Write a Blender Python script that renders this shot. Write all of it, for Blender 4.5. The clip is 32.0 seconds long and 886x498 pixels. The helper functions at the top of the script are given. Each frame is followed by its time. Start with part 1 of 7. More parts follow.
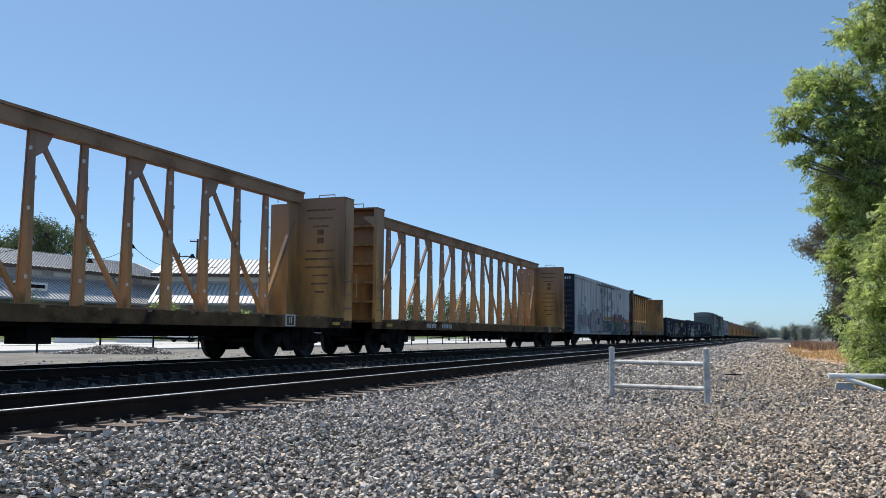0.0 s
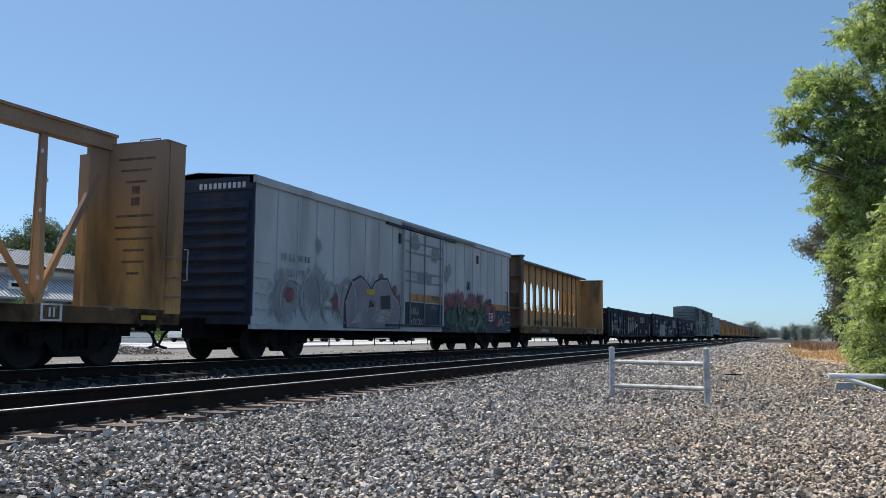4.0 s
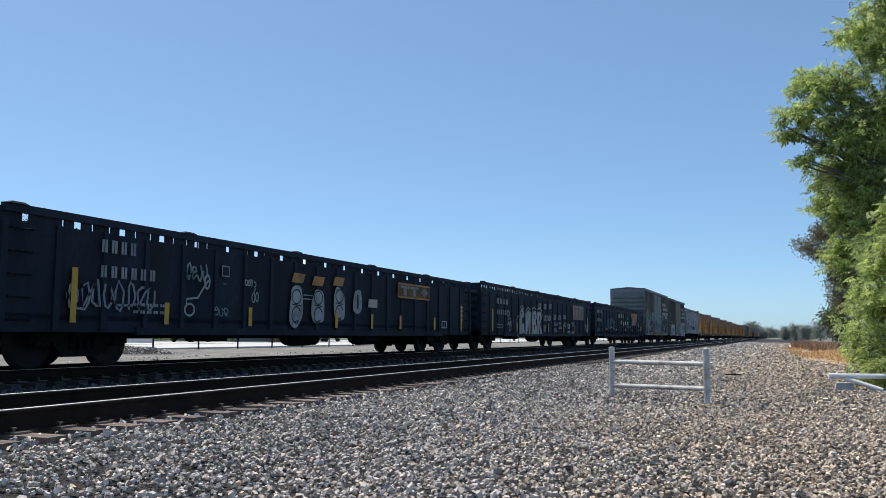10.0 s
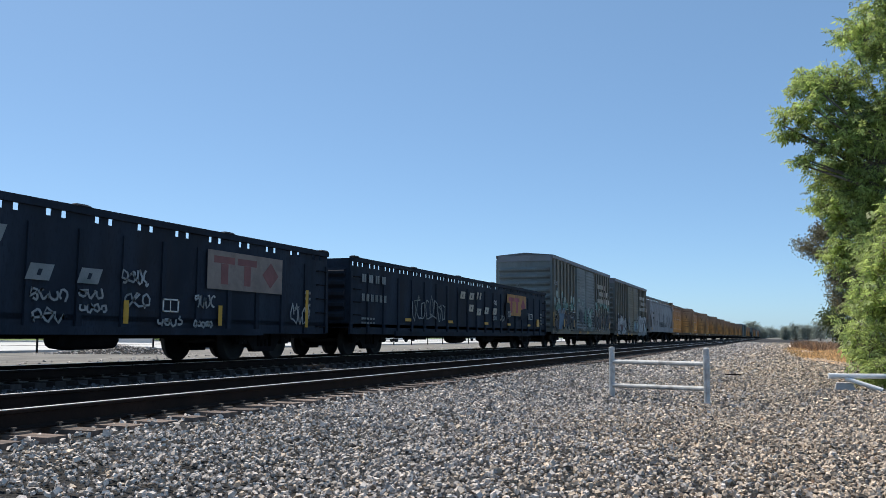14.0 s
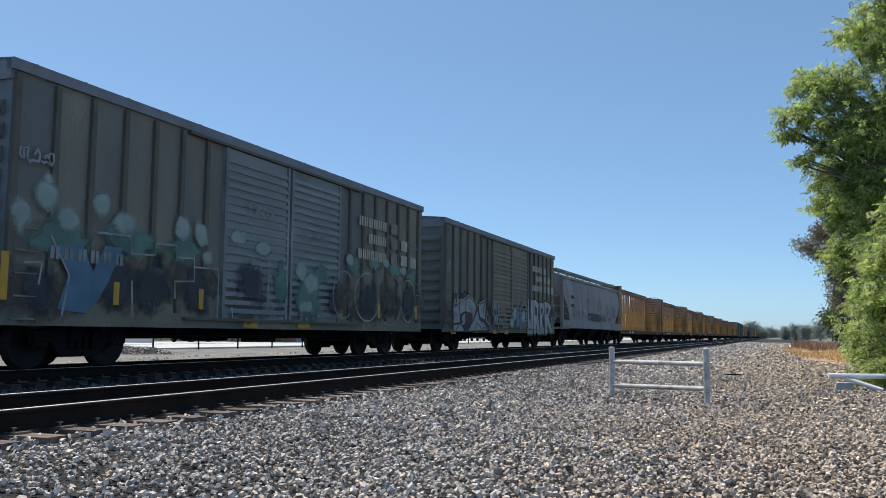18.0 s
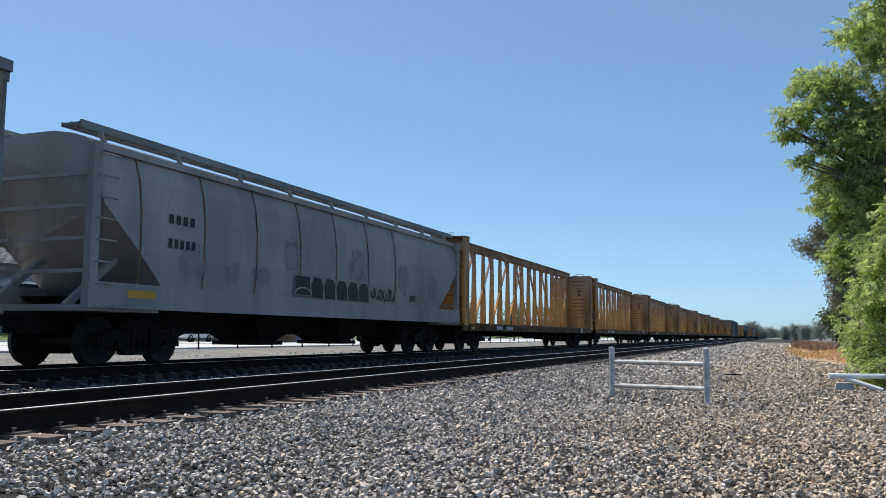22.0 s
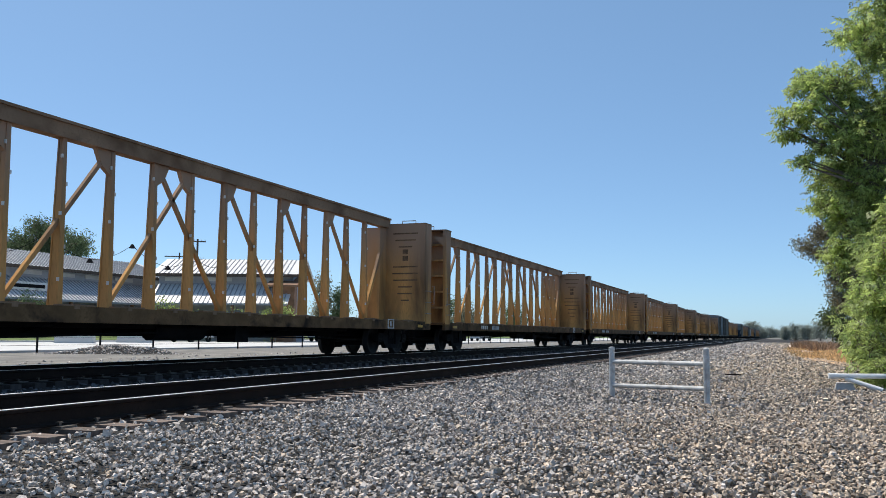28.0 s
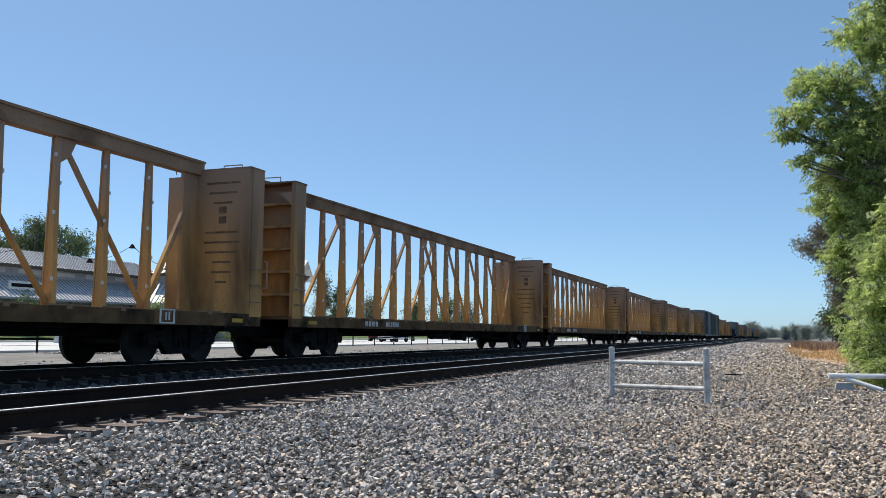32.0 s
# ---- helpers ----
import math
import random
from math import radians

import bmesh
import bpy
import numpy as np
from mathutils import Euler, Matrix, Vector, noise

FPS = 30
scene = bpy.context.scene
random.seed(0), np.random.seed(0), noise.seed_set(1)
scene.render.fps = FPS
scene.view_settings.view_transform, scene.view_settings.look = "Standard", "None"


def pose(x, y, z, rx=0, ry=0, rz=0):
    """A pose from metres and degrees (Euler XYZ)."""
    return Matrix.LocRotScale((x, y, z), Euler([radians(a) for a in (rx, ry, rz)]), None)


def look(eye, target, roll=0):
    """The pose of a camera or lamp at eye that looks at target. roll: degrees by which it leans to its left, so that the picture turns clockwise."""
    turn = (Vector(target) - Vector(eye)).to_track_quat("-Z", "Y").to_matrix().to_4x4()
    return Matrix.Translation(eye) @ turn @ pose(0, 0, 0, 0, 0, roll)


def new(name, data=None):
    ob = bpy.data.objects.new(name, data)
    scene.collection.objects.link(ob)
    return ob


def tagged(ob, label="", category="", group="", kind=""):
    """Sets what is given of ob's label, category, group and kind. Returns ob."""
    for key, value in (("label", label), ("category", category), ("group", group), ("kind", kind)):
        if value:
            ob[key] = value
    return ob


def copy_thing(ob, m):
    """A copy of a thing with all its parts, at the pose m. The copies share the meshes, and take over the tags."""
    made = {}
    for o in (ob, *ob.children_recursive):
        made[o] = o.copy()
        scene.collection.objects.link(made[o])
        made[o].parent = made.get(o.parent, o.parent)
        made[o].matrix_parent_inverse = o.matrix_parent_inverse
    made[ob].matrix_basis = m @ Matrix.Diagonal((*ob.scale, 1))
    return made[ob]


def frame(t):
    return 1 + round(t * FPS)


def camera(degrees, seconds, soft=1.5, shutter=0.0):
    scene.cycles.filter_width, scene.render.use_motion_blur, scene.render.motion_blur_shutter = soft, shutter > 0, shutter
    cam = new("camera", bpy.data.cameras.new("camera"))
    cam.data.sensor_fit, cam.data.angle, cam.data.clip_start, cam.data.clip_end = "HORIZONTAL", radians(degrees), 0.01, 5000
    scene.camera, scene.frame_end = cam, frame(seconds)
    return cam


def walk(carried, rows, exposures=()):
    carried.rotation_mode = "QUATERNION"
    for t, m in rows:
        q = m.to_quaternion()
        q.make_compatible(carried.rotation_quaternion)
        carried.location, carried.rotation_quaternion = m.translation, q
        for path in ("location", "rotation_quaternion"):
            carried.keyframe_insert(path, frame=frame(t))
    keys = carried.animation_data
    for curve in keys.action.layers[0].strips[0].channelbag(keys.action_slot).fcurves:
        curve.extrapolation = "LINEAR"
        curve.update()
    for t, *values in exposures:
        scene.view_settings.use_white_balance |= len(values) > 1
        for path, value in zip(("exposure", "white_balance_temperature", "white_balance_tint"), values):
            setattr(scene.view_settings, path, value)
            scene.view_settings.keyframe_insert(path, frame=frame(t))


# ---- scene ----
# ---- camera ----
TRACK_X = -12.406          # centre of the far track, on which the train runs
NEAR_X = -6.877            # centre of the near track
EYE = (0.0, 0.0, 0.665)
cam = camera(54.35, 32.0, soft=0.8)
_yaw, _pitch = 0.3694, 0.0986
_aim = (EYE[0] - math.sin(_yaw) * math.cos(_pitch), EYE[1] + math.cos(_yaw) * math.cos(_pitch), EYE[2] + math.sin(_pitch))
walk(cam, [(0.0, look(EYE, _aim, 0.466)), (32.0, look(EYE, _aim, 0.466))], exposures=[(0.0, 0.0), (32.0, 0.0)])

# ---- light: high sun ahead on the left, clear sky ----
TO_SUN = Vector((-1.62, 0.75, 3.07)).normalized()
world = bpy.data.worlds.new("sky")
scene.world = world
world.use_nodes = True
_n = world.node_tree.nodes
_sky = _n.new("ShaderNodeTexSky")
_sky.sky_type = "NISHITA"
_sky.sun_disc = False
_sky.sun_elevation = math.asin(TO_SUN.z)
_sky.sun_rotation = math.atan2(TO_SUN.x, TO_SUN.y)
_sky.air_density, _sky.dust_density, _sky.ozone_density = 0.6, 0.55, 3.0
_n["Background"].inputs[1].default_value = 0.165
_tint = _n.new("ShaderNodeMix")
_tint.data_type, _tint.blend_type = "RGBA", "MULTIPLY"
_tint.inputs[0].default_value, _tint.inputs[7].default_value = 1.0, (0.84, 0.97, 0.97, 1.0)
_soft = _n.new("ShaderNodeHueSaturation")
_soft.inputs["Saturation"].default_value = 1.0
world.node_tree.links.new(_sky.outputs[0], _soft.inputs["Color"])
world.node_tree.links.new(_soft.outputs[0], _tint.inputs[6])
_haze = _n.new("ShaderNodeMix")
_haze.data_type = "RGBA"
_haze.inputs[0].default_value, _haze.inputs[7].default_value = 0.36, (1.6, 2.85, 4.55, 1.0)
world.node_tree.links.new(_tint.outputs[2], _haze.inputs[6])
world.node_tree.links.new(_haze.outputs[2], _n["Background"].inputs[0])
_sl = bpy.data.lights.new("sun", "SUN")
_sl.energy, _sl.angle, _sl.color = 4.8, radians(0.53), (1.0, 0.925, 0.81)
sun = new("sun", _sl)
sun.matrix_world = look((0, 0, 60), Vector((0, 0, 60)) - TO_SUN)


# ---- materials ----
def mat(name, base, rough=0.7, metal=0.0, vary=0.25, scale=3.0, grain=60.0, bump=0.15, dirt=None, dirt_amt=0.5,
        dirt_scale=1.2, stretch=(1, 1, 1), rnd=0.0, island=0.0, bump_dist=0.01, coord="Object", spec=0.5, sheer=0.0, skew=1.0, worn=None, mist=0.0):
    """Base colour broken up by large stains and fine grain, with a fine bump; rnd varies it by object, island by piece."""
    m = bpy.data.materials.new(name)
    m.use_nodes = True
    nt = m.node_tree
    N, L = nt.nodes, nt.links
    bs = N["Principled BSDF"]
    bs.inputs["Roughness"].default_value = rough
    bs.inputs["Metallic"].default_value = metal
    bs.inputs["Specular IOR Level"].default_value = spec
    tc = N.new("ShaderNodeTexCoord")
    mp = N.new("ShaderNodeMapping")
    mp.inputs["Scale"].default_value = stretch
    L.new(tc.outputs[coord], mp.inputs["Vector"])

    def noise_node(s, detail, dist=0.0):
        t = N.new("ShaderNodeTexNoise")
        t.inputs["Scale"].default_value, t.inputs["Detail"].default_value, t.inputs["Distortion"].default_value = s, detail, dist
        L.new(mp.outputs[0], t.inputs["Vector"])
        return t

    def mix(a, b, f, mode="MIX"):
        x = N.new("ShaderNodeMix")
        x.data_type, x.blend_type = "RGBA", mode
        for s, v in ((0, f), (6, a), (7, b)):
            if hasattr(v, "is_output"):
                L.new(v, x.inputs[s])
            else:
                x.inputs[s].default_value = v if s == 0 else (*v[:3], 1)
        return x.outputs[2]

    def ramp(src, lo, hi):
        r = N.new("ShaderNodeMapRange")
        L.new(src, r.inputs[0])
        r.inputs[1].default_value, r.inputs[2].default_value = lo, hi
        return r.outputs[0]

    big, fine = noise_node(scale, 6, 0.3), noise_node(grain, 4)
    dark = tuple(c * (1 - vary) for c in base)
    light = tuple(min(1, c * (1 + vary)) for c in base)
    col = mix(dark, light, ramp(big.outputs[0], 0.3, 0.7))
    col = mix(col, tuple(c * (1 - vary * 0.8) for c in base), ramp(fine.outputs[0], 0.5, 0.75))
    if dirt:
        d = noise_node(dirt_scale, 8, 0.6)
        a = N.new("ShaderNodeMath")
        a.operation = "MULTIPLY"
        L.new(ramp(d.outputs[0], 0.48, 0.68), a.inputs[0])
        a.inputs[1].default_value = dirt_amt
        col = mix(col, dirt, a.outputs[0])
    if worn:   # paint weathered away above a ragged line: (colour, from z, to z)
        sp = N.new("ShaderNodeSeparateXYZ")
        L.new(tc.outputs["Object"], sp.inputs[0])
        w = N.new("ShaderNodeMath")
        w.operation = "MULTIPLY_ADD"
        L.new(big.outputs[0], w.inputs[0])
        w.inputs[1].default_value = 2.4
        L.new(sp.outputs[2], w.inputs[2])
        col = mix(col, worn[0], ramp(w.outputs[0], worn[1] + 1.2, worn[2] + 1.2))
    for amt, node, out in ((rnd, "ShaderNodeObjectInfo", "Random"), (island, "ShaderNodeNewGeometry", "Random Per Island")):
        if amt:
            o = N.new(node)
            r = N.new("ShaderNodeMapRange")
            pw = N.new("ShaderNodeMath")
            pw.operation = "POWER"
            L.new(o.outputs[out], pw.inputs[0])
            pw.inputs[1].default_value = skew
            L.new(pw.outputs[0], r.inputs[0])
            r.inputs[3].default_value, r.inputs[4].default_value = 1 - amt, 1 + amt * (1 + 0.6 * (skew - 1))
            c = N.new("ShaderNodeCombineColor")
            for i in range(3):
                L.new(r.outputs[0], c.inputs[i])
            col = mix(col, c.outputs[0], 1.0, "MULTIPLY")
    L.new(col, bs.inputs["Base Color"])
    if sheer:   # light shines through leaves
        tr = N.new("ShaderNodeBsdfTranslucent")
        ms = N.new("ShaderNodeMixShader")
        ms.inputs[0].default_value = sheer
        L.new(col, tr.inputs[0])
        L.new(bs.outputs[0], ms.inputs[1])
        L.new(tr.outputs[0], ms.inputs[2])
        L.new(ms.outputs[0], N["Material Output"].inputs[0])
    if mist:   # sprayed paint that thins out towards the edge of its patch
        off = N.new("ShaderNodeVectorMath")
        off.operation = "SUBTRACT"
        L.new(tc.outputs["Generated"], off.inputs[0])
        off.inputs[1].default_value = (0.5, 0.5, 0.5)
        flat = N.new("ShaderNodeVectorMath")
        flat.operation = "MULTIPLY"
        L.new(off.outputs[0], flat.inputs[0])
        flat.inputs[1].default_value = (0.0, 2.6, 2.6)
        ln = N.new("ShaderNodeVectorMath")
        ln.operation = "LENGTH"
        L.new(flat.outputs[0], ln.inputs[0])
        puff = noise_node(2.2, 6, 0.8)
        edge = N.new("ShaderNodeMath")
        edge.operation = "MULTIPLY_ADD"
        L.new(puff.outputs[0], edge.inputs[0])
        edge.inputs[1].default_value = 1.7
        sub_ = N.new("ShaderNodeMath")
        sub_.operation = "SUBTRACT"
        sub_.inputs[0].default_value = 0.12
        L.new(ln.outputs["Value"], sub_.inputs[1])
        L.new(sub_.outputs[0], edge.inputs[2])
        amt = N.new("ShaderNodeMath")
        amt.operation = "MULTIPLY"
        L.new(ramp(edge.outputs[0], 0.0, 0.45), amt.inputs[0])
        amt.inputs[1].default_value = mist
        clear = N.new("ShaderNodeBsdfTransparent")
        ms = N.new("ShaderNodeMixShader")
        L.new(amt.outputs[0], ms.inputs[0])
        L.new(clear.outputs[0], ms.inputs[1])
        L.new(bs.outputs[0], ms.inputs[2])
        L.new(ms.outputs[0], N["Material Output"].inputs[0])
    if bump:
        b = N.new("ShaderNodeBump")
        b.inputs["Strength"].default_value, b.inputs["Distance"].default_value = bump, bump_dist
        L.new(fine.outputs[0], b.inputs["Height"])
        L.new(b.outputs[0], bs.inputs["Normal"])
    return m


M = dict(
    yellow=mat("faded_yellow_paint", (0.60, 0.325, 0.115), 0.75, vary=0.25, scale=1.2, grain=25, dirt=(0.13, 0.08, 0.05), dirt_amt=0.85, dirt_scale=0.9, stretch=(1, 1, 0.25), worn=((0.36, 0.235, 0.16), 2.4, 4.0), rnd=0.12, spec=0.12),
    ochre=mat("stained_ochre_paint", (0.56, 0.315, 0.135), 0.8, vary=0.25, scale=1.0, grain=22, dirt=(0.16, 0.105, 0.07), dirt_amt=0.85, dirt_scale=1.6, stretch=(1, 1, 0.3), rnd=0.1, spec=0.12),
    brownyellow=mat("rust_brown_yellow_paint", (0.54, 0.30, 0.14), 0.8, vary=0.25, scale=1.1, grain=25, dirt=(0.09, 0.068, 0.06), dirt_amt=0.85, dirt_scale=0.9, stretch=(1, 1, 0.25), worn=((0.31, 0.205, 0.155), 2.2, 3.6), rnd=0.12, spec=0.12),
    olive=mat("brown_olive_paint", (0.265, 0.24, 0.185), 0.8, vary=0.2, scale=0.8, grain=20, dirt=(0.15, 0.17, 0.18), dirt_amt=0.75, dirt_scale=0.35, stretch=(1, 1, 0.45), rnd=0.12, spec=0.12),
    # olive darkened for the shaded faces of side posts; door tracks share it
    olivedark=mat("shaded_olive_post_paint", (0.15, 0.14, 0.115), 0.85, vary=0.2, scale=1.5, spec=0.1),
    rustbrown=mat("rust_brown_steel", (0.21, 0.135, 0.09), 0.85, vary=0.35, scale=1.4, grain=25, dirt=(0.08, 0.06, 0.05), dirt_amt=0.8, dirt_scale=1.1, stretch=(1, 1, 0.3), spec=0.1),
    drysoil=mat("dry_orange_soil", (0.56, 0.37, 0.21), 0.95, vary=0.3, scale=1.5, grain=14, bump=0.8, bump_dist=0.03, dirt=(0.36, 0.27, 0.18), dirt_amt=0.6, dirt_scale=0.6),
    bluegrey=mat("faded_blue_grey_paint", (0.26, 0.29, 0.29), 0.8, vary=0.2, scale=0.9, grain=20, dirt=(0.14, 0.155, 0.15), dirt_amt=0.7, dirt_scale=0.6, stretch=(1, 0.5, 1), rnd=0.1, spec=0.12),
    chord=mat("weathered_yellow_paint", (0.30, 0.195, 0.125), 0.8, vary=0.2, scale=1.0, grain=20, dirt=(0.13, 0.075, 0.045), dirt_amt=0.8, dirt_scale=0.8, rnd=0.1, spec=0.12),
    sill=mat("grimy_sill_paint", (0.17, 0.10, 0.05), 0.85, vary=0.35, scale=1.5, grain=20, dirt=(0.018, 0.013, 0.011), dirt_amt=0.9, dirt_scale=1.6, rnd=0.15, spec=0.12),
    black=mat("grimy_black_steel", (0.010, 0.010, 0.012), 0.85, vary=0.4, scale=4, grain=40, dirt=(0.018, 0.015, 0.013), dirt_amt=0.6, dirt_scale=3, spec=0.12),
    rim=mat("worn_wheel_steel", (0.011, 0.010, 0.010), 0.75, 0.1, vary=0.3, scale=5),
    tread=mat("bright_worn_steel", (0.75, 0.75, 0.75), 0.42, 1.0, vary=0.08, scale=8, bump=0.03),
    railside=mat("rusty_rail_steel", (0.022, 0.014, 0.011), 0.85, vary=0.35, scale=3, grain=50, dirt=(0.012, 0.009, 0.008), dirt_amt=0.7, spec=0.15),
    tie=mat("weathered_tie_timber", (0.17, 0.125, 0.10), 0.9, vary=0.35, scale=3, grain=30, stretch=(1, 8, 1), rnd=0.3, dirt=(0.06, 0.045, 0.04), dirt_amt=0.6),
    tieplate=mat("oily_tie_plate_steel", (0.16, 0.14, 0.125), 0.45, 0.6, vary=0.3, scale=6, spec=0.3),
    # stone darkened to hold the shade that the cars cast between the tracks
    stonedark=mat("shaded_ballast_stone", (0.10, 0.10, 0.105), 0.55, vary=0.3, scale=10, grain=70, island=0.85, skew=2.0, bump=0.3),
    # tie timber darkened as in the train's shade; far-off ties use it too
    tiedark=mat("darkened_tie_timber", (0.05, 0.04, 0.036), 0.9, vary=0.35, scale=3, grain=30, stretch=(1, 8, 1), rnd=0.3),
    plate=mat("tie_plate_steel", (0.30, 0.25, 0.21), 0.5, 0.5, vary=0.25, scale=6),
    stone=mat("crushed_ballast_stone", (0.525, 0.46, 0.405), 0.75, vary=0.25, scale=10, grain=70, island=0.55, skew=1.0, bump=0.3, spec=0.35),
    # near-black base carries the shade in the gaps between stones
    ground=mat("shaded_ballast_bed", (0.022, 0.020, 0.019), 0.95, vary=0.5, scale=1.3, grain=22, bump=1.0, bump_dist=0.06, dirt=(0.05, 0.044, 0.038), dirt_amt=0.45, dirt_scale=0.35),
    farground=mat("pale_gravel", (0.21, 0.195, 0.17), 0.95, vary=0.4, scale=0.8, grain=14, bump=0.6, bump_dist=0.04, dirt=(0.15, 0.14, 0.13), dirt_amt=0.7, dirt_scale=0.5),
    concrete=mat("sunlit_concrete", (0.58, 0.57, 0.55), 0.85, vary=0.1, scale=0.6, grain=12, dirt=(0.38, 0.37, 0.35), dirt_amt=0.4, dirt_scale=0.4),
    grass=mat("mown_grass", (0.10, 0.16, 0.035), 0.9, vary=0.4, scale=0.8, grain=20, bump=0.6, bump_dist=0.04, dirt=(0.22, 0.19, 0.08), dirt_amt=0.5, dirt_scale=0.5),
    drygrass=mat("dry_grass", (0.66, 0.46, 0.24), 0.9, vary=0.35, scale=3, island=0.35, sheer=0.4),
    deadwood=mat("dead_brown_brush", (0.34, 0.23, 0.15), 0.9, vary=0.35, scale=3, island=0.45, sheer=0.35),
    reefer=mat("faded_white_car_paint", (0.47, 0.485, 0.50), 0.75, vary=0.08, scale=0.9, grain=18, dirt=(0.25, 0.25, 0.25), dirt_amt=0.55, dirt_scale=0.7, stretch=(1, 1, 0.3), spec=0.12),
    navy=mat("dark_navy_band", (0.035, 0.045, 0.07), 0.6, vary=0.25, scale=2, dirt=(0.08, 0.07, 0.06), dirt_amt=0.5, spec=0.12),
    green=mat("weathered_dark_green_paint", (0.19, 0.215, 0.215), 0.75, vary=0.2, scale=0.9, grain=20, dirt=(0.11, 0.10, 0.08), dirt_amt=0.7, dirt_scale=0.6, stretch=(1, 1, 0.3), rnd=0.1, spec=0.12),
    roofgrey=mat("galvanised_roof_paint", (0.23, 0.245, 0.27), 0.6, vary=0.15, scale=1.2, dirt=(0.15, 0.14, 0.13), dirt_amt=0.5, spec=0.12),
    gond=mat("black_gondola_paint", (0.023, 0.032, 0.047), 0.75, vary=0.35, scale=1.2, grain=25, dirt=(0.022, 0.02, 0.02), dirt_amt=0.55, dirt_scale=0.8, stretch=(1, 1, 0.35), rnd=0.15, spec=0.12),
    hopper=mat("dull_grey_hopper_paint", (0.33, 0.315, 0.305), 0.8, vary=0.12, scale=0.8, grain=20, dirt=(0.19, 0.175, 0.165), dirt_amt=0.6, dirt_scale=0.6, stretch=(1, 1, 0.25), spec=0.12),
    white=mat("white_marking_paint", (0.66, 0.66, 0.64), 0.7, vary=0.15, scale=3, dirt=(0.3, 0.28, 0.25), dirt_amt=0.45, dirt_scale=4),
    cream=mat("cream_marking_paint", (0.44, 0.405, 0.335), 0.7, vary=0.15, scale=3, dirt=(0.3, 0.26, 0.2), dirt_amt=0.45, dirt_scale=4),
    amber=mat("yellow_reflector", (0.56, 0.31, 0.03), 0.55, vary=0.15, scale=4, bump=0.05),
    fencewhite=mat("galvanised_white_pipe", (0.56, 0.56, 0.55), 0.5, vary=0.2, scale=6, dirt=(0.22, 0.20, 0.18), dirt_amt=0.6, dirt_scale=5),
    leaf=mat("green_leaves", (0.385, 0.47, 0.15), 0.5, vary=0.3, scale=0.6, grain=5, island=0.5, bump=0, spec=0.45, sheer=0.58),
    leafdark=mat("dark_green_leaves", (0.13, 0.18, 0.085), 0.6, vary=0.3, scale=0.6, grain=5, island=0.4, bump=0, spec=0.4, sheer=0.3),
    # leaf green paled and greyed to carry the haze of distance
    leafhazed=mat("hazed_grey_green_leaves", (0.36, 0.395, 0.34), 0.7, vary=0.2, scale=0.6, grain=5, island=0.3, bump=0, spec=0.3, sheer=0.35),
    leafbrown=mat("dull_olive_leaves", (0.29, 0.27, 0.17), 0.65, vary=0.35, scale=0.6, grain=5, island=0.4, bump=0, spec=0.3, sheer=0.3),
    bark=mat("grey_bark", (0.17, 0.14, 0.11), 0.9, vary=0.35, scale=3, grain=20, stretch=(1, 1, 0.3), bump=0.5),
    tin=mat("pale_standing_seam_roof", (0.62, 0.62, 0.62), 0.5, 0.1, vary=0.08, scale=1, dirt=(0.42, 0.42, 0.42), dirt_amt=0.3),
    stucco=mat("grey_stucco", (0.34, 0.35, 0.38), 0.9, vary=0.1, scale=1.5, grain=30),
    brick=mat("brown_timber_cladding", (0.26, 0.14, 0.08), 0.85, vary=0.25, scale=2, grain=15),
    glass=mat("dark_window_glass", (0.03, 0.04, 0.05), 0.08, vary=0.1, bump=0),
    pole=mat("creosoted_pole", (0.09, 0.065, 0.05), 0.9, vary=0.3, scale=4, stretch=(1, 1, 0.2)),
    purple=mat("mauve_spray_paint", (0.25, 0.22, 0.25), 0.75, vary=0.2, scale=1.6, dirt=(0.17, 0.16, 0.19), dirt_amt=0.7, dirt_scale=1.4),
    red=mat("red_spray_paint", (0.33, 0.075, 0.10), 0.75, vary=0.3, scale=1.8, dirt=(0.12, 0.06, 0.08), dirt_amt=0.6, dirt_scale=1.3),
    redmist=mat("red_spray_mist", (0.28, 0.08, 0.10), 0.75, vary=0.3, scale=1.8, dirt=(0.14, 0.06, 0.08), dirt_amt=0.6, dirt_scale=1.3, mist=0.8),
    darkmist=mat("dark_spray_mist", (0.05, 0.055, 0.065), 0.75, vary=0.3, scale=1.8, mist=0.85),
    tealmist=mat("teal_spray_mist", (0.10, 0.21, 0.165), 0.75, vary=0.35, scale=1.8, dirt=(0.22, 0.30, 0.26), dirt_amt=0.7, dirt_scale=1.6, mist=0.85),
    palemist=mat("pale_green_spray_mist", (0.34, 0.42, 0.38), 0.75, vary=0.2, scale=1.8, dirt=(0.25, 0.33, 0.29), dirt_amt=0.6, dirt_scale=1.6, mist=0.85),
    greymist=mat("grey_dirt_mist", (0.30, 0.305, 0.31), 0.8, vary=0.2, scale=1.5, mist=0.6),
    rustmist=mat("brown_grime_mist", (0.13, 0.10, 0.085), 0.85, vary=0.3, scale=1.5, mist=0.7),
    lime=mat("green_spray_paint", (0.055, 0.095, 0.06), 0.75, vary=0.4, scale=1.8, dirt=(0.04, 0.05, 0.06), dirt_amt=0.7, dirt_scale=1.5),
    limemist=mat("green_spray_mist", (0.05, 0.10, 0.06), 0.75, vary=0.4, scale=1.8, mist=0.95),
    limeb=mat("pale_green_spray_paint", (0.10, 0.165, 0.095), 0.75, vary=0.35, scale=1.8, dirt=(0.05, 0.08, 0.06), dirt_amt=0.7, dirt_scale=1.6),
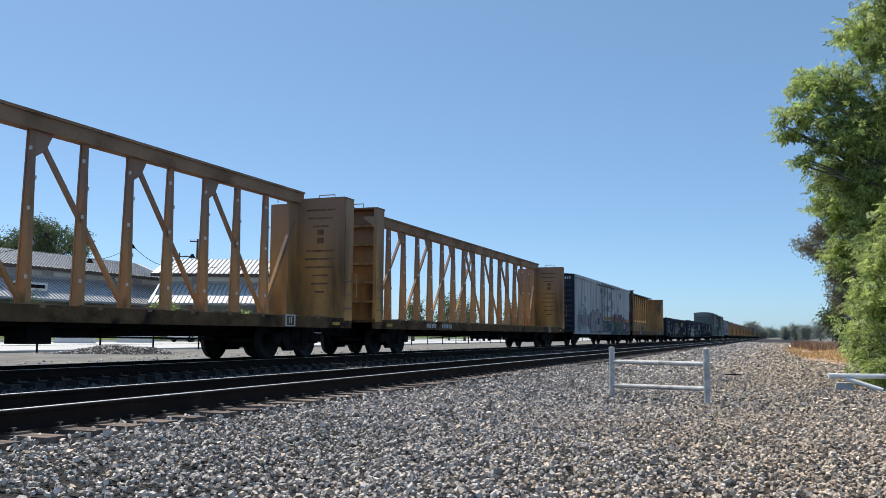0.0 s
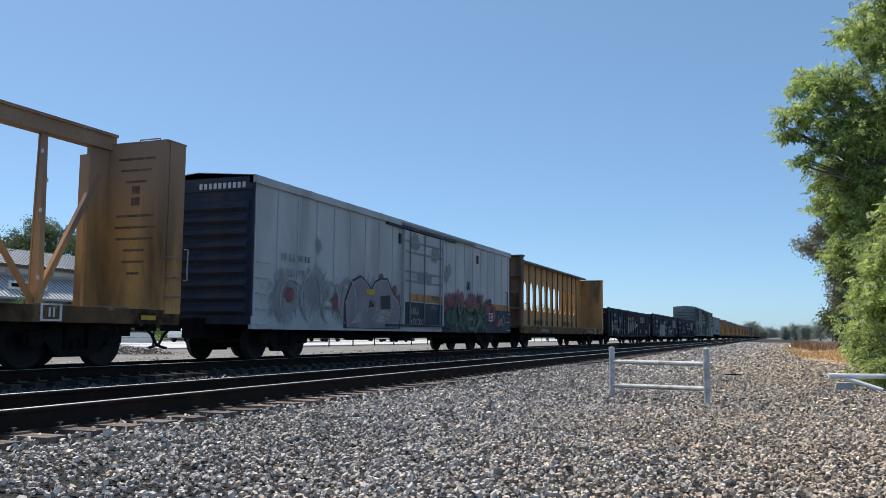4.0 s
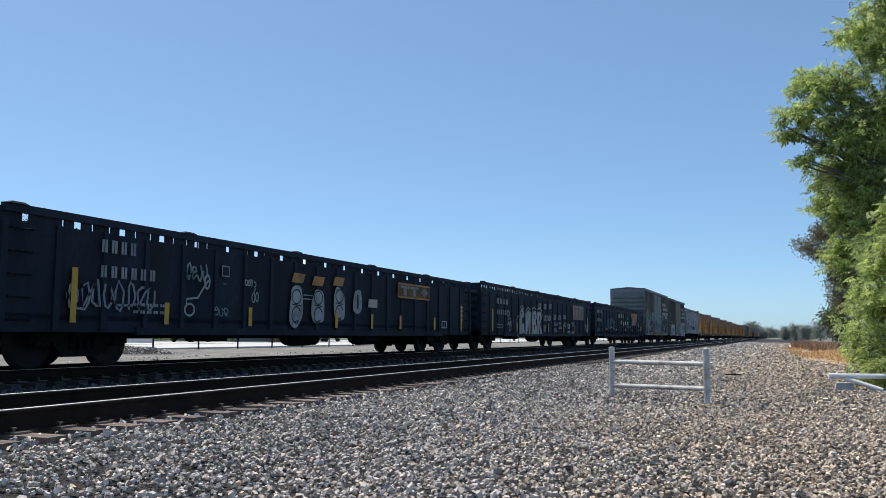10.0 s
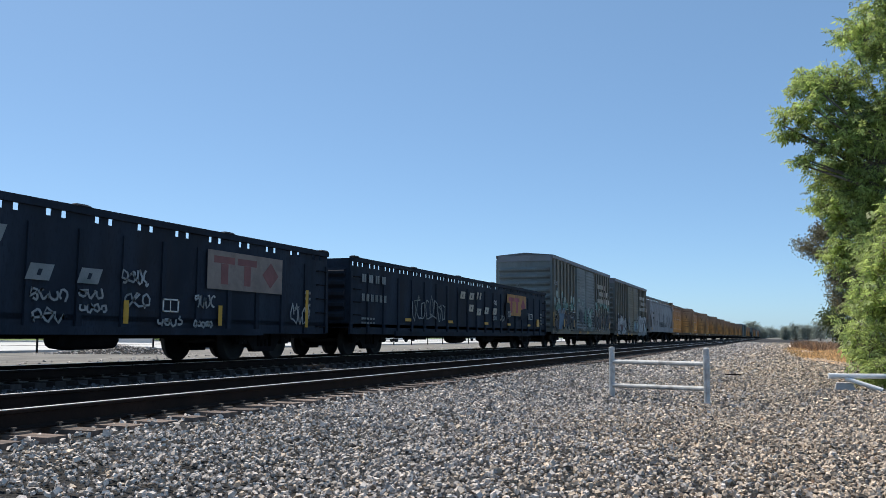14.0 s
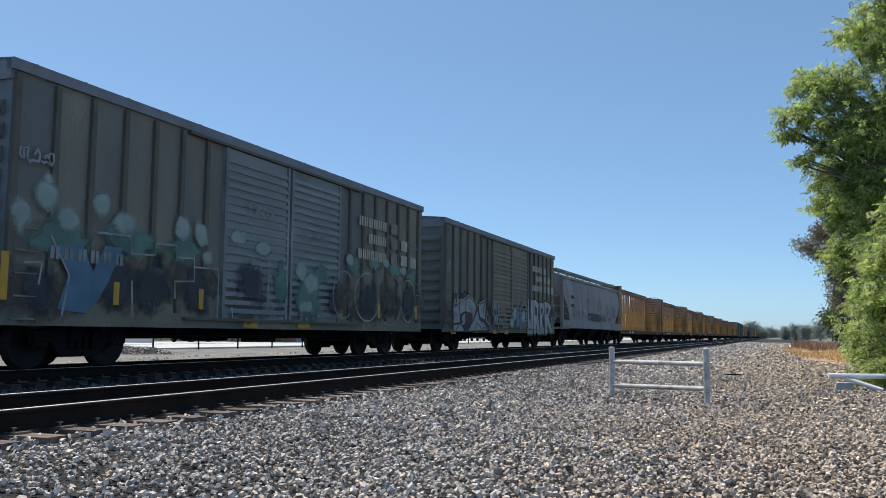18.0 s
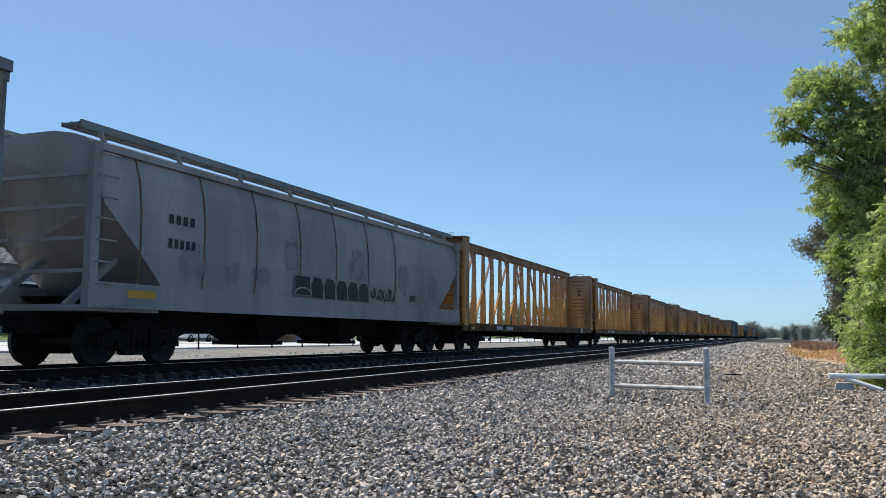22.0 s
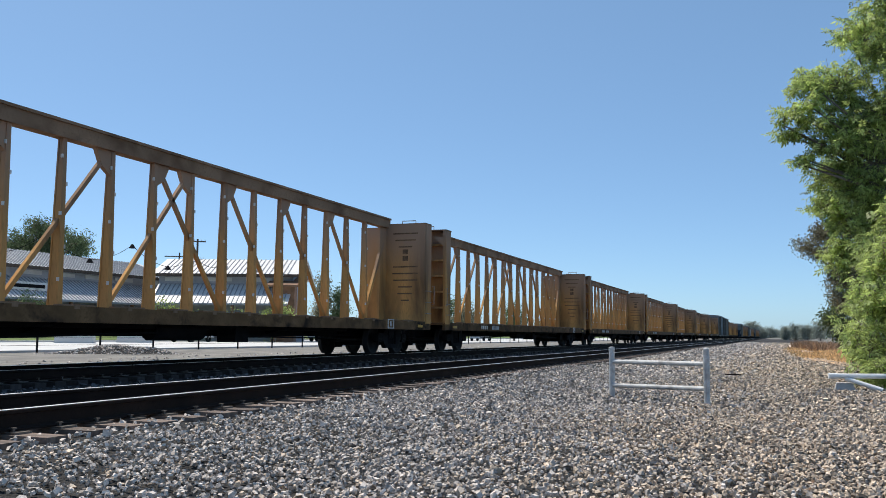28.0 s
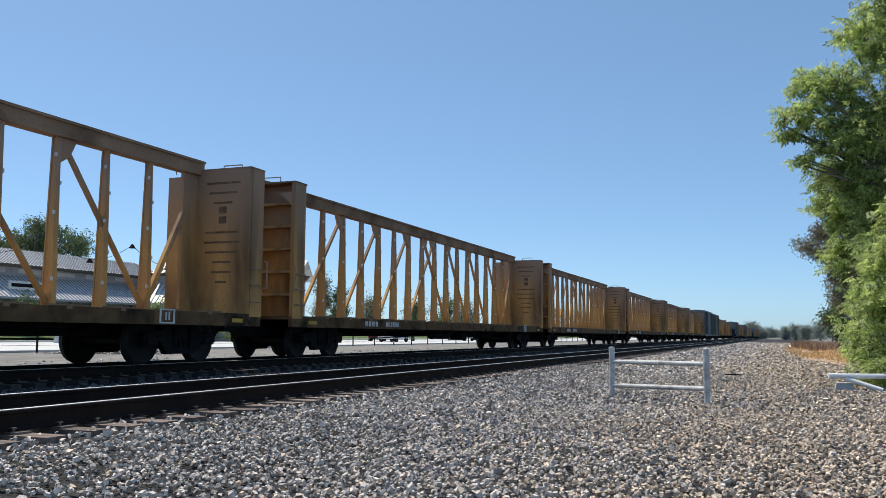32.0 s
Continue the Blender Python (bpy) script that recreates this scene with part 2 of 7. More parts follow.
    silver=mat("silver_spray_paint", (0.32, 0.335, 0.34), 0.6, vary=0.25, scale=1.8, dirt=(0.17, 0.185, 0.185), dirt_amt=0.8, dirt_scale=2.0),
    gatewhite=mat("white_gate_paint", (0.82, 0.82, 0.80), 0.5, vary=0.08, scale=5, dirt=(0.5, 0.48, 0.44), dirt_amt=0.3, dirt_scale=5),
    stonewarm=mat("tan_ballast_stone", (0.575, 0.455, 0.34), 0.75, vary=0.25, scale=10, grain=70, island=0.55, skew=1.0, bump=0.4, spec=0.5),
    # darker than the roof sheet, to carry the shading along each seam
    seam=mat("shaded_roof_seam", (0.30, 0.305, 0.32), 0.6, vary=0.15, scale=2),
    pale=mat("pale_spray_paint", (0.25, 0.27, 0.27), 0.75, vary=0.35, scale=1.5, dirt=(0.10, 0.14, 0.135), dirt_amt=0.85, dirt_scale=1.4),
    ink=mat("black_spray_paint", (0.02, 0.02, 0.022), 0.7, vary=0.2, scale=2),
    faint=mat("worn_dark_stencil", (0.15, 0.09, 0.05), 0.8, vary=0.4, scale=3, dirt=(0.26, 0.15, 0.07), dirt_amt=0.8, dirt_scale=5),
    panelpale=mat("faded_tan_panel", (0.27, 0.22, 0.19), 0.75, vary=0.25, scale=2, dirt=(0.12, 0.09, 0.08), dirt_amt=0.6, dirt_scale=2),
    rosydark=mat("dark_maroon_paint", (0.085, 0.05, 0.05), 0.8, vary=0.3, scale=2),
    rosy=mat("faded_red_block_paint", (0.22, 0.09, 0.085), 0.75, vary=0.25, scale=2),
    orange=mat("faded_orange_panel", (0.45, 0.22, 0.06), 0.7, vary=0.25, scale=2, dirt=(0.12, 0.07, 0.04), dirt_amt=0.7, dirt_scale=2),
    blue=mat("blue_spray_paint", (0.09, 0.17, 0.25), 0.7, vary=0.3, scale=2),
    carwhite=mat("white_car_paint", (0.7, 0.7, 0.71), 0.25, vary=0.03, bump=0),
    carred=mat("dark_red_car_paint", (0.2, 0.02, 0.02), 0.25, vary=0.03, bump=0),
    tyre=mat("tyre_rubber", (0.02, 0.02, 0.02), 0.85, vary=0.2),
)


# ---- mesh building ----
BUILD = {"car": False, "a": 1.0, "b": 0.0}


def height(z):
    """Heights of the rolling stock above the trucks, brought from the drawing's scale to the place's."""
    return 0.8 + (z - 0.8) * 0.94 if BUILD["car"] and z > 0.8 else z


def along(y):
    """Place of a mark along a car's side, brought from the drawing's scale to the car's length."""
    return BUILD["a"] * y + BUILD["b"]


class Mesh:
    """Gathers vertices and faces of one mesh."""

    def __init__(self):
        self.v, self.f = [], []

    def add(self, vs, fs):
        o = len(self.v)
        self.v += [tuple(p) for p in vs]
        self.f += [tuple(i + o for i in f) for f in fs]
        return self

    def box(self, x0, x1, y0, y1, z0, z1):
        return self.add([(x, y, z) for z in (z0, z1) for y in (y0, y1) for x in (x0, x1)],
                        [(0, 2, 3, 1), (4, 5, 7, 6), (0, 1, 5, 4), (2, 6, 7, 3), (0, 4, 6, 2), (1, 3, 7, 5)])

    def taper(self, b, t, z0, z1):
        """A frustum between the rectangles b and t, each (x0, x1, y0, y1)."""
        return self.add([(x, y, z0) for y in b[2:] for x in b[:2]] + [(x, y, z1) for y in t[2:] for x in t[:2]],
                        [(0, 2, 3, 1), (4, 5, 7, 6), (0, 1, 5, 4), (2, 6, 7, 3), (0, 4, 6, 2), (1, 3, 7, 5)])

    def beam(self, a, b, w, h, up=(0, 0, 1)):
        """A bar from a to b, w wide and h deep."""
        a, b = Vector(a), Vector(b)
        d = (b - a).normalized()
        s = d.cross(Vector(up))
        s = s.normalized() if s.length > 1e-4 else Vector((1, 0, 0))
        u = s.cross(d)
        s, u = s * w / 2, u * h / 2
        return self.add([p + i * s + j * u for p in (a, b) for i, j in ((-1, -1), (1, -1), (1, 1), (-1, 1))],
                        [(0, 1, 2, 3), (7, 6, 5, 4), (0, 4, 5, 1), (1, 5, 6, 2), (2, 6, 7, 3), (3, 7, 4, 0)])

    def tube(self, pts, radii, n=8, caps=True):
        """A round bar through the points."""
        pts = [Vector(q) for q in pts]
        if not hasattr(radii, "__len__"):
            radii = [radii] * len(pts)
        o = len(self.v)
        s = None
        for i, q in enumerate(pts):
            d = (pts[min(i + 1, len(pts) - 1)] - pts[max(i - 1, 0)]).normalized()
            if s is None:
                s = d.orthogonal().normalized()
            s = (s - d * s.dot(d)).normalized()
            u = d.cross(s)
            self.v += [tuple(q + (s * math.cos(k * math.tau / n) + u * math.sin(k * math.tau / n)) * radii[i]) for k in range(n)]
        for i in range(len(pts) - 1):
            for k in range(n):
                a, b = o + i * n + k, o + i * n + (k + 1) % n
                self.f.append((a, b, b + n, a + n))
        if caps:
            self.f.append(tuple(o + k for k in reversed(range(n))))
            self.f.append(tuple(o + (len(pts) - 1) * n + k for k in range(n)))
        return self

    def lathe_x(self, prof, n=24, cx=0.0, cy=0.0, cz=0.0):
        """Turns the profile of (x, r) about the x axis."""
        o = len(self.v)
        for x, r in prof:
            self.v += [(cx + x, cy + r * math.cos(k * math.tau / n), cz + r * math.sin(k * math.tau / n)) for k in range(n)]
        for i in range(len(prof) - 1):
            for k in range(n):
                a, b = o + i * n + k, o + i * n + (k + 1) % n
                self.f.append((a, a + n, b + n, b))
        return self

    def prism(self, poly, x0, x1):
        """A polygon of (y, z) drawn out along x."""
        n = len(poly)
        return self.add([(x, y, z) for x in (x0, x1) for y, z in poly],
                        [tuple(range(n)), tuple(reversed(range(n, 2 * n)))] + [(i, i + n, (i + 1) % n + n, (i + 1) % n) for i in range(n)])

    def prism_y(self, poly, y0, y1):
        """A polygon of (x, z) drawn out along y."""
        n = len(poly)
        return self.add([(x, y, z) for y in (y0, y1) for x, z in poly],
                        [tuple(reversed(range(n))), tuple(range(n, 2 * n))] + [(i, (i + 1) % n, (i + 1) % n + n, i + n) for i in range(n)])

    def data(self, name, material, smooth=False):
        me = bpy.data.meshes.new(name)
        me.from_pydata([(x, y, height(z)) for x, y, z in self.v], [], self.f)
        bm = bmesh.new()
        bm.from_mesh(me)
        bmesh.ops.recalc_face_normals(bm, faces=bm.faces)
        bm.to_mesh(me)
        bm.free()
        me.materials.append(M[material])
        if smooth:
            me.shade_smooth()
        return me


def part(name, mesh, material, parent, label="", m=None, smooth=False):
    """Links a mesh as one object under a thing or a part."""
    ob = new(name, mesh.data(name, material, smooth) if isinstance(mesh, Mesh) else mesh)
    ob.parent = parent
    if m is not None:
        ob.matrix_basis = m
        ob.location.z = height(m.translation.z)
    return tagged(ob, label)


def thing(name, label, category, group="", m=None):
    ob = new(name)
    ob.empty_display_size = 0.3
    if m is not None:
        ob.matrix_basis = m
    return tagged(ob, label, category, group)


def setting(name, mesh, material, label="", smooth=False):
    ob = new(name, mesh.data(name, material, smooth) if isinstance(mesh, Mesh) else mesh)
    return tagged(ob, label, kind="structure")


def grid_mesh(name, xs, ys, zf, material):
    """A sheet over the lines xs and ys with heights zf(x, y)."""
    v = [(x, y, zf(x, y)) for y in ys for x in xs]
    w = len(xs)
    f = [(j * w + i, j * w + i + 1, (j + 1) * w + i + 1, (j + 1) * w + i) for j in range(len(ys) - 1) for i in range(w - 1)]
    me = bpy.data.meshes.new(name)
    me.from_pydata(v, [], f)
    me.materials.append(M[material])
    me.shade_smooth()
    return me


# ---- ground ----
def ground_z(x, y):
    """Height of the ground: the two tracks' bed, the yard beside it, the land beyond."""
    def step(a, b, v):
        t = min(1.0, max(0.0, (v - a) / (b - a)))
        return t * t * (3 - 2 * t)
    z = -0.25 - 0.175 * step(-5.5, -3.0, x) + 0.05 * step(-14.0, -17.0, x)
    return z + 0.012 * math.sin(1.7 * x + 0.6 * y) * math.sin(0.9 * y - 0.4 * x)


_xs = [-3000, -1200, -500, -220, -120, -80, -60, -45, -35, -28, -24, -21, -19, -17.5, -16.5, -15.5, -14.8, -14.3] + [-14 + 0.5 * i for i in range(49)] + [12, 15, 20, 30, 50, 100, 250, 600, 1500, 3000]
_ys = [-300, -60, -25, -10, -5] + [-2 + 0.5 * i for i in range(76)] + [37, 39, 42, 46, 50, 56, 64, 74, 90, 110, 140, 180, 240, 320, 450, 700, 1100, 1800, 3000]
# the sheet under the stones is coloured as dark as their shaded gaps
ground = setting("ground", grid_mesh("ground", _xs, _ys, lambda x, y: ground_z(x, y) - (0.05 if x > -5.4 and y < 95 else 0.0), "ground"), "ground", "crushed-stone ground beside the railway tracks, darkened for shade between stones")
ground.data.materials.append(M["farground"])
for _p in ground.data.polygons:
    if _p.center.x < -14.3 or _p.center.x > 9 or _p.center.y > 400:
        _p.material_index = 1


def strip(name, x0, x1, y0, y1, z0, z1, material, label):
    return setting(name, Mesh().box(x0, x1, y0, y1, z0, z1), material, label)


road = strip("road", -52.6, -30.6, -40, 420, -0.6, -0.175, "concrete", "pale sun-bleached concrete road beyond the tracks")
pavement = strip("pavement", -30.2, -28.2, -40, 420, -0.6, -0.11, "concrete", "pale concrete pavement beside the wire fence")
gutter = strip("gutter", -30.6, -30.2, -40, 420, -0.6, -0.2, "farground", "grey gutter at the edge of the road")
kerb = strip("kerb", -53.0, -52.6, -40, 420, -0.6, -0.05, "concrete", "pale concrete kerb along the grass verge")
verge = setting("grass_verge", Mesh().prism_y([(-58.8, -0.6), (-53.0, -0.6), (-53.0, -0.1), (-55.5, 0.12), (-58.8, 0.42)], -40, 420), "grass", "green mown grass bank behind the road")


# ---- stones ----
def mesh_from(name, v, f, material):
    me = bpy.data.meshes.new(name)
    me.vertices.add(len(v))
    me.vertices.foreach_set("co", np.asarray(v, float).reshape(-1))
    me.loops.add(f.size)
    me.loops.foreach_set("vertex_index", f.reshape(-1).astype(np.int32))
    me.polygons.add(len(f))
    me.polygons.foreach_set("loop_start", (f.shape[1] * np.arange(len(f))).astype(np.int32))
    me.materials.append(M[material])
    me.update(calc_edges=True)
    me.validate()
    me.shade_flat()
    return me


def stones(name, pts, size, label, seed, material="stone", shard=False):
    """Many angular stones in one mesh: jittered blocks, or three-cornered shards, at the points (x, y, z)."""
    rg = np.random.default_rng(seed)
    n = len(pts)
    sides = 3 if shard else 4
    ring = [(math.cos(k * math.tau / sides), math.sin(k * math.tau / sides)) for k in range(sides)]
    c = np.array([(x * w, y * w, z) for z, w in ((-1, 1.3), (1, 0.95)) for x, y in ring], float)
    tri = [(sides, sides + k, sides + k + 1) for k in range(1, sides - 1)]
    for k in range(sides):
        e = (k + 1) % sides
        tri += [(k, e, e + sides), (k, e + sides, k + sides)]
    k = len(c)
    v = c[None] * rg.uniform(0.6, 1.0, (n, k, 3))
    sc = size * rg.lognormal(0, 0.24, (n, 1, 1)) * np.stack([rg.uniform(0.9, 1.5, n), rg.uniform(0.65, 1.0, n), rg.uniform(0.42, 0.74, n)], -1)[:, None]
    v = v * sc
    q = rg.normal(size=(n, 4)) * np.array([1.0, 0.28, 0.28, 1.0])
    q /= np.linalg.norm(q, axis=1, keepdims=True)
    w, x, y, z = q.T
    R = np.stack([1 - 2 * (y * y + z * z), 2 * (x * y - w * z), 2 * (x * z + w * y), 2 * (x * y + w * z), 1 - 2 * (x * x + z * z), 2 * (y * z - w * x),
                  2 * (x * z - w * y), 2 * (y * z + w * x), 1 - 2 * (x * x + y * y)], -1).reshape(n, 3, 3)
    v = np.einsum("nij,nkj->nki", R, v) + pts[:, None]
    f = (np.array(tri)[None] + k * np.arange(n)[:, None, None]).reshape(-1, 3)
    ob = new(name, mesh_from(name, v, f, material))
    return tagged(ob, label, "gravel", kind="stuff")


def scatter(n, x0, x1, y0, y1, seed, lift=0.0, keep=None):
    rg = np.random.default_rng(seed)
    p = np.stack([rg.uniform(x0, x1, n), rg.uniform(y0, y1, n)], -1)
    if keep is not None:
        p = p[keep(p[:, 0], p[:, 1])]
    z = np.array([ground_z(a, b) for a, b in p]) + rg.uniform(-0.03, 0.012, len(p)) + lift
    return np.concatenate([p, z[:, None]], 1)


def sown(n, x0, x1, y0, y1, seed, size, keep, cut="shard"):
    """Yard stones: grey by the track, more tan ones away from it."""
    p = scatter(n, x0, x1, y0, y1, seed, keep=keep)
    rg = np.random.default_rng(seed + 50)
    warm = rg.uniform(size=len(p)) < np.clip((p[:, 0] + 3.6 + 0.5 * np.sin(0.7 * p[:, 1]) + 0.25 * np.sin(2.3 * p[:, 0] + 1.7 * p[:, 1])) / 3.8, 0.08, 0.9)
    stones("ballast_stones", p[~warm], size, "loose grey crushed ballast stones on the yard", seed + 10, shard=cut == "shard")
    stones("ballast_stones", p[warm], size, "loose tan crushed ballast stones on the yard", seed + 20, "stonewarm", cut == "shard")


def front(x):
    """Where the closely laid part of the yard's ballast begins."""
    return 3.9 + 0.39 * (x + 5.0)


sown(125000, -5.5, 1.6, 3.2, 8.5, 1, 0.0175, lambda x, y: (x < 0.1 * y + 0.35) & (y > front(x)), "block")
sown(96000, -5.5, 1.9, 8.5, 14.0, 9, 0.0205, lambda x, y: x < 0.1 * y + 0.35)
sown(92000, -5.5, 2.9, 14.0, 26.0, 6, 0.025, lambda x, y: x < 0.1 * y + 0.35)
sown(60000, -5.5, 3.4, 26.0, 46.0, 2, 0.046, lambda x, y: x < 0.04 * y + 1.6)
sown(36000, -5.5, 3.4, 46.0, 90.0, 7, 0.07, lambda x, y: x < 0.02 * y + 1.6)
sown(20000, -5.5, 6.0, -5.0, 6.4, 14, 0.034, lambda x, y: y < front(x))
sown(12000, 0.6, 6.0, 3.2, 24.0, 17, 0.042, lambda x, y: (x > 0.1 * y + 0.35) & (y > front(x)))
sown(18000, -5.5, 3.4, 90.0, 170.0, 8, 0.10, lambda x, y: x < 4)
# the train's shade on this strip is put into the stones' colour
stones("ballast_stones", scatter(24000, -11.05, -8.22, 8.0, 50.0, 3), 0.042, "ballast stones between the two tracks, darkened for the train's shade", 13, "stonedark", True)
stones("ballast_stones", scatter(3500, -10.6, -8.6, 8.0, 40.0, 33, keep=lambda x, y: np.sin(1.9 * y + 3 * np.sin(0.7 * x)) > 0.2), 0.034, "pale ballast stones between the two tracks", 34, shard=True)
stones("ballast_stones", scatter(9000, -5.95, -5.46, 4.0, 26.0, 4, lift=0.03), 0.026, "grey crushed ballast stones in the near track bed", 14, shard=True)
stones("ballast_stones", scatter(6000, -20.0, -13.75, 14.0, 60.0, 5), 0.05, "pale ballast stones beyond the far track", 15, shard=True)


# ---- tracks ----
_rail = [(-0.075, -0.18), (0.075, -0.18), (0.075, -0.165), (0.012, -0.145), (0.009, -0.045), (0.036, -0.035), (0.037, -0.012), (0.03, -0.004), (-0.03, -0.004), (-0.037, -0.012), (-0.036, -0.035), (-0.009, -0.045), (-0.012, -0.145), (-0.075, -0.165)]
_rail_mesh = Mesh().prism_y(_rail, -60, 1200).data("rail", "railside")
_head_mesh = Mesh().box(-0.026, 0.026, -60, 1200, -0.006, 0.0).data("rail_head", "tread")
_tie_meshes = []
for _k in range(3):
    _m = Mesh()
    _a = [random.uniform(-0.012, 0.012) for _ in range(8)]
    _m.taper((-1.3 + _a[0], 1.3 + _a[1], -0.118, 0.115), (-1.29 + _a[2], 1.29 + _a[3], -0.108 + _a[4], 0.108 + _a[5]), -0.36, -0.2)
    _tie_meshes.append(_m.data("tie", "tie"))
# darker copies of the ties, with the train's shade in their colour
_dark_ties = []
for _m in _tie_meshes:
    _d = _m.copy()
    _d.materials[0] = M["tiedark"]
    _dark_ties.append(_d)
_plate = Mesh()
for _s in (-1, 1):
    _plate.box(_s * 0.7525 - 0.17, _s * 0.7525 + 0.17, -0.095, 0.095, -0.2, -0.182)
    for _e in (-0.105, 0.105):
        _plate.box(_s * 0.7525 + _e - 0.012, _s * 0.7525 + _e + 0.012, -0.06, -0.035, -0.182, -0.155)
        _plate.box(_s * 0.7525 + _e - 0.022, _s * 0.7525 + _e + 0.022, -0.07, -0.025, -0.155, -0.145)
_plate = _plate.data("tie_plate", "tieplate")
for _name, _cx, _y0, _n in (("track_near", NEAR_X, 1.808, 170), ("track_far", TRACK_X, 6.0, 110)):
    _t = new(_name)
    _t.matrix_basis = pose(_cx, 0, 0.03 if _cx == TRACK_X else 0.0)
    tagged(_t, "railway track of rusty steel rails on weathered timber ties", kind="structure")
    for _s in (-0.7525, 0.7525):
        _r = part("rail", _rail_mesh, "railside", _t, m=pose(_s, 0, 0))
        part("rail_head", _head_mesh, "tread", _r, "bright worn running surface")
    _rest, _restp = Mesh(), Mesh()
    for _i in range(_n + 420):
        _y = _y0 + 0.4776 * _i + random.uniform(-0.02, 0.02)
        if _i < _n:
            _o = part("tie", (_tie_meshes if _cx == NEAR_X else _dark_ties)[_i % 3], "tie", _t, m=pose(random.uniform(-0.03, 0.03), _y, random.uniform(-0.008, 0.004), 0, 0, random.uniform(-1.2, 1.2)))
            part("tie_plate", _plate, "tieplate", _o)
        else:
            _rest.box(-1.3, 1.3, _y - 0.112, _y + 0.112, -0.36, -0.2)
    tagged(part("ties", _rest, "tiedark", _t), kind="stuff")


# ---- pipe barrier, gate, scrap ----
def pipe_barrier():
    t = thing("pipe_barrier", "white-painted steel pipe barrier standing on the ballast", "barrier")
    a, b = Vector((-2.86, 16.02, 0)), Vector((-1.10, 14.76, 0))
    for i, q in enumerate((a, b)):
        zt = 0.445 if i == 0 else 0.455
        z0 = ground_z(q.x, q.y) - 0.1
        o = part("post", Mesh().tube([(q.x, q.y, z0), (q.x, q.y, zt)], 0.052, 14), "fencewhite", t)
        part("cap", Mesh().tube([(q.x, q.y, zt), (q.x, q.y, zt + 0.012), (q.x, q.y, zt + 0.02)], [0.054, 0.05, 0.03], 14), "fencewhite", o)
    d = (b - a).normalized()
    for z, e in ((0.195, 0.216), (-0.236, -0.184)):
        part("rail", Mesh().tube([a + d * 0.04 + Vector((0, 0, z)), b - d * 0.04 + Vector((0, 0, e))], 0.04, 12), "fencewhite", t)


def swing_gate():
    t = thing("pipe_gate", "open white steel pipe gate lying low beside the bushes", "gate")
    a, b = Vector((1.03, 20.3, -0.15)), Vector((3.9, 20.8, -0.12))
    part("top_pipe", Mesh().tube([a, b], 0.055, 12), "gatewhite", t)
    part("end_collar", Mesh().tube([a - Vector((0.05, 0.01, 0)), a + Vector((0.12, 0.02, 0))], 0.066, 12), "gatewhite", t)
    part("brace", Mesh().tube([a + Vector((0.28, 0.05, -0.05)), (2.0, 20.2, -0.42)], 0.05, 12), "gatewhite", t)
    part("post", Mesh().tube([(3.9, 20.8, -0.6), (3.9, 20.8, 0.6)], 0.07, 12), "gatewhite", t)
    blk = thing("concrete_block", "small pale concrete block on the ground", "block")
    part("block", Mesh().taper((1.1, 1.5, 20.35, 20.6), (1.14, 1.46, 20.38, 20.57), -0.45, -0.29), "concrete", blk)
    scrap = thing("steel_scrap", "dark rusty strip of scrap steel on the ballast", "scrap")
    part("strip", Mesh().beam((-1.4, 25.6, -0.385), (-1.0, 25.4, -0.375), 0.1, 0.03), "railside", scrap)


pipe_barrier()
swing_gate()


# ---- plants ----
def leaves(pts, size, seed, droop=0.5, aspect=0.36):
    """Small folded leaves at the points, in one mesh."""
    rg = np.random.default_rng(seed)
    n = len(pts)
    d = rg.normal(size=(n, 3))
    d[:, 2] -= droop
    d /= np.linalg.norm(d, axis=1, keepdims=True)
    s = np.cross(d, rg.normal(size=(n, 3)))
    s /= np.linalg.norm(s, axis=1, keepdims=True) + 1e-9
    L = (size * rg.uniform(0.6, 1.4, n))[:, None]
    u = np.cross(s, d) * 0.12
    v = np.stack([pts, pts + (d * 0.5 + s * aspect / 2 + u) * L, pts + d * L, pts + (d * 0.5 - s * aspect / 2 + u) * L], 1)
    return v.reshape(-1, 3), np.arange(4 * n).reshape(n, 4)


def sprays(pts, size, seed):
    """Feathered leaves: three pairs of leaflets and one at the tip, hanging from a stalk at each point."""
    rg = np.random.default_rng(seed)
    n = len(pts)
    d = rg.normal(size=(n, 3)) * np.array([1, 1, 0.5])
    d[:, 2] -= 0.55
    d /= np.linalg.norm(d, axis=1, keepdims=True)
    s = np.cross(d, rg.normal(size=(n, 3)) * np.array([0.5, 0.5, 1.0]))
    s /= np.linalg.norm(s, axis=1, keepdims=True) + 1e-9
    u = np.cross(s, d)
    L = (size * rg.uniform(0.7, 1.3, n))[:, None]
    out = []
    for a, side in ((0.5, -1), (0.5, 1), (1.0, -1), (1.0, 1), (1.5, -1), (1.5, 1), (1.8, 0)):
        e = d * (0.55 if side else 1.0) + s * side * 0.85 + u * rg.uniform(-0.3, 0.3, (n, 1))
        e[:, 2] -= 0.25
        e /= np.linalg.norm(e, axis=1, keepdims=True)
        w = np.cross(e, u)
        w /= np.linalg.norm(w, axis=1, keepdims=True) + 1e-9
        q = pts + d * L * a
        ll = L * rg.uniform(0.8, 1.15, (n, 1))
        out.append(np.stack([q, q + (e * 0.45 + w * 0.19) * ll, q + e * ll, q + (e * 0.45 - w * 0.19) * ll], 1))
    v = np.concatenate(out, 0)
    return v.reshape(-1, 3), np.arange(4 * len(v)).reshape(-1, 4)


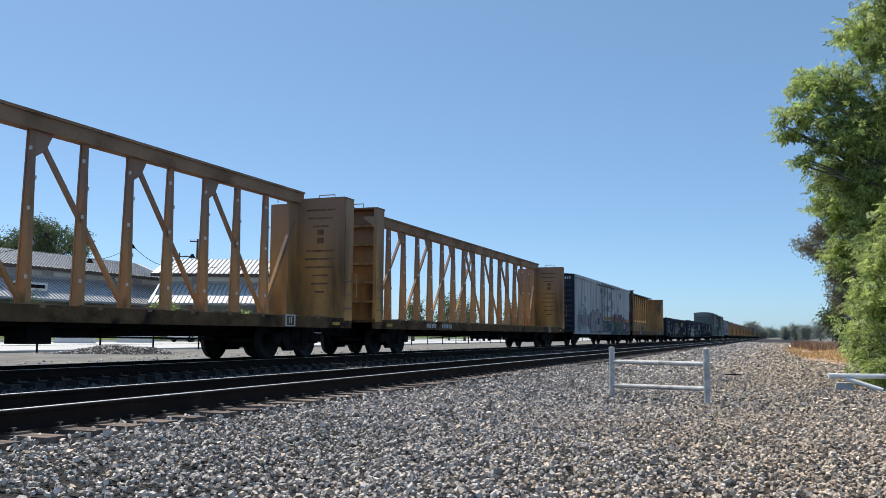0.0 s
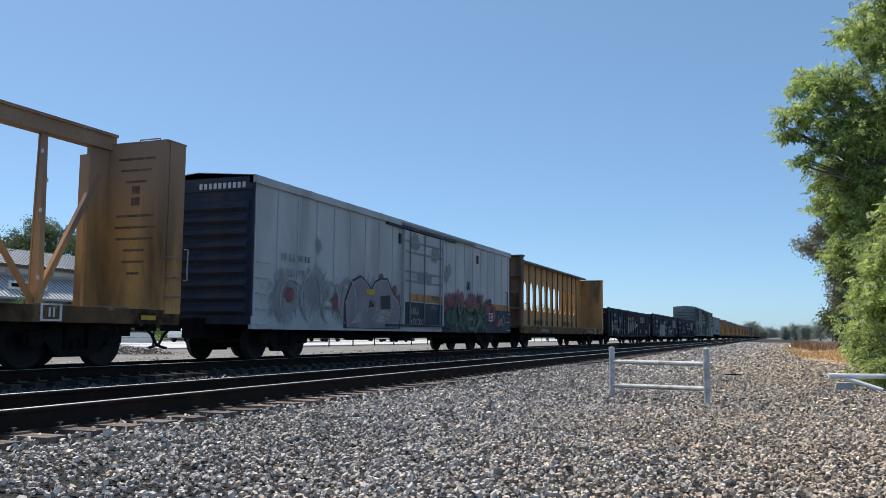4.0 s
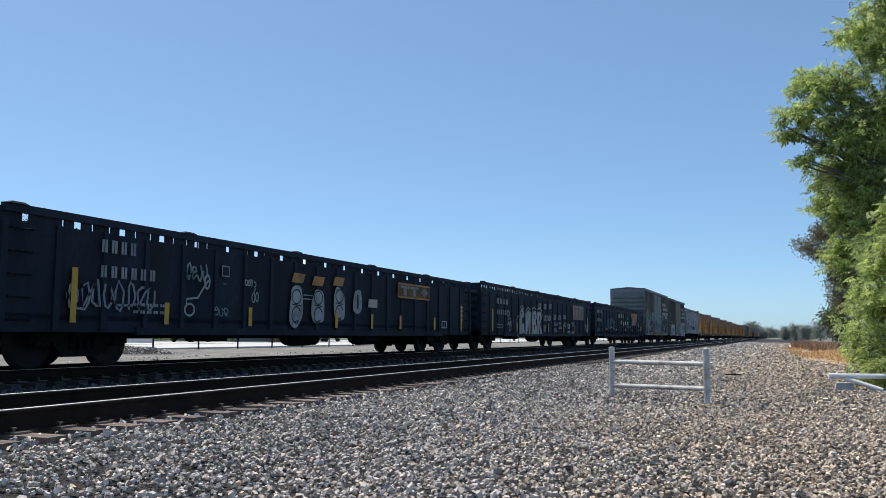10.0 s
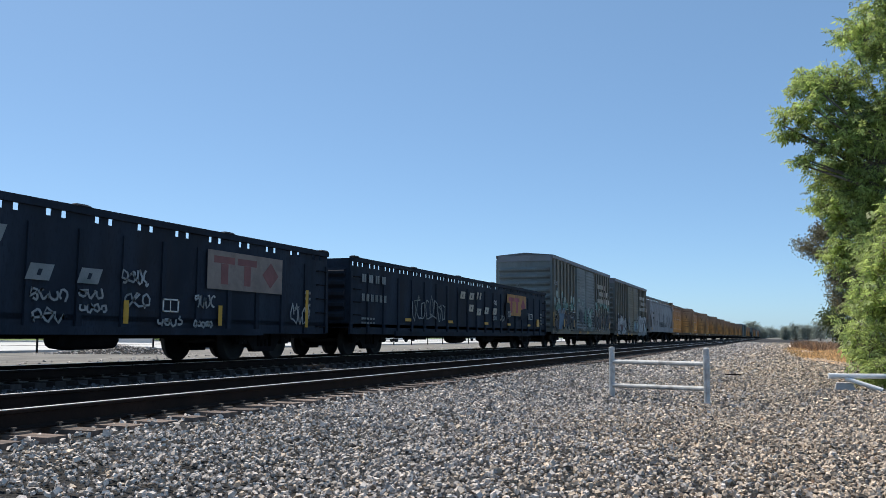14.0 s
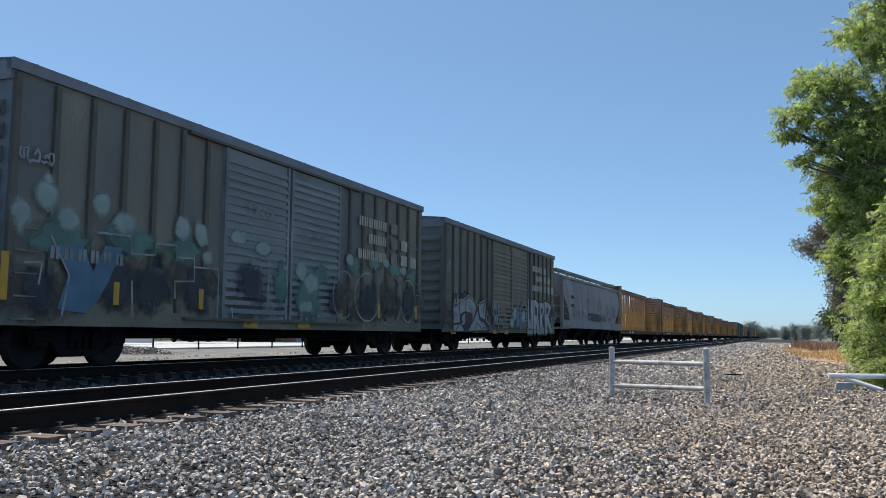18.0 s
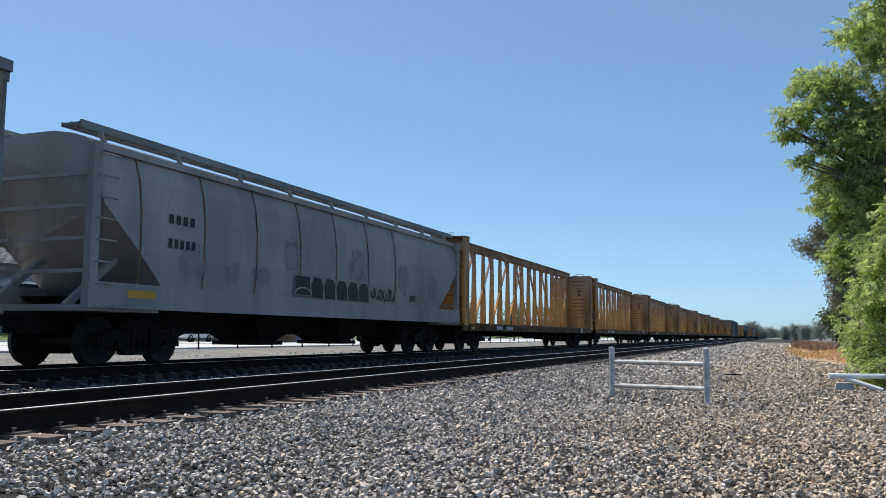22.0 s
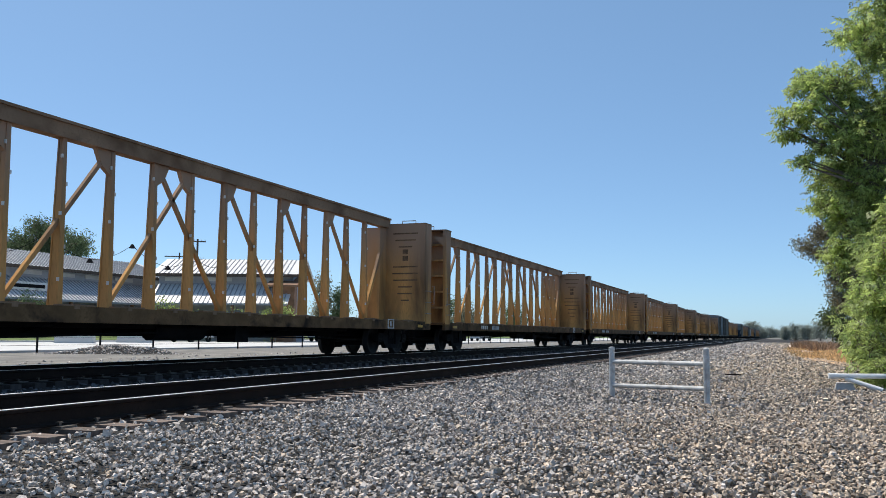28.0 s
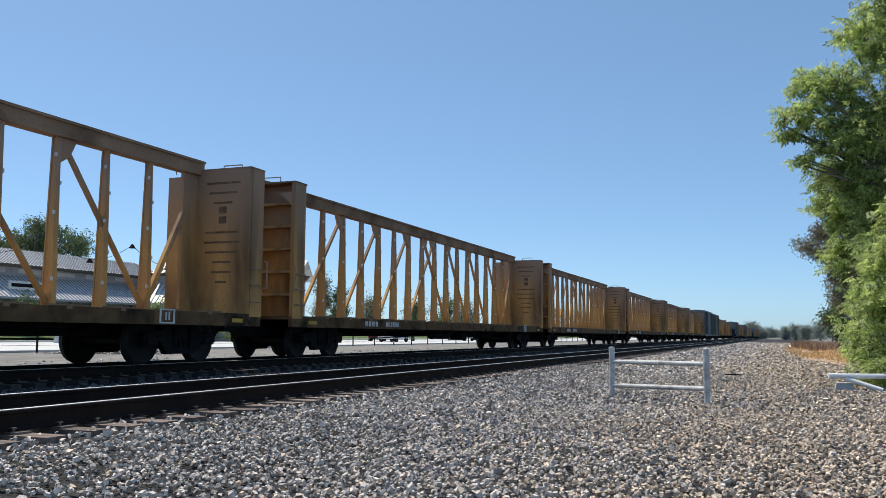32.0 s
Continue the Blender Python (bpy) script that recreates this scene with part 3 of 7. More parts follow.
def tree(name, base, blobs, n_leaves, size, material, seed, label, trunk_r=0.16, category="tree", twigs=40, spread=0.16, feathered=False):
    """A trunk that forks to limbs, twigs to each clump, and leaves in sprays on the twigs. blobs: (x, y, z, rx, ry, rz)."""
    rg = np.random.default_rng(seed)
    t = thing(name, label, category)
    base = Vector(base)
    cen = Vector(np.mean([b[:3] for b in blobs], 0))
    fork = base.lerp(Vector((base.x * 0.7 + cen.x * 0.3, base.y * 0.7 + cen.y * 0.3, cen.z)), 0.55)
    wood = Mesh().tube([base - Vector((0, 0, 0.3)), base.lerp(fork, 0.5) + Vector((rg.normal(0, 0.05), rg.normal(0, 0.05), 0)), fork], [trunk_r * 1.25, trunk_r, trunk_r * 0.8], 9)
    part("trunk", wood, "bark", t, smooth=True)
    limbs, pts = Mesh(), []
    if len(blobs) > 4:   # smaller clumps round each one
        blobs = list(blobs) + [tuple(np.array(b[:3]) + rg.uniform(-0.85, 0.85, 3) * b[3:]) + tuple(0.6 * np.array(b[3:])) for b in blobs for _ in range(2)]
    vol = np.array([b[3] * b[4] * b[5] for b in blobs]) ** 0.75
    share = vol / vol.sum()
    for b, s in zip(blobs, share):
        c, r = Vector(b[:3]), np.array(b[3:])
        mid = fork.lerp(c, 0.5) + Vector((rg.normal(0, 0.15), rg.normal(0, 0.15), 0.2))
        limbs.tube([fork, mid, c], [trunk_r * 0.42, trunk_r * 0.24, trunk_r * 0.09], 6)
        k = max(6, int(twigs * s * len(blobs)))
        per = max(2 if feathered else 4, int(n_leaves * s / k / (7 if feathered else 1)))
        for _ in range(k):
            d = rg.normal(size=3)
            d /= np.linalg.norm(d)
            e = np.array(c) + d * r * rg.uniform(0.4, 1.25)
            st = np.array(c) + d * r * 0.1
            limbs.tube([st, (st + e) / 2 + rg.normal(0, 0.05, 3), e], [0.013, 0.009, 0.004], 3, False)
            a = rg.uniform(0.45 if feathered else 0.25, 1.06, per)[:, None]
            pts.append(st + (e - st) * a + np.clip(rg.normal(0, spread, (per, 3)), -1.7 * spread, 1.7 * spread) * np.array([1, 1, 0.7]))
    tagged(part("branchwork", limbs, "bark", t, smooth=True), kind="stuff")
    v, f = (sprays if feathered else leaves)(np.concatenate(pts), size, seed + 1)
    tagged(part("crown", mesh_from("crown", v, f, material), material, t), kind="stuff")
    return t


tree("ash_tree", (4.95, 27.6, -0.42), [(0.7, 27.3, 7.33, 0.75, 0.8, 0.5), (0.35, 27.2, 6.93, 0.4, 0.5, 0.4), (1.1, 27.5, 8.43, 0.55, 0.7, 0.45), (1.95, 27.4, 8.03, 0.9, 1, 0.8), (1.85, 27.2, 6.63, 1.0, 1, 0.7), (0.85, 27.0, 5.78, 0.35, 0.5, 0.25), (2.76, 28.0, 9.63, 0.9, 1, 0.9), (3.26, 28, 10.93, 0.8, 1, 0.8), (2.95, 27.2, 7.23, 1.1, 1.2, 1), (2.65, 27.0, 5.63, 0.9, 1.1, 0.8), (3.95, 27.6, 8.83, 1.3, 1.4, 1.4), (4.76, 28.4, 10.83, 1.5, 1.5, 1.2), (3.95, 27.2, 6.03, 1.2, 1.2, 1.2), (5.96, 28, 8.03, 1.6, 1.6, 1.8), (1.75, 27.6, 5.55, 0.65, 0.8, 0.5), (2.2, 27.4, 4.9, 0.7, 0.9, 0.55), (3.0, 27.2, 4.4, 0.9, 1, 0.8)],
     80000, 0.13, "leaf", 21, "tall ash tree with bright green feathery leaves", 0.2, twigs=24, spread=0.09, feathered=True)
tree("ash_tree", (4.36, 36.0, -0.42), [(1.96, 36, 5.94, 0.7, 1, 0.7), (2.66, 36, 7.04, 0.9, 1, 0.8), (2.85, 35.5, 5.04, 1, 1.2, 1), (2.35, 35, 3.84, 0.7, 1, 0.7), (3.66, 36, 8.24, 1.2, 1.4, 1), (3.45, 35, 3.24, 1, 1.3, 1), (4.26, 36, 6.04, 1.3, 1.4, 1.5), (3.05, 35, 1.84, 0.9, 1.2, 0.9)],
     38000, 0.14, "leaf", 22, "leafy green tree at the edge of the yard", 0.16, twigs=24, spread=0.1, feathered=True)
tree("olive_tree", (3.96, 43.5, -0.42), [(1.45, 43, 4.8, 0.5, 0.8, 0.45), (2.00, 43, 5.45, 0.7, 1, 0.6), (2.40, 43, 6.75, 0.6, 0.8, 0.7), (2.60, 43, 4.45, 0.8, 1, 0.7), (2.40, 43, 3.65, 0.5, 0.8, 0.5), (3.30, 43, 5.85, 1, 1.2, 1.1), (3.30, 43, 3.25, 0.9, 1.2, 0.9), (2.70, 43, 2.45, 0.5, 0.9, 0.6), (4.31, 43.5, 4.55, 1.3, 1.4, 1.6)],
     24000, 0.13, "leafbrown", 23, "dull olive tree with thinning leaves and bare twigs", 0.14, twigs=34, spread=0.2)
tree("dark_shrub", (3.27, 52.0, -0.42), [(2.72, 52, 1.81, 0.6, 0.9, 0.45), (3.32, 52, 2.56, 0.6, 0.9, 0.6), (3.52, 52, 1.26, 0.8, 1, 0.8), (4.32, 52, 2.26, 0.9, 1.2, 1.1), (5.22, 52.5, 3.06, 1.2, 1.4, 1.3)],
     12000, 0.2, "leafdark", 24, "dark green shrub at the yard's edge", 0.1, "shrub", twigs=45, spread=0.22)
tree("bright_bush", (3.04, 22.5, -0.42), [(1.95, 22.0, 0.38, 0.35, 0.7, 0.6), (2.21, 22.4, 1.33, 0.4, 0.7, 0.6), (2.41, 22.8, 2.33, 0.45, 0.7, 0.7), (2.14, 21.3, -0.07, 0.4, 0.7, 0.35), (2.85, 22, 1.23, 0.6, 0.9, 1), (3.16, 22.5, 2.83, 0.7, 0.9, 1), (2.72, 23.5, 3.53, 0.5, 0.8, 0.7), (2.28, 24.2, 1.93, 0.4, 0.7, 0.6), (2.29, 25.0, 0.63, 0.5, 0.9, 0.7)],
     22000, 0.13, "leaf", 25, "bright yellow-green bush beside the gate", 0.07, "bush", twigs=24, spread=0.09, feathered=True)
tree("leafy_bush", (3.7, 31.0, -0.42), [(2.48, 30, 0.54, 0.5, 0.9, 0.7), (2.7, 31, 1.94, 0.6, 0.9, 0.8), (2.97, 29, 2.93, 0.6, 0.9, 0.7), (3.6, 31, 3.34, 0.9, 1.2, 1.1), (3.58, 30, 1.24, 0.9, 1.2, 1.1)],
     17000, 0.14, "leaf", 26, "leafy green bush along the yard's edge", 0.08, "bush", twigs=40, spread=0.1, feathered=True)
# far trees, with the haze put into their leaf colour
for _i, (_x, _y, _h, _w) in enumerate(((2.6, 330, 5.0, 1.6), (5.9, 335, 6.0, 2.4), (9.6, 330, 5.6, 2.6), (13.7, 325, 6.9, 3.2), (18, 318, 7.9, 4))):
    tree("distant_tree", (_x, _y, -0.42), [(_x, _y, _h * 0.62, _w, 2, _h * 0.36), (_x + _w * 0.5, _y, _h * 0.45, _w * 0.8, 2, _h * 0.36), (_x - _w * 0.4, _y, _h * 0.4, _w * 0.7, 2, _h * 0.34), (_x, _y, _h * 0.14, _w * 1.2, 2, _h * 0.2)], 3600, 0.5, "leafhazed", 40 + _i, "distant grey-green tree beside the line", 0.2, twigs=30, spread=0.5)
for _i, (_x, _y, _h, _w) in enumerate(((-16.4, 600, 13, 4), (-11.6, 620, 9.5, 4), (-21, 610, 9, 4), (-7, 900, 12, 5), (-1, 1000, 10, 5))):
    tree("distant_tree", (_x, _y, -0.42), [(_x, _y, _h * 0.66, _w, 4, _h * 0.33), (_x + _w * 0.7, _y, _h * 0.45, _w, 4, _h * 0.3), (_x - _w * 0.7, _y, _h * 0.42, _w, 4, _h * 0.3), (_x, _y, _h * 0.14, _w * 1.3, 4, _h * 0.2)], 3600, 0.9, "leafhazed", 50 + _i, "distant dark tree beyond the train", 0.4, twigs=30, spread=0.8)


def brush(name, pts_fn, n, h, seed, material, label):
    """Dry stems standing in a patch, in one mesh."""
    rg = np.random.default_rng(seed)
    p = pts_fn(rg, n)
    z = np.array([ground_z(a, b) for a, b in p])
    b = np.concatenate([p, z[:, None]], 1)
    lean = rg.normal(0, 0.45, (n, 3))
    lean[:, 2] = 1
    L = h * rg.uniform(0.3, 1.1, n)[:, None]
    s = rg.normal(0, 1, (n, 3))
    s[:, 2] = 0
    s = s / np.linalg.norm(s, axis=1, keepdims=True) * 0.02
    v = np.stack([b - s, b + s, b + lean * L * 0.6 + s * 0.7, b + lean * L + rg.normal(0, 0.05, (n, 3)), ], 1).reshape(-1, 3)
    ob = new(name, mesh_from(name, v, np.arange(4 * n).reshape(n, 4), material))
    return tagged(ob, label, "dry grass", kind="stuff")


def clumps(x0, x1, y0, y1, count, spread):
    """Places in ragged clumps over a patch of ground."""
    def places(r, n):
        c = np.stack([r.uniform(x0, x1, count), r.uniform(y0, y1, count)], -1)
        return c[r.integers(0, count, n)] + r.normal(0, 1, (n, 2)) * np.array([spread, spread * 3.5])
    return places


def soil_patch():
    """Bare orange soil between the yard and the bushes, with a wavering edge."""
    pts = []
    for k in range(40):
        a = k * math.tau / 40
        r = 1 + 0.12 * math.sin(3 * a + 1) + 0.08 * math.sin(7 * a) + 0.05 * math.sin(13 * a)
        pts.append((2.9 + 2.2 * r * math.cos(a), 66 + 27 * r * math.sin(a)))
    v = [(x, y, ground_z(x, y) + 0.02) for x, y in pts] + [(x, y, ground_z(x, y) - 0.1) for x, y in pts]
    n = len(pts)
    setting("soil", Mesh().add(v, [tuple(range(n))] + [(i, i + n, (i + 1) % n + n, (i + 1) % n) for i in range(n)]), "drysoil", "bare orange soil at the yard's edge")


soil_patch()
brush("dry_grass", clumps(1.0, 4.6, 50, 92, 60, 0.3), 9000, 0.2, 61, "drygrass", "orange dry grass at the edge of the yard")
brush("dry_grass", clumps(2.6, 5.0, 40, 60, 30, 0.25), 5000, 0.17, 62, "drygrass", "orange dry grass at the edge of the yard")
brush("dry_brush", clumps(1.6, 4.6, 74, 92, 14, 0.35), 6000, 0.75, 63, "deadwood", "brown dead brush and cut branches")


# ---- beyond the train: fence, gravel heap, station building, trees, poles ----
def wire_fence():
    t = thing("wire_fence", "low wire fence on dark steel posts along the road", "fence")
    post = Mesh().box(-0.03, 0.03, -0.03, 0.03, -0.6, 0.75).data("post", "black")
    for i in range(-3, 40):
        part("post", post, "black", t, m=pose(-27.45, 26.35 + 3.43 * i, 0.1, random.uniform(-1, 1), random.uniform(-1, 1)))
    for z in (0.62, 0.3, 0.0):
        part("wire", Mesh().beam((-27.45, 16.1, z + 0.1), (-27.45, 160, z + 0.1), 0.012, 0.012), "black", t)


wire_fence()
_rg = np.random.default_rng(8)
_hu = _rg.normal(0, 1, (9000, 2)) * np.array([1.5, 0.65])
_hp = np.stack([-24.6 + 0.93 * _hu[:, 0] - 0.37 * _hu[:, 1], 27.4 + 0.37 * _hu[:, 0] + 0.93 * _hu[:, 1]], -1)


def heap_z(x, y):
    u, v = 0.93 * (x + 24.6) + 0.37 * (y - 27.4), -0.37 * (x + 24.6) + 0.93 * (y - 27.4)
    return -0.25 + 0.36 * math.exp(-((u / 1.7) ** 2 + (v / 0.9) ** 2)) + 0.12 * math.exp(-(((u - 1.6) / 0.6) ** 2 + (v / 0.5) ** 2))


stones("gravel_heap", np.array([(x, y, heap_z(x, y) + 0.02) for x, y in _hp]), 0.036, "heap of grey gravel beyond the far track", 9)
setting("gravel_mound", grid_mesh("gravel_mound", [-29 + 0.3 * i for i in range(31)], [23 + 0.3 * i for i in range(31)], heap_z, "ground"), "ground", "low mound of grey gravel")


def wing(name, label, m, length, post_gap=4.0):
    """A long low building: a porch roof over posts, a wall band, a raised second roof with standing seams. Local x runs along it, -y is its front."""
    t = thing(name, label, "building", m=m)
    part("wall", Mesh().box(0, length, 3.2, 11.0, -0.4, 6.35), "stucco", t, "grey stucco wall")
    low = Mesh()
    low.add([(0, 0, 3.35), (length, 0, 3.35), (length, 3.4, 5.45), (0, 3.4, 5.45), (0, 0, 3.2), (length, 0, 3.2), (length, 3.4, 5.3), (0, 3.4, 5.3)],
            [(0, 1, 2, 3), (7, 6, 5, 4), (0, 4, 5, 1), (1, 5, 6, 2), (3, 2, 6, 7), (0, 3, 7, 4)])
    porch = part("porch_roof", low, "tin", t, "pale metal standing-seam roof")
    up = Mesh()
    up.add([(-0.5, 2.2, 6.3), (length + 0.8, 2.2, 6.3), (length + 0.8, 7.1, 8.1), (-0.5, 7.1, 8.1), (length + 0.8, 12, 6.3), (-0.5, 12, 6.3),
            (-0.5, 2.2, 6.1), (length + 0.8, 2.2, 6.1), (length + 0.8, 7.1, 7.9), (-0.5, 7.1, 7.9), (length + 0.8, 12, 6.1), (-0.5, 12, 6.1)],
           [(0, 1, 2, 3), (3, 2, 4, 5), (6, 9, 8, 7), (9, 11, 10, 8), (0, 6, 7, 1), (4, 10, 11, 5), (1, 7, 8, 2), (2, 8, 10, 4), (0, 3, 9, 6), (3, 5, 11, 9)])
    upper = part("upper_roof", up, "tin", t, "pale metal standing-seam roof")
    # seam colour includes the shade line beside each rib
    seam_l = Mesh().beam((0, 0, 3.38), (0, 3.4, 5.48), 0.09, 0.08).data("seam", "seam")
    seam_u = Mesh().beam((0, 2.2, 6.33), (0, 7.1, 8.13), 0.09, 0.08).data("seam", "seam")
    for i in range(int(length / 0.45)):
        part("seam", seam_l, "roofgrey", porch, m=pose(0.3 + 0.45 * i, 0, 0))
        part("seam", seam_u, "roofgrey", upper, m=pose(0.3 + 0.45 * i, 0, 0))
    fascia = part("fascia", Mesh().box(-0.5, length + 0.8, 2.1, 2.2, 6.0, 6.3), "pole", t, "dark eaves board")
    part("gutter", Mesh().box(0, length, -0.1, 0.0, 3.15, 3.34), "stucco", t)
    for i in range(int(length / post_gap) + 1):
        part("post", Mesh().box(i * post_gap - 0.12, i * post_gap + 0.12, 0.2, 0.44, -0.4, 3.25), "brick", t, "brown porch post")
        if i * post_gap + 2.6 < length:
            w = part("window", Mesh().box(i * post_gap + 0.8, i * post_gap + 2.8, 3.12, 3.2, 0.7, 2.3), "glass", t, "dark window")
            part("window_frame", Mesh().box(i * post_gap + 0.7, i * post_gap + 2.9, 3.15, 3.195, 0.6, 2.4), "concrete", w)
            c = part("clerestory_window", Mesh().box(i * post_gap + 0.6, i * post_gap + 3.2, 3.12, 3.2, 5.6, 5.98), "concrete", t, "pale clerestory window")
    return t


_left = wing("station_building", "long grey station building with pale metal roofs and a porch", pose(-59.5, 17, 0.16, 0, 0, 90), 60.0)
_right = wing("station_wing", "station wing with pale metal roofs and brown timber gable", pose(-55.92, 66.6, 0.12, 0, 0, 21.5), 13.3)
part("gable", Mesh().box(11.5, 13.7, 1.6, 3.1, -0.4, 5.2), "brick", _right, "brown timber-clad end pavilion")
part("gable_roof", Mesh().add([(11.0, 1.0, 5.2), (14.5, 1.0, 5.2), (14.5, 6.0, 6.4), (11.0, 6.0, 6.4), (11.0, 1.0, 5.0), (14.5, 1.0, 5.0), (14.5, 6, 6.2), (11.0, 6, 6.2)],
     [(0, 1, 2, 3), (7, 6, 5, 4), (0, 4, 5, 1), (1, 5, 6, 2), (2, 6, 7, 3), (3, 7, 4, 0)]), "brick", _right, "brown shingled pavilion roof")
_sign = part("name_board", Mesh().box(37.6, 41.8, 0.9, 0.98, 4.05, 4.75), "white", _left, "pale name board with unreadable lettering")
tagged(part("lettering", Mesh().box(37.9, 41.5, 0.87, 0.898, 4.25, 4.55), "black", _sign), kind="stuff")

tree("oak_tree", (-76.08, 71.5, -0.3), [(-76.89, 71, 10.39, 2.6, 2.5, 1.6), (-73.68, 71.5, 11.09, 2.6, 2.5, 1.5), (-70.87, 72.5, 10.09, 2, 2.2, 1.5), (-79.90, 70, 9.68, 2.4, 2.4, 1.5), (-74.88, 72, 8.49, 4, 3, 2), (-83.93, 68, 9.38, 3, 3, 1.8)],
     22000, 0.34, "leafdark", 71, "dark green tree rising behind the station roof", 0.35, twigs=60, spread=0.4)
for _i, (_x, _y, _h, _r) in enumerate(((-49, 88, 8.4, 1.1), (-47.3, 89, 6.8, 1.0), (-44.8, 92, 5.6, 1.3), (-41.7, 98, 5.2, 1.6), (-38.6, 108, 5.4, 2), (-35.4, 120, 5.6, 2.2), (-34.3, 135, 5.8, 2.5), (-43.5, 115, 6.7, 2.4))):
    tree("street_tree", (_x, _y, -0.3), [(_x, _y, _h * 0.72, _r, _r, _h * 0.26), (_x + 0.3, _y, _h * 0.48, _r * 1.1, _r, _h * 0.25), (_x - 0.4, _y, _h * 0.35, _r, _r, _h * 0.2)], 3600, 0.28, "leafdark" if _i % 2 else "leafbrown", 80 + _i, "street tree beyond the railway", 0.15, twigs=40, spread=0.3)
for _i in range(9):
    _y = 22 + 5.2 * _i
    _h = (1.0, 1.0, 1.5, 1.0, 1.3, 1.7, 1.9, 1.3, 1.0)[_i]
    tree("hedge_shrub", (-57.6, _y, -0.24), [(-57.6, _y, 0.9 * _h, .8, 1.6, .8 * _h), (-57.5, _y + 1.6, 1.1 * _h, .8, 1.4, .9 * _h), (-57.6, _y - 1.4, 0.8 * _h, .7, 1.4, .7 * _h), (-57.4, _y + 0.6, 1.75 * _h, .5, .8, .5 * _h)], 2200, 0.22, "leaf" if _i % 3 else "leafdark", 95 + _i, "garden shrub before the station porch", 0.06, "shrub", twigs=30, spread=0.22)
for _i in range(4):
    _x, _y = -52.7 + 3.2 * _i, 64.8 + 1.3 * _i
    _h = (2.1, 1.3, 1.5, 1.9)[_i]
    tree("hedge_shrub", (_x, _y, -0.24), [(_x, _y, 0.9 * _h, 1.3, .8, .9 * _h), (_x + 1, _y, 1.2 * _h, 1.0, .8, .7 * _h), (_x - 1, _y, 1.0 * _h, 1.0, .8, .8 * _h)], 2200, 0.22, "leaf", 110 + _i, "garden shrub before the station porch", 0.06, "shrub", twigs=30, spread=0.22)


def utility_pole(x, y, top, arms, turn, label):
    t = thing("utility_pole", label, "pole", m=pose(x, y, 0, 0, 0, turn))
    part("pole", Mesh().tube([(0, 0, -0.5), (0, 0, top)], [0.19, 0.12], 10), "pole", t)
    for z, w in arms:
        a = part("crossarm", Mesh().box(-w, w, 0.12, 0.24, z - 0.07, z + 0.07), "pole", t)
        for k in (-0.9, -0.45, 0.45, 0.9):
            part("insulator", Mesh().tube([(k * w, 0.18, z + 0.07), (k * w, 0.18, z + 0.26)], [0.05, 0.035], 6), "white", a)


utility_pole(-68.65, 90.7, 12.5, ((12.2, 1.0), (9.9, 0.8)), 30, "dark timber utility pole with crossarms")
utility_pole(-90.2, 114.6, 13.5, ((12.9, 2.4), (11.6, 2.4), (10.4, 1.8)), 25, "dark timber utility pole with three crossarms")


def string_lights():
    t = thing("festoon_cable", "dark festoon cable with lamp shades over the station forecourt", "cable")
    knots = [(-62, 36, 5.9), (-58, 44, 7.5), (-57, 50, 6.7), (-56, 54, 8.6), (-55, 58, 6.8), (-54, 62, 8.4), (-52, 64.5, 6.6), (-50.5, 66, 7.8), (-48, 66.5, 6.6)]
    for a, b in zip(knots, knots[1:]):
        pts = [Vector(a).lerp(Vector(b), k / 6) - Vector((0, 0, 0.35 * math.sin(math.pi * k / 6))) for k in range(7)]
        c = part("cable", Mesh().tube(pts, 0.025, 4), "black", t)
        q = Vector(a)
        part("shade", Mesh().tube([q + Vector((0, 0, 0.12)), q - Vector((0, 0, 0.25))], [0.08, 0.32], 8), "black", t)


string_lights()


def parked_car(x, y, turn, material, label, van=0.0):
    t = thing("parked_car", label, "car", "cars parked along the road", m=pose(x, y, -0.175, 0, 0, turn))
    body = [(-2.2, 0.35), (2.2, 0.35), (2.25, 0.75), (2.1, 0.95), (1.2, 1.02), (0.55 + van, 1.48 + van * 0.3), (-1.3 - van * 0.4, 1.5 + van * 0.3), (-2.1, 1.0), (-2.25, 0.7)]
    part("body", Mesh().prism(body, -0.85, 0.85), material, t)
    for s in (-1, 1):
        part("side_window", Mesh().prism([(1.0, 1.03), (0.5 + van, 1.42 + van * 0.3), (-1.25 - van * 0.4, 1.43 + van * 0.3), (-1.85, 1.03)], s * 0.852, s * 0.856), "glass", t)
        for yy in (-1.35, 1.4):
            w = part("wheel", Mesh().lathe_x([(-0.1, 0.0), (-0.1, 0.2)], 16), "tread", t, m=pose(s * 0.82, yy, 0.32))
            part("tyre", Mesh().lathe_x([(-0.1, 0.2), (-0.11, 0.3), (-0.08, 0.32), (0.08, 0.32), (0.11, 0.3), (0.1, 0.2)], 16), "tyre", w)
    part("windscreen", Mesh().beam((0, 1.16, 1.06), (0, 0.6 + van, 1.46 + van * 0.3), 1.5, 0.012, (0, 1, 1)), "glass", t)
    return t


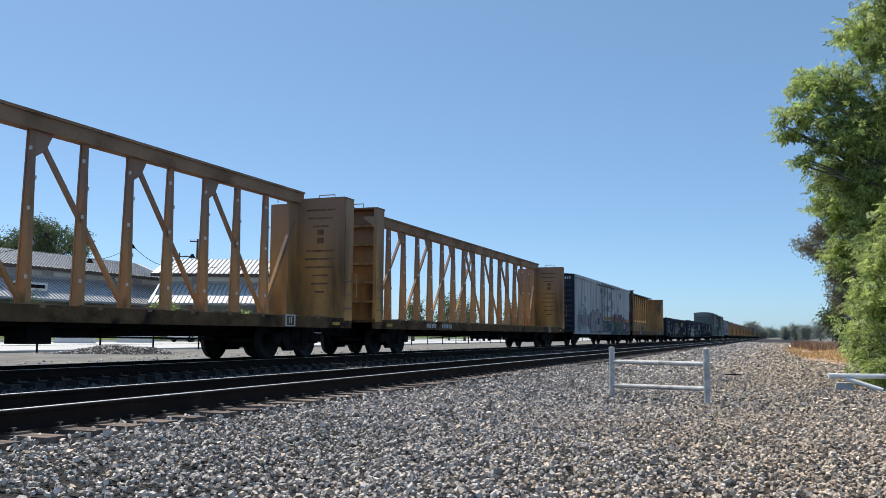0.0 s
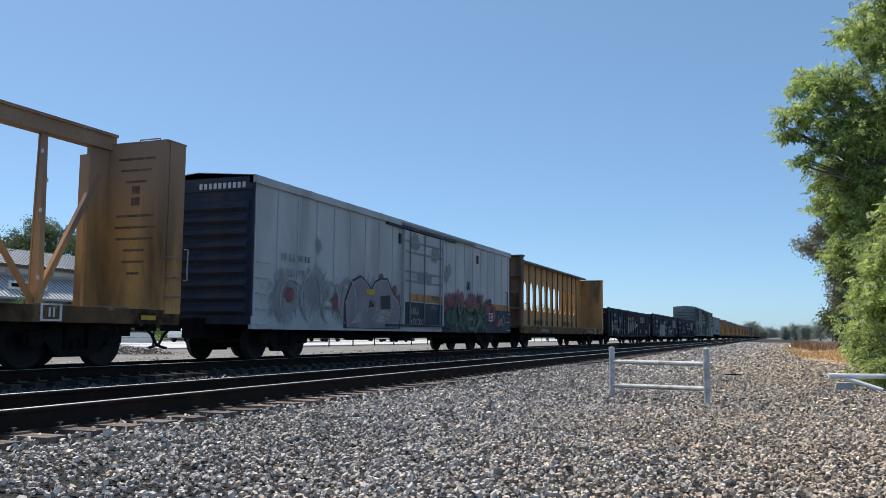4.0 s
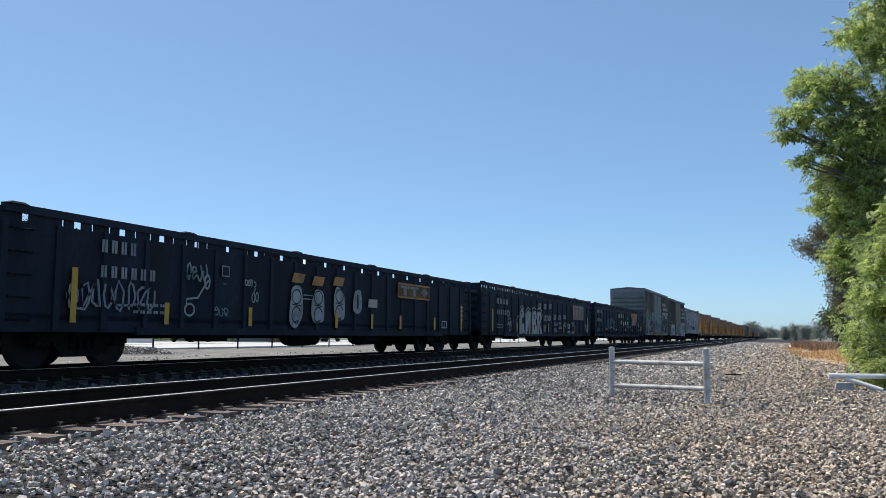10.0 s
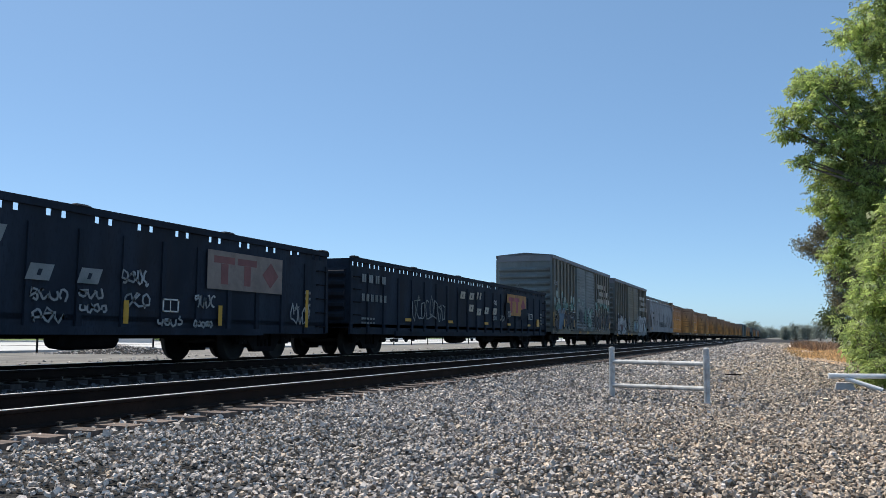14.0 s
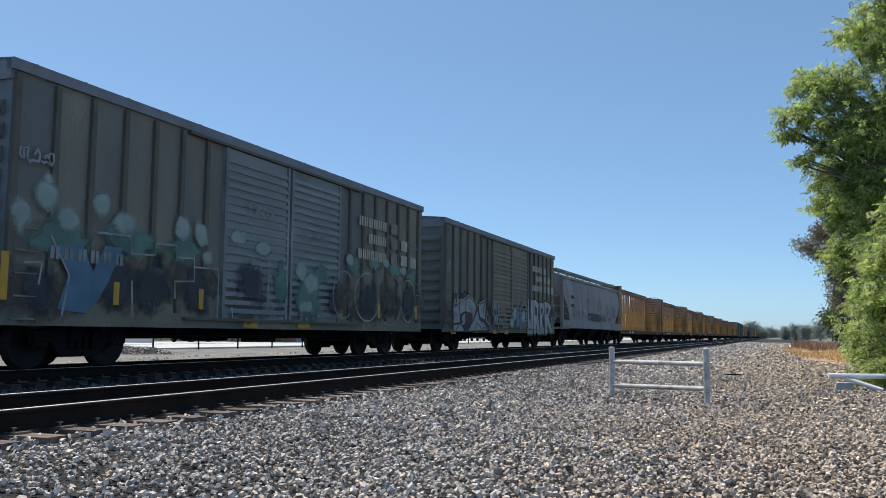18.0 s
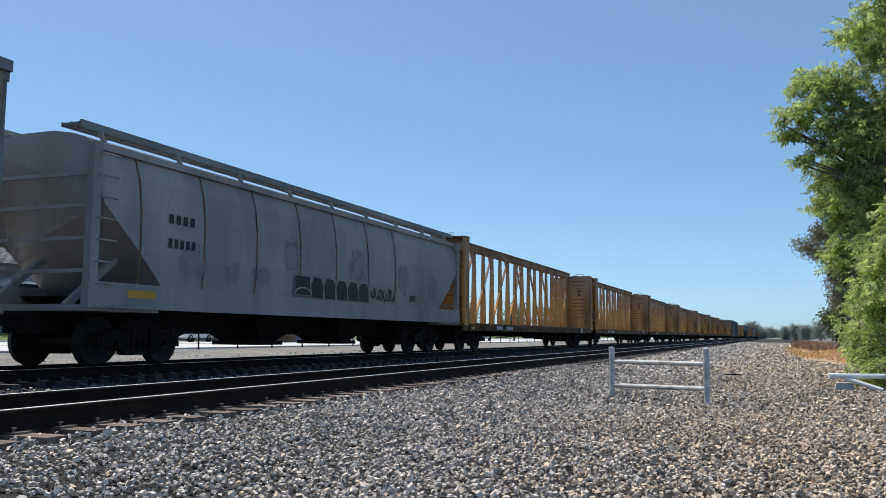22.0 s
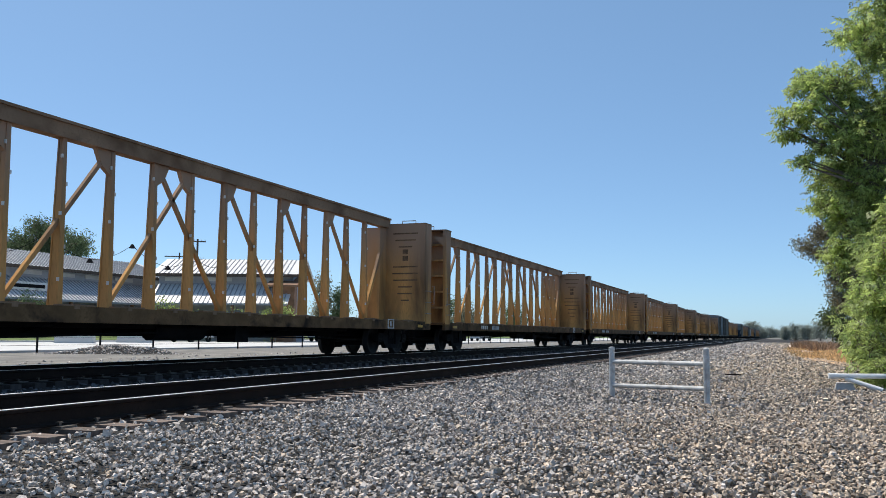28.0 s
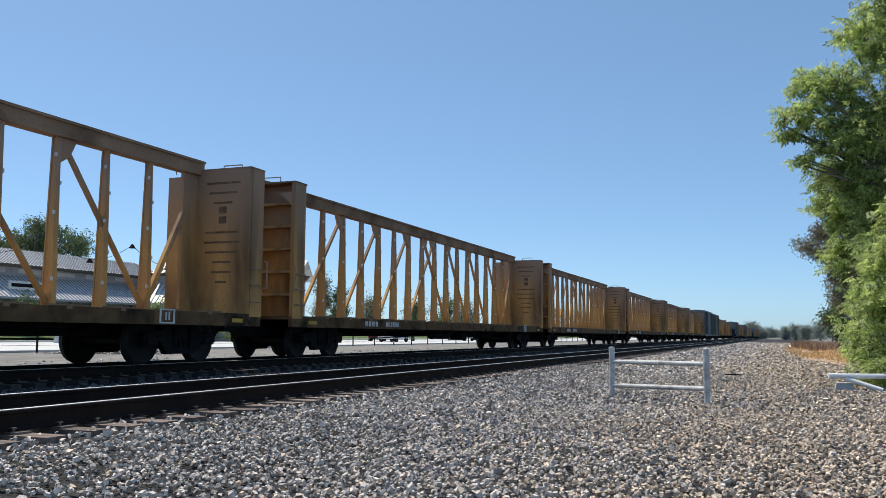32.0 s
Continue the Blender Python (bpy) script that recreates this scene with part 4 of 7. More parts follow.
parked_car(-37.4, 82.6, 2, "carwhite", "white van parked along the road", 0.5)
parked_car(-43.6, 79, 4, "carwhite", "white car parked along the road")
parked_car(-43.6, 93, 3, "carred", "dark red car parked along the road")
parked_car(-48.0, 63, 3, "carwhite", "white car parked along the road")
parked_car(-37.1, 110, 3, "carwhite", "white car parked along the road")
for _x, _y in ((-47.1, 48.6), (-47.2, 55.0)):
    _t = thing("concrete_barrier", "pale concrete barrier block on the verge", "barrier", "barrier blocks", m=pose(_x, _y, 0, 0, 0, 22))
    part("block", Mesh().prism_y([(-0.4, -0.2), (0.4, -0.2), (0.3, 0.2), (0.18, 0.62), (-0.18, 0.62), (-0.3, 0.2)], -1.35, 1.35), "concrete", _t, m=pose(0, 0, 0, 0, 0, 90))


# ---- rolling stock ----
_MESH = {}


def shared(key, build, material, smooth=False):
    """One mesh for alike pieces."""
    if key not in _MESH:
        _MESH[key] = build().data(key.split("/")[0], material, smooth)
    return _MESH[key]


def wheelset_mesh():
    m = Mesh()
    for s in (-1, 1):
        prof = [(-0.07, 0.0), (-0.07, 0.11), (-0.03, 0.13), (-0.02, 0.36), (-0.065, 0.38), (-0.065, 0.485), (-0.035, 0.485), (-0.03, 0.46), (0.07, 0.452), (0.07, 0.39), (0.03, 0.37), (0.02, 0.14), (0.06, 0.12), (0.06, 0.0)]
        m.lathe_x([(s * a, r) for a, r in prof], 28, cx=s * 0.765)
    m.tube([(-1.06, 0, 0), (1.06, 0, 0)], 0.075, 12)
    for s in (-1, 1):
        for k in range(3):
            a = k * math.tau / 3
            m.tube([(s * 1.06, 0.06 * math.cos(a), 0.06 * math.sin(a)), (s * 1.085, 0.06 * math.cos(a), 0.06 * math.sin(a))], 0.018, 6)
    return m


def side_frame_mesh():
    m = Mesh()
    top = [(-1.12, 0.62), (-0.62, 0.66), (-0.38, 0.86), (0.38, 0.86), (0.62, 0.66), (1.12, 0.62)]
    bot = [(1.12, 0.42), (0.66, 0.46), (0.42, 0.20), (-0.42, 0.20), (-0.66, 0.46), (-1.12, 0.42)]
    m.prism(top[:3] + [(-0.30, 0.74), (-0.30, 0.32), (-0.42, 0.20), (-0.66, 0.46), (-1.12, 0.42)], -0.07, 0.07)
    m.prism([(0.30, 0.74), (0.38, 0.86), (0.62, 0.66), (1.12, 0.62), (1.12, 0.42), (0.66, 0.46), (0.42, 0.20), (0.30, 0.32)], -0.07, 0.07)
    m.box(-0.07, 0.07, -0.38, 0.38, 0.74, 0.86).box(-0.08, 0.08, -0.42, 0.42, 0.2, 0.32)
    for k in (-0.17, 0, 0.17):
        m.tube([(0, k, 0.32), (0, k, 0.60)], 0.07, 8)
    for y in (-0.89, 0.89):
        m.box(-0.09, 0.09, y - 0.16, y + 0.16, 0.38, 0.64)
    return m


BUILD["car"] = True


def truck(car, y):
    b = part("truck", shared("truck", lambda: Mesh().box(-1.05, 1.05, -0.2, 0.2, 0.5, 0.76).box(-0.5, 0.5, -0.7, 0.7, 0.42, 0.56).box(-0.62, 0.62, -0.6, -0.5, 0.28, 0.5).box(-0.62, 0.62, 0.5, 0.6, 0.28, 0.5), "black"), "black", car, m=pose(0, y, 0))
    for s in (-1, 1):
        part("side_frame", shared("side_frame", side_frame_mesh, "black"), "black", b, m=pose(s * 0.99, 0, 0))
    for d in (-0.89, 0.89):
        part("wheelset", shared("wheelset", wheelset_mesh, "rim", True), "rim", b, m=pose(0, d, 0.457))


def coupler_mesh():
    m = Mesh().box(-0.1, 0.1, 0.0, 0.75, 0.72, 0.92)
    m.taper((-0.16, 0.18, 0.62, 0.9), (-0.15, 0.16, 0.64, 0.88), 0.66, 1.0)
    m.tube([(0.5, 0.05, 0.78), (0.5, 0.35, 0.6), (0.45, 0.6, 0.36), (0.4, 0.95, 0.3)], 0.032, 6)
    return m


def ends(car, half, y_truck):
    """Trucks, couplers and the centre sill of a car."""
    for s in (-1, 1):
        truck(car, s * y_truck)
        part("coupler", shared("coupler", coupler_mesh, "black"), "black", car, m=pose(0, s * half, 0, 0, 0, 0 if s > 0 else 180))


def ladder(car, x, y, z0, z1, rungs, material="black", width=0.42):
    """Grab irons one above the other on a car's side."""
    rung = shared("rung/%s%.2f" % (material, width), lambda: Mesh().tube([(0, -width / 2, 0), (0.07, -width / 2, 0), (0.07, width / 2, 0), (0, width / 2, 0)], 0.016, 5), material)
    for k in range(rungs):
        part("rung", rung, material, car, "steel grab iron", m=pose(x, y, z0 + (z1 - z0) * k / (rungs - 1)))


def bars(car, name, material, x, y0, z0, w, h, count, gap=0.35, label=""):
    """Plain bars in place of one line of lettering, on the side at x, from y0 on."""
    m = Mesh()
    step = w / count
    for k in range(count):
        a, w1 = along(y0 + k * step), step * (1 - gap)
        m.box(x, x + 0.006, a, a + w1 * 0.42, z0, z0 + h)
        m.box(x, x + 0.006, a + w1 * 0.58, a + w1, z0, z0 + h)
    tagged(part(name, m, material, car, label), kind="stuff")


def blob(cy, cz, w, h, seed, n=26, wob=0.16, square=0.6):
    """The outline of a rounded, uneven shape, as (y, z) points."""
    rg = random.Random(seed)
    ph = [rg.uniform(0, math.tau) for _ in range(3)]
    out = []
    for k in range(n):
        a = k * math.tau / n
        c, s = math.cos(a), math.sin(a)
        r = 1 + wob * (math.sin(2 * a + ph[0]) + 0.7 * math.sin(3 * a + ph[1]) + 0.5 * math.sin(5 * a + ph[2])) / 2
        c, s = math.copysign(abs(c) ** square, c), math.copysign(abs(s) ** square, s)
        out.append((cy + 0.5 * w * r * c, cz + 0.5 * h * r * s))
    return out


def scale_poly(poly, k):
    cy, cz = sum(p[0] for p in poly) / len(poly), sum(p[1] for p in poly) / len(poly)
    return [(cy + (y - cy) * k, cz + (z - cz) * (1 + (k - 1) * 0.6)) for y, z in poly]


def spray(car, polys, material, x, label="", name="graffiti"):
    """Flat painted shapes on the side at x, each a part."""
    for k, q in enumerate(polys):
        e = x + 0.0004 * (k % 7)
        part(name, Mesh().prism([(along(y), z) for y, z in q], e - 0.002, e), material, car, label)


def cloud(car, spots, material, x, label, name="graffiti"):
    """Soft patches of sprayed paint on the side at x, each (y, z, width, height)."""
    for k, (y, z, w, h) in enumerate(spots):
        e = x + 0.0006 * (k % 5)
        part(name, Mesh().add([(e, y - w / 2, z - h / 2), (e, y + w / 2, z - h / 2), (e, y + w / 2, z + h / 2), (e, y - w / 2, z + h / 2)], [(0, 1, 2, 3)]), material, car, label)


def end_strokes(car, lines, width, material, y, label):
    """Painted lines on an end wall that faces back along the train; each a list of (x, z)."""
    for ln in lines:
        m = ribbon(ln, width, 0.0)
        m.v = [(b, y - a, c) for a, b, c in m.v]
        part("graffiti", m, material, car, label)


def ring(y, z, w, h, a0=0.0, a1=math.tau, n=18):
    """Part of an oval, as (y, z) points."""
    return [(y + w / 2 * math.cos(a0 + (a1 - a0) * k / n), z + h / 2 * math.sin(a0 + (a1 - a0) * k / n)) for k in range(n + 1)]


def ribbon(line, w, x):
    """A painted line of even width through the points (y, z), as one thin connected strip."""
    n = len(line)
    side = []
    for i, (y, z) in enumerate(line):
        (a, b), (c, d) = line[max(0, i - 1)], line[min(n - 1, i + 1)]
        L = math.hypot(c - a, d - b) or 1e-6
        side.append((-(d - b) / L * w / 2, (c - a) / L * w / 2))
    v = [(x + e, y + s * p, z + s * q) for e in (0, 0.002) for (y, z), (p, q) in zip(line, side) for s in (-1, 1)]
    f = []
    for i in range(n - 1):
        a, b, k = 2 * i, 2 * i + 2, 2 * n
        f += [(a, a + 1, b + 1, b), (a + k, b + k, b + 1 + k, a + 1 + k), (a, b, b + k, a + k), (a + 1, a + 1 + k, b + 1 + k, b + 1)]
    return Mesh().add(v, f)


def strokes(car, lines, width, material, x, label="", name="graffiti"):
    """Painted lines on the side at x; each a list of (y, z)."""
    for k, ln in enumerate(lines):
        part(name, ribbon([(along(y), z) for y, z in ln], width, x + 0.0008 * (k % 4)), material, car, label)


def scrawl(y, z, w, h, seed, n=5):
    """A handwritten-looking tag of looping lines that spell nothing."""
    rg = random.Random(seed)
    out, k = [], 0
    while k < n:
        ln = []
        for j in range(min(3, n - k)):
            c, r = y + w * (k + 0.5) / n, w / n * 0.42
            a0 = rg.uniform(0, math.tau)
            for i in range(7):
                a = a0 + i * rg.uniform(0.6, 1.0)
                ln.append((c + r * math.cos(a), z + h / 2 + h * 0.5 * math.sin(a) * rg.uniform(0.5, 1)))
            k += 1
        out.append(ln)
    return out


# -- centre-beam flat cars --
HALF_CB = 12.0


def post_mesh():
    """A tapered upright: two flanges and a web."""
    def ring(h, f, w, z):
        q = [(-h, -f), (-h + 0.03, -f), (-h + 0.03, -w), (h - 0.03, -w), (h - 0.03, -f), (h, -f), (h, f), (h - 0.03, f), (h - 0.03, w), (-h + 0.03, w), (-h + 0.03, f), (-h, f)]
        return [(x, y, z) for x, y in q]
    v = ring(0.13, 0.062, 0.046, 1.07) + ring(0.065, 0.048, 0.034, 4.46)
    return Mesh().add(v, [tuple(reversed(range(12))), tuple(range(12, 24))] + [(k, (k + 1) % 12, (k + 1) % 12 + 12, k + 12) for k in range(12)])


def glint_mesh():
    """White blocks along an upright's edges, in place of small glints of light."""
    m = Mesh()
    for k, z in enumerate((1.6, 2.25, 2.9, 3.5, 4.05)):
        h = 0.13 - 0.065 * (z - 1.07) / 3.39
        y = 0.06 if k % 2 else -0.06
        m.box(h - 0.03, h + 0.012, y - 0.016, y + 0.016, z, z + 0.075)
    return m


def bulkhead(car, s):
    """The end wall of a centre-beam car: inner plate, side plates, outer ribs."""
    y = s * HALF_CB
    i = y - s * 0.56
    plate = Mesh().box(-1.45, 1.45, min(i, i + s * 0.1), max(i, i + s * 0.1), 1.07, 4.55)
    if s > 0:
        q = [(1.45, i), (1.45, i + 0.1), (0.06, i + 0.1), (0.06, y), (-1.15, y), (-1.15, y - 0.1), (-0.04, y - 0.1), (-0.04, i - 0.5), (0.04, i - 0.5), (0.04, i)]
        n = len(q)
        plate = Mesh().add([(u, v, z) for z in (1.07, 4.55) for u, v in q], [tuple(range(n)), tuple(reversed(range(n, 2 * n)))] + [(k, k + n, (k + 1) % n + n, (k + 1) % n) for k in range(n)])
    b = part("bulkhead", plate, "yellow", car, "weathered yellow end bulkhead")
    for x in ((-1, 1) if s < 0 else (1,)):
        part("side_plate", Mesh().box(min(x * 1.37, x * 1.47), max(x * 1.37, x * 1.47), min(i + s * 0.1, y), max(i + s * 0.1, y), 1.0, 4.55), "yellow", b)
        part("gusset", Mesh().prism_y([(x * 1.37, 4.3), (x * 1.37, 3.95), (x * 1.02, 4.3)], min(y - s * 0.12, y), max(y - s * 0.12, y)), "yellow", b)
    part("cap", Mesh().box(-1.475 if s < 0 else -0.04, 1.475, min(i, y + s * 0.01), max(i, y + s * 0.01), 4.55, 4.59), "chord", b)
    if s < 0:
        part("centre_stiffener", Mesh().box(-0.12, 0.12, min(i + s * 0.1, y - s * 0.08), max(i + s * 0.1, y - s * 0.08), 1.0, 4.55), "yellow", b)
    for z in (1.6, 2.2, 2.8, 3.4, 4.0) if s < 0 else ():
        part("rib", shared("rib/cb", lambda: Mesh().taper((-1.37, 1.37, -0.16, 0.08), (-1.37, 1.37, -0.16, 0.05), 0.0, 0.07), "yellow"), "yellow", b, m=pose(0, i + s * 0.26, z, 0, 0, 0 if s > 0 else 180))
    for x in (-0.9, 0.45):
        part("handrail", Mesh().tube([(x, y - s * 0.15, 4.6), (x, y - s * 0.15, 4.74), (x + 0.5, y - s * 0.15, 4.74), (x + 0.5, y - s * 0.15, 4.6)], 0.016, 5), "plate", b)
    for z in (1.35, 1.75, 2.15):
        part("grab_iron", Mesh().tube([(1.47, y - s * 0.12, z), (1.53, y - s * 0.12, z), (1.53, y - s * 0.5, z), (1.47, y - s * 0.5, z)], 0.014, 5), "plate", b)
    part("grab_iron", Mesh().tube([(1.5, y + s * 0.02, 1.7), (1.56, y + s * 0.06, 1.7), (1.56, y + s * 0.06, 2.35), (1.5, y + s * 0.02, 2.35)], 0.016, 5), "plate", b)
    if s > 0:   # instruction lines on the inner face, unreadable
        for k in range(11):
            w = [0.9, 0.75, 0.5, 0.2, 0.2, 0.9, 0.95, 0.9, 0.5, 0.55, 0.3][k]
            z = 4.2 - 0.24 * k
            h = 0.05 if k not in (3, 4) else 0.17
            part("lettering", Mesh().box(0.75 - w / 2, 0.75 + w / 2, i - 0.006, i - 0.002, z, z + h), "faint", b, "worn unreadable instruction lines")


def centerbeam(label):
    BUILD["a"], BUILD["b"] = 1.0, 0.0
    car = thing("centerbeam_flatcar", label, "rail car", "cars of the freight train")
    H = HALF_CB
    part("deck", Mesh().box(-1.40, 1.40, -H, H, 0.98, 1.06), "sill", car, "grimy deck")
    for s in (-1, 1):
        part("side_sill", Mesh().box(min(s * 1.36, s * 1.46), max(s * 1.36, s * 1.46), -H, H, 0.78, 1.07), "sill", car, "grimy yellow side sill")
    under = Mesh().box(-0.28, 0.28, -H, H, 0.55, 0.98).box(-0.9, 0.9, -7, 7, 0.7, 0.98)
    for k in range(-5, 6):
        under.prism_y([(-1.36, 0.98), (-1.36, 0.86), (-0.28, 0.6), (0.28, 0.6), (1.36, 0.86), (1.36, 0.98)], k * 1.9 - 0.06, k * 1.9 + 0.06)
    part("underframe", under, "black", car)
    gear = Mesh().tube([(0.75, -1.2, 0.66), (0.75, 0.4, 0.66)], 0.2, 12).box(0.5, 1.0, 1.4, 1.9, 0.42, 0.74).tube([(0.95, -6.5, 0.5), (0.95, -1.2, 0.62)], 0.02, 5).tube([(0.95, 1.9, 0.55), (0.95, 6.5, 0.5)], 0.02, 5)
    part("brake_gear", gear, "black", car)
    part("top_chord", Mesh().box(-0.13, 0.13, -H + 0.45, H - 0.45, 4.45, 4.77).box(-0.17, 0.17, -H + 0.45, H - 0.45, 4.74, 4.80), "chord", car, "weathered yellow top chord")
    ys = [-9.26 + 1.272 * k for k in range(16)]
    for y in ys:
        part("post", shared("post/cb", post_mesh, "yellow"), "yellow", car, m=pose(0, y, 0))
        # white-painted blocks that imitate bright glints on the post
        tagged(part("strap_anchors", shared("strap_anchors", glint_mesh, "white"), "white", car, m=pose(0, y, 0)), kind="stuff")
    for i in (0, 2, 4, 6):
        for sg in (1, -1):
            def brace(sg=sg):
                m = Mesh().beam((0, 0, 1.1), (0, sg * 2.42, 4.4), 0.085, 0.08, (1, 0, 0))
                m.prism([(sg * 2.08, 4.46), (sg * 2.54, 4.46), (sg * 2.54, 3.9), (sg * 2.25, 4.1)], -0.05, 0.05)
                return m
            part("brace", shared("brace/%d" % sg, brace, "yellow"), "yellow", car, m=pose(0, ys[i] if sg > 0 else ys[15 - i], 0))
    for sg in (1, -1):
        part("end_brace", shared("end_brace/%d" % sg, lambda sg=sg: Mesh().beam((0, 0, 1.2), (0, sg * 1.4, 3.9), 0.12, 0.09, (1, 0, 0)), "yellow"), "yellow", car, m=pose(0, ys[0] if sg < 0 else ys[15], 0))
        bulkhead(car, sg)
    for k in range(17):
        y = -10.2 + 1.27 * k
        for s in (-1, 1):
            part("tie_down_bar", shared("tie_down_bar", lambda: Mesh().box(-0.05, 0.062, -0.4, 0.4, 1.072, 1.10).box(-0.02, 0.068, -0.06, 0.06, 1.02, 1.11), "chord"), "chord", car, m=pose(s * 1.40, y, 0))
    bars(car, "lettering", "white", 1.462, -8.0, 0.85, 0.9, 0.15, 4, label="white unreadable reporting marks")
    bars(car, "lettering", "white", 1.462, -6.6, 0.85, 1.0, 0.15, 6, label="white unreadable car number")
    tag = Mesh()
    for a in ((8.55, 8.60, .80, 1.1), (8.95, 9.0, .80, 1.1), (8.55, 9.0, .80, .83), (8.55, 9.0, 1.07, 1.1), (8.72, 8.76, .87, 1.03), (8.81, 8.85, .87, 1.03)):
        tag.box(1.466, 1.472, *a)
    part("stencil_frame", tag, "white", car, "white square stencil on the sill")
    for y in (-11.2, 10.9):
        part("reflector", Mesh().box(1.462, 1.468, y, y + 0.4, 0.86, 0.95), "amber", car, "yellow reflective strip")
    ends(car, H, H - 2.25)
    return car


def oval_beam(label):
    """A centre-beam car whose middle wall is a plate with tall oval openings."""
    car = thing("centerbeam_flatcar", label, "rail car", "cars of the freight train")
    H, n, pitch = 9.95, 12, 1.286
    BUILD["a"], BUILD["b"] = 1.0, 0.0
    part("deck", Mesh().box(-1.40, 1.40, -H, H, 0.98, 1.06), "sill", car, "grimy deck")
    for s in (-1, 1):
        part("side_sill", Mesh().box(min(s * 1.36, s * 1.46), max(s * 1.36, s * 1.46), -H, H, 0.72, 1.07), "sill", car, "grimy side sill")
    part("underframe", Mesh().box(-0.28, 0.28, -H, H, 0.5, 0.98).box(-0.9, 0.9, -6, 6, 0.66, 0.98), "black", car)
    T = 0.03

    def panel():
        m, k = Mesh(), 40
        o, x0 = [], T
        for j in range(k):
            a = j * math.tau / k
            c, s = math.cos(a), math.sin(a)
            hole = (0.39 * math.copysign(abs(c) ** 0.85, c), 2.82 + 0.82 * math.copysign(abs(s) ** 0.85, s))
            t = min(0.639 / max(abs(c), 1e-6), (1.75 if s < 0 else 1.78) / max(abs(s), 1e-6))
            o.append((hole, (t * c, 2.82 + t * s)))
        for corner in ((0.639, 4.6), (-0.639, 4.6), (-0.639, 1.07), (0.639, 1.07)):
            j = min(range(k), key=lambda q: (o[q][1][0] - corner[0]) ** 2 + (o[q][1][1] - corner[1]) ** 2)
            o[j] = (o[j][0], corner)
        v = [(x, *p) for x in (-x0, x0) for hole, edge in o for p in (hole, edge)]
        f = []
        for j in range(k):
            a, b = 2 * j, 2 * ((j + 1) % k)
            f += [(a, a + 1, b + 1, b), (a + 2 * k, b + 2 * k, b + 1 + 2 * k, a + 1 + 2 * k), (a, b, b + 2 * k, a + 2 * k), (a + 1, a + 1 + 2 * k, b + 1 + 2 * k, b + 1)]
        return m.add(v, f)
    for i in range(n):
        y = (i - (n - 1) / 2) * pitch + 0.31
        part("wall_panel", shared("wall_panel", panel, "ochre"), "ochre", car, m=pose(0, y, 0))
        part("stiffener", shared("stiffener", lambda: Mesh().taper((-0.09, 0.09, -0.035, 0.035), (-0.07, 0.07, -0.035, 0.035), 1.07, 4.6), "sill"), "sill", car, m=pose(0, y - pitch / 2, 0))
        part("strap", shared("strap", lambda: Mesh().beam((0.16, -0.25, 1.15), (0.07, 0.42, 1.75), 0.035, 0.012), "plate"), "plate", car, "loose grey tie-down strap", m=pose(0, y, 0))
        for s in (-1, 1):
            part("tie_down_bar", _MESH["tie_down_bar"], "chord", car, m=pose(s * 1.40, y, 0))
    y1 = (n - 1) / 2 * pitch + 0.31 + 0.639
    part("stiffener", _MESH["stiffener"], "sill", car, m=pose(0, y1, 0))
    for a, b in ((y1, H - 0.42), (-H + 0.42, y1 - n * pitch)):
        part("wall_panel", Mesh().box(-T, T, a, b, 1.07, 4.6), "ochre", car)
    part("top_chord", Mesh().box(-0.42, 0.42, -H + 0.4, H - 0.4, 4.6, 4.68), "roofgrey", car, "grey steel top plate")
    for s in (-1, 1):
        y = s * H
        i = y - s * 0.42
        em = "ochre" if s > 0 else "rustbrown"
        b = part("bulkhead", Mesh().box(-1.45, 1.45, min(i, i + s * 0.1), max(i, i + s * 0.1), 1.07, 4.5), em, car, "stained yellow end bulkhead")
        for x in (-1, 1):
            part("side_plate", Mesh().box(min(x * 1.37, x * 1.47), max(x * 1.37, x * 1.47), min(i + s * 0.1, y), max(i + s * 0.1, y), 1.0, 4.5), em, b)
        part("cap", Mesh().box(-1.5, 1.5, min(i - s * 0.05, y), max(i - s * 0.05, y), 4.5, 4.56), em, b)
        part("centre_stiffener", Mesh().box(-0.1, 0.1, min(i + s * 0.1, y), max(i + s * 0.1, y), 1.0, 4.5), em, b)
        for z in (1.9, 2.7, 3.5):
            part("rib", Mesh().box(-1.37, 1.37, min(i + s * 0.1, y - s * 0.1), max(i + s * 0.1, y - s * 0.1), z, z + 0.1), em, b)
    cloud(car, [(-6.2, 1.36, 2.6, 0.5), (-1.4, 1.34, 3.4, 0.42), (5.3, 1.38, 3.0, 0.5)], "rustmist", T + 0.004, "brown rust stain", "stain")
    for k in range(14):
        y = -8.6 + 1.29 * k
        part("deck_rail", Mesh().beam((1.38, y - 0.45, 1.1), (1.38, y + 0.45, 1.1), 0.05, 0.025), "plate", car, "bright worn tie-down rail")
    bars(car, "lettering", "pale", 1.462, -6.3, 0.80, 1.5, 0.16, 7, label="white unreadable lettering on the sill")
    bars(car, "lettering", "pale", 1.462, 4.9, 0.80, 1.5, 0.16, 7, label="white unreadable lettering on the sill")
    tag = Mesh()
    for a in ((7.0, 7.04, .74, 1.06), (7.4, 7.44, .74, 1.06), (7.0, 7.44, .74, .78), (7.0, 7.44, 1.02, 1.06), (7.15, 7.19, .83, .98), (7.26, 7.30, .83, .98)):
        tag.box(1.466, 1.472, *a)
    part("stencil_frame", tag, "white", car, "white square stencil on the sill")
    part("reflector", Mesh().box(1.462, 1.468, H - 0.75, H - 0.3, 0.84, 0.96), "amber", car, "yellow reflective strip")
    ends(car, H, H - 2.1)
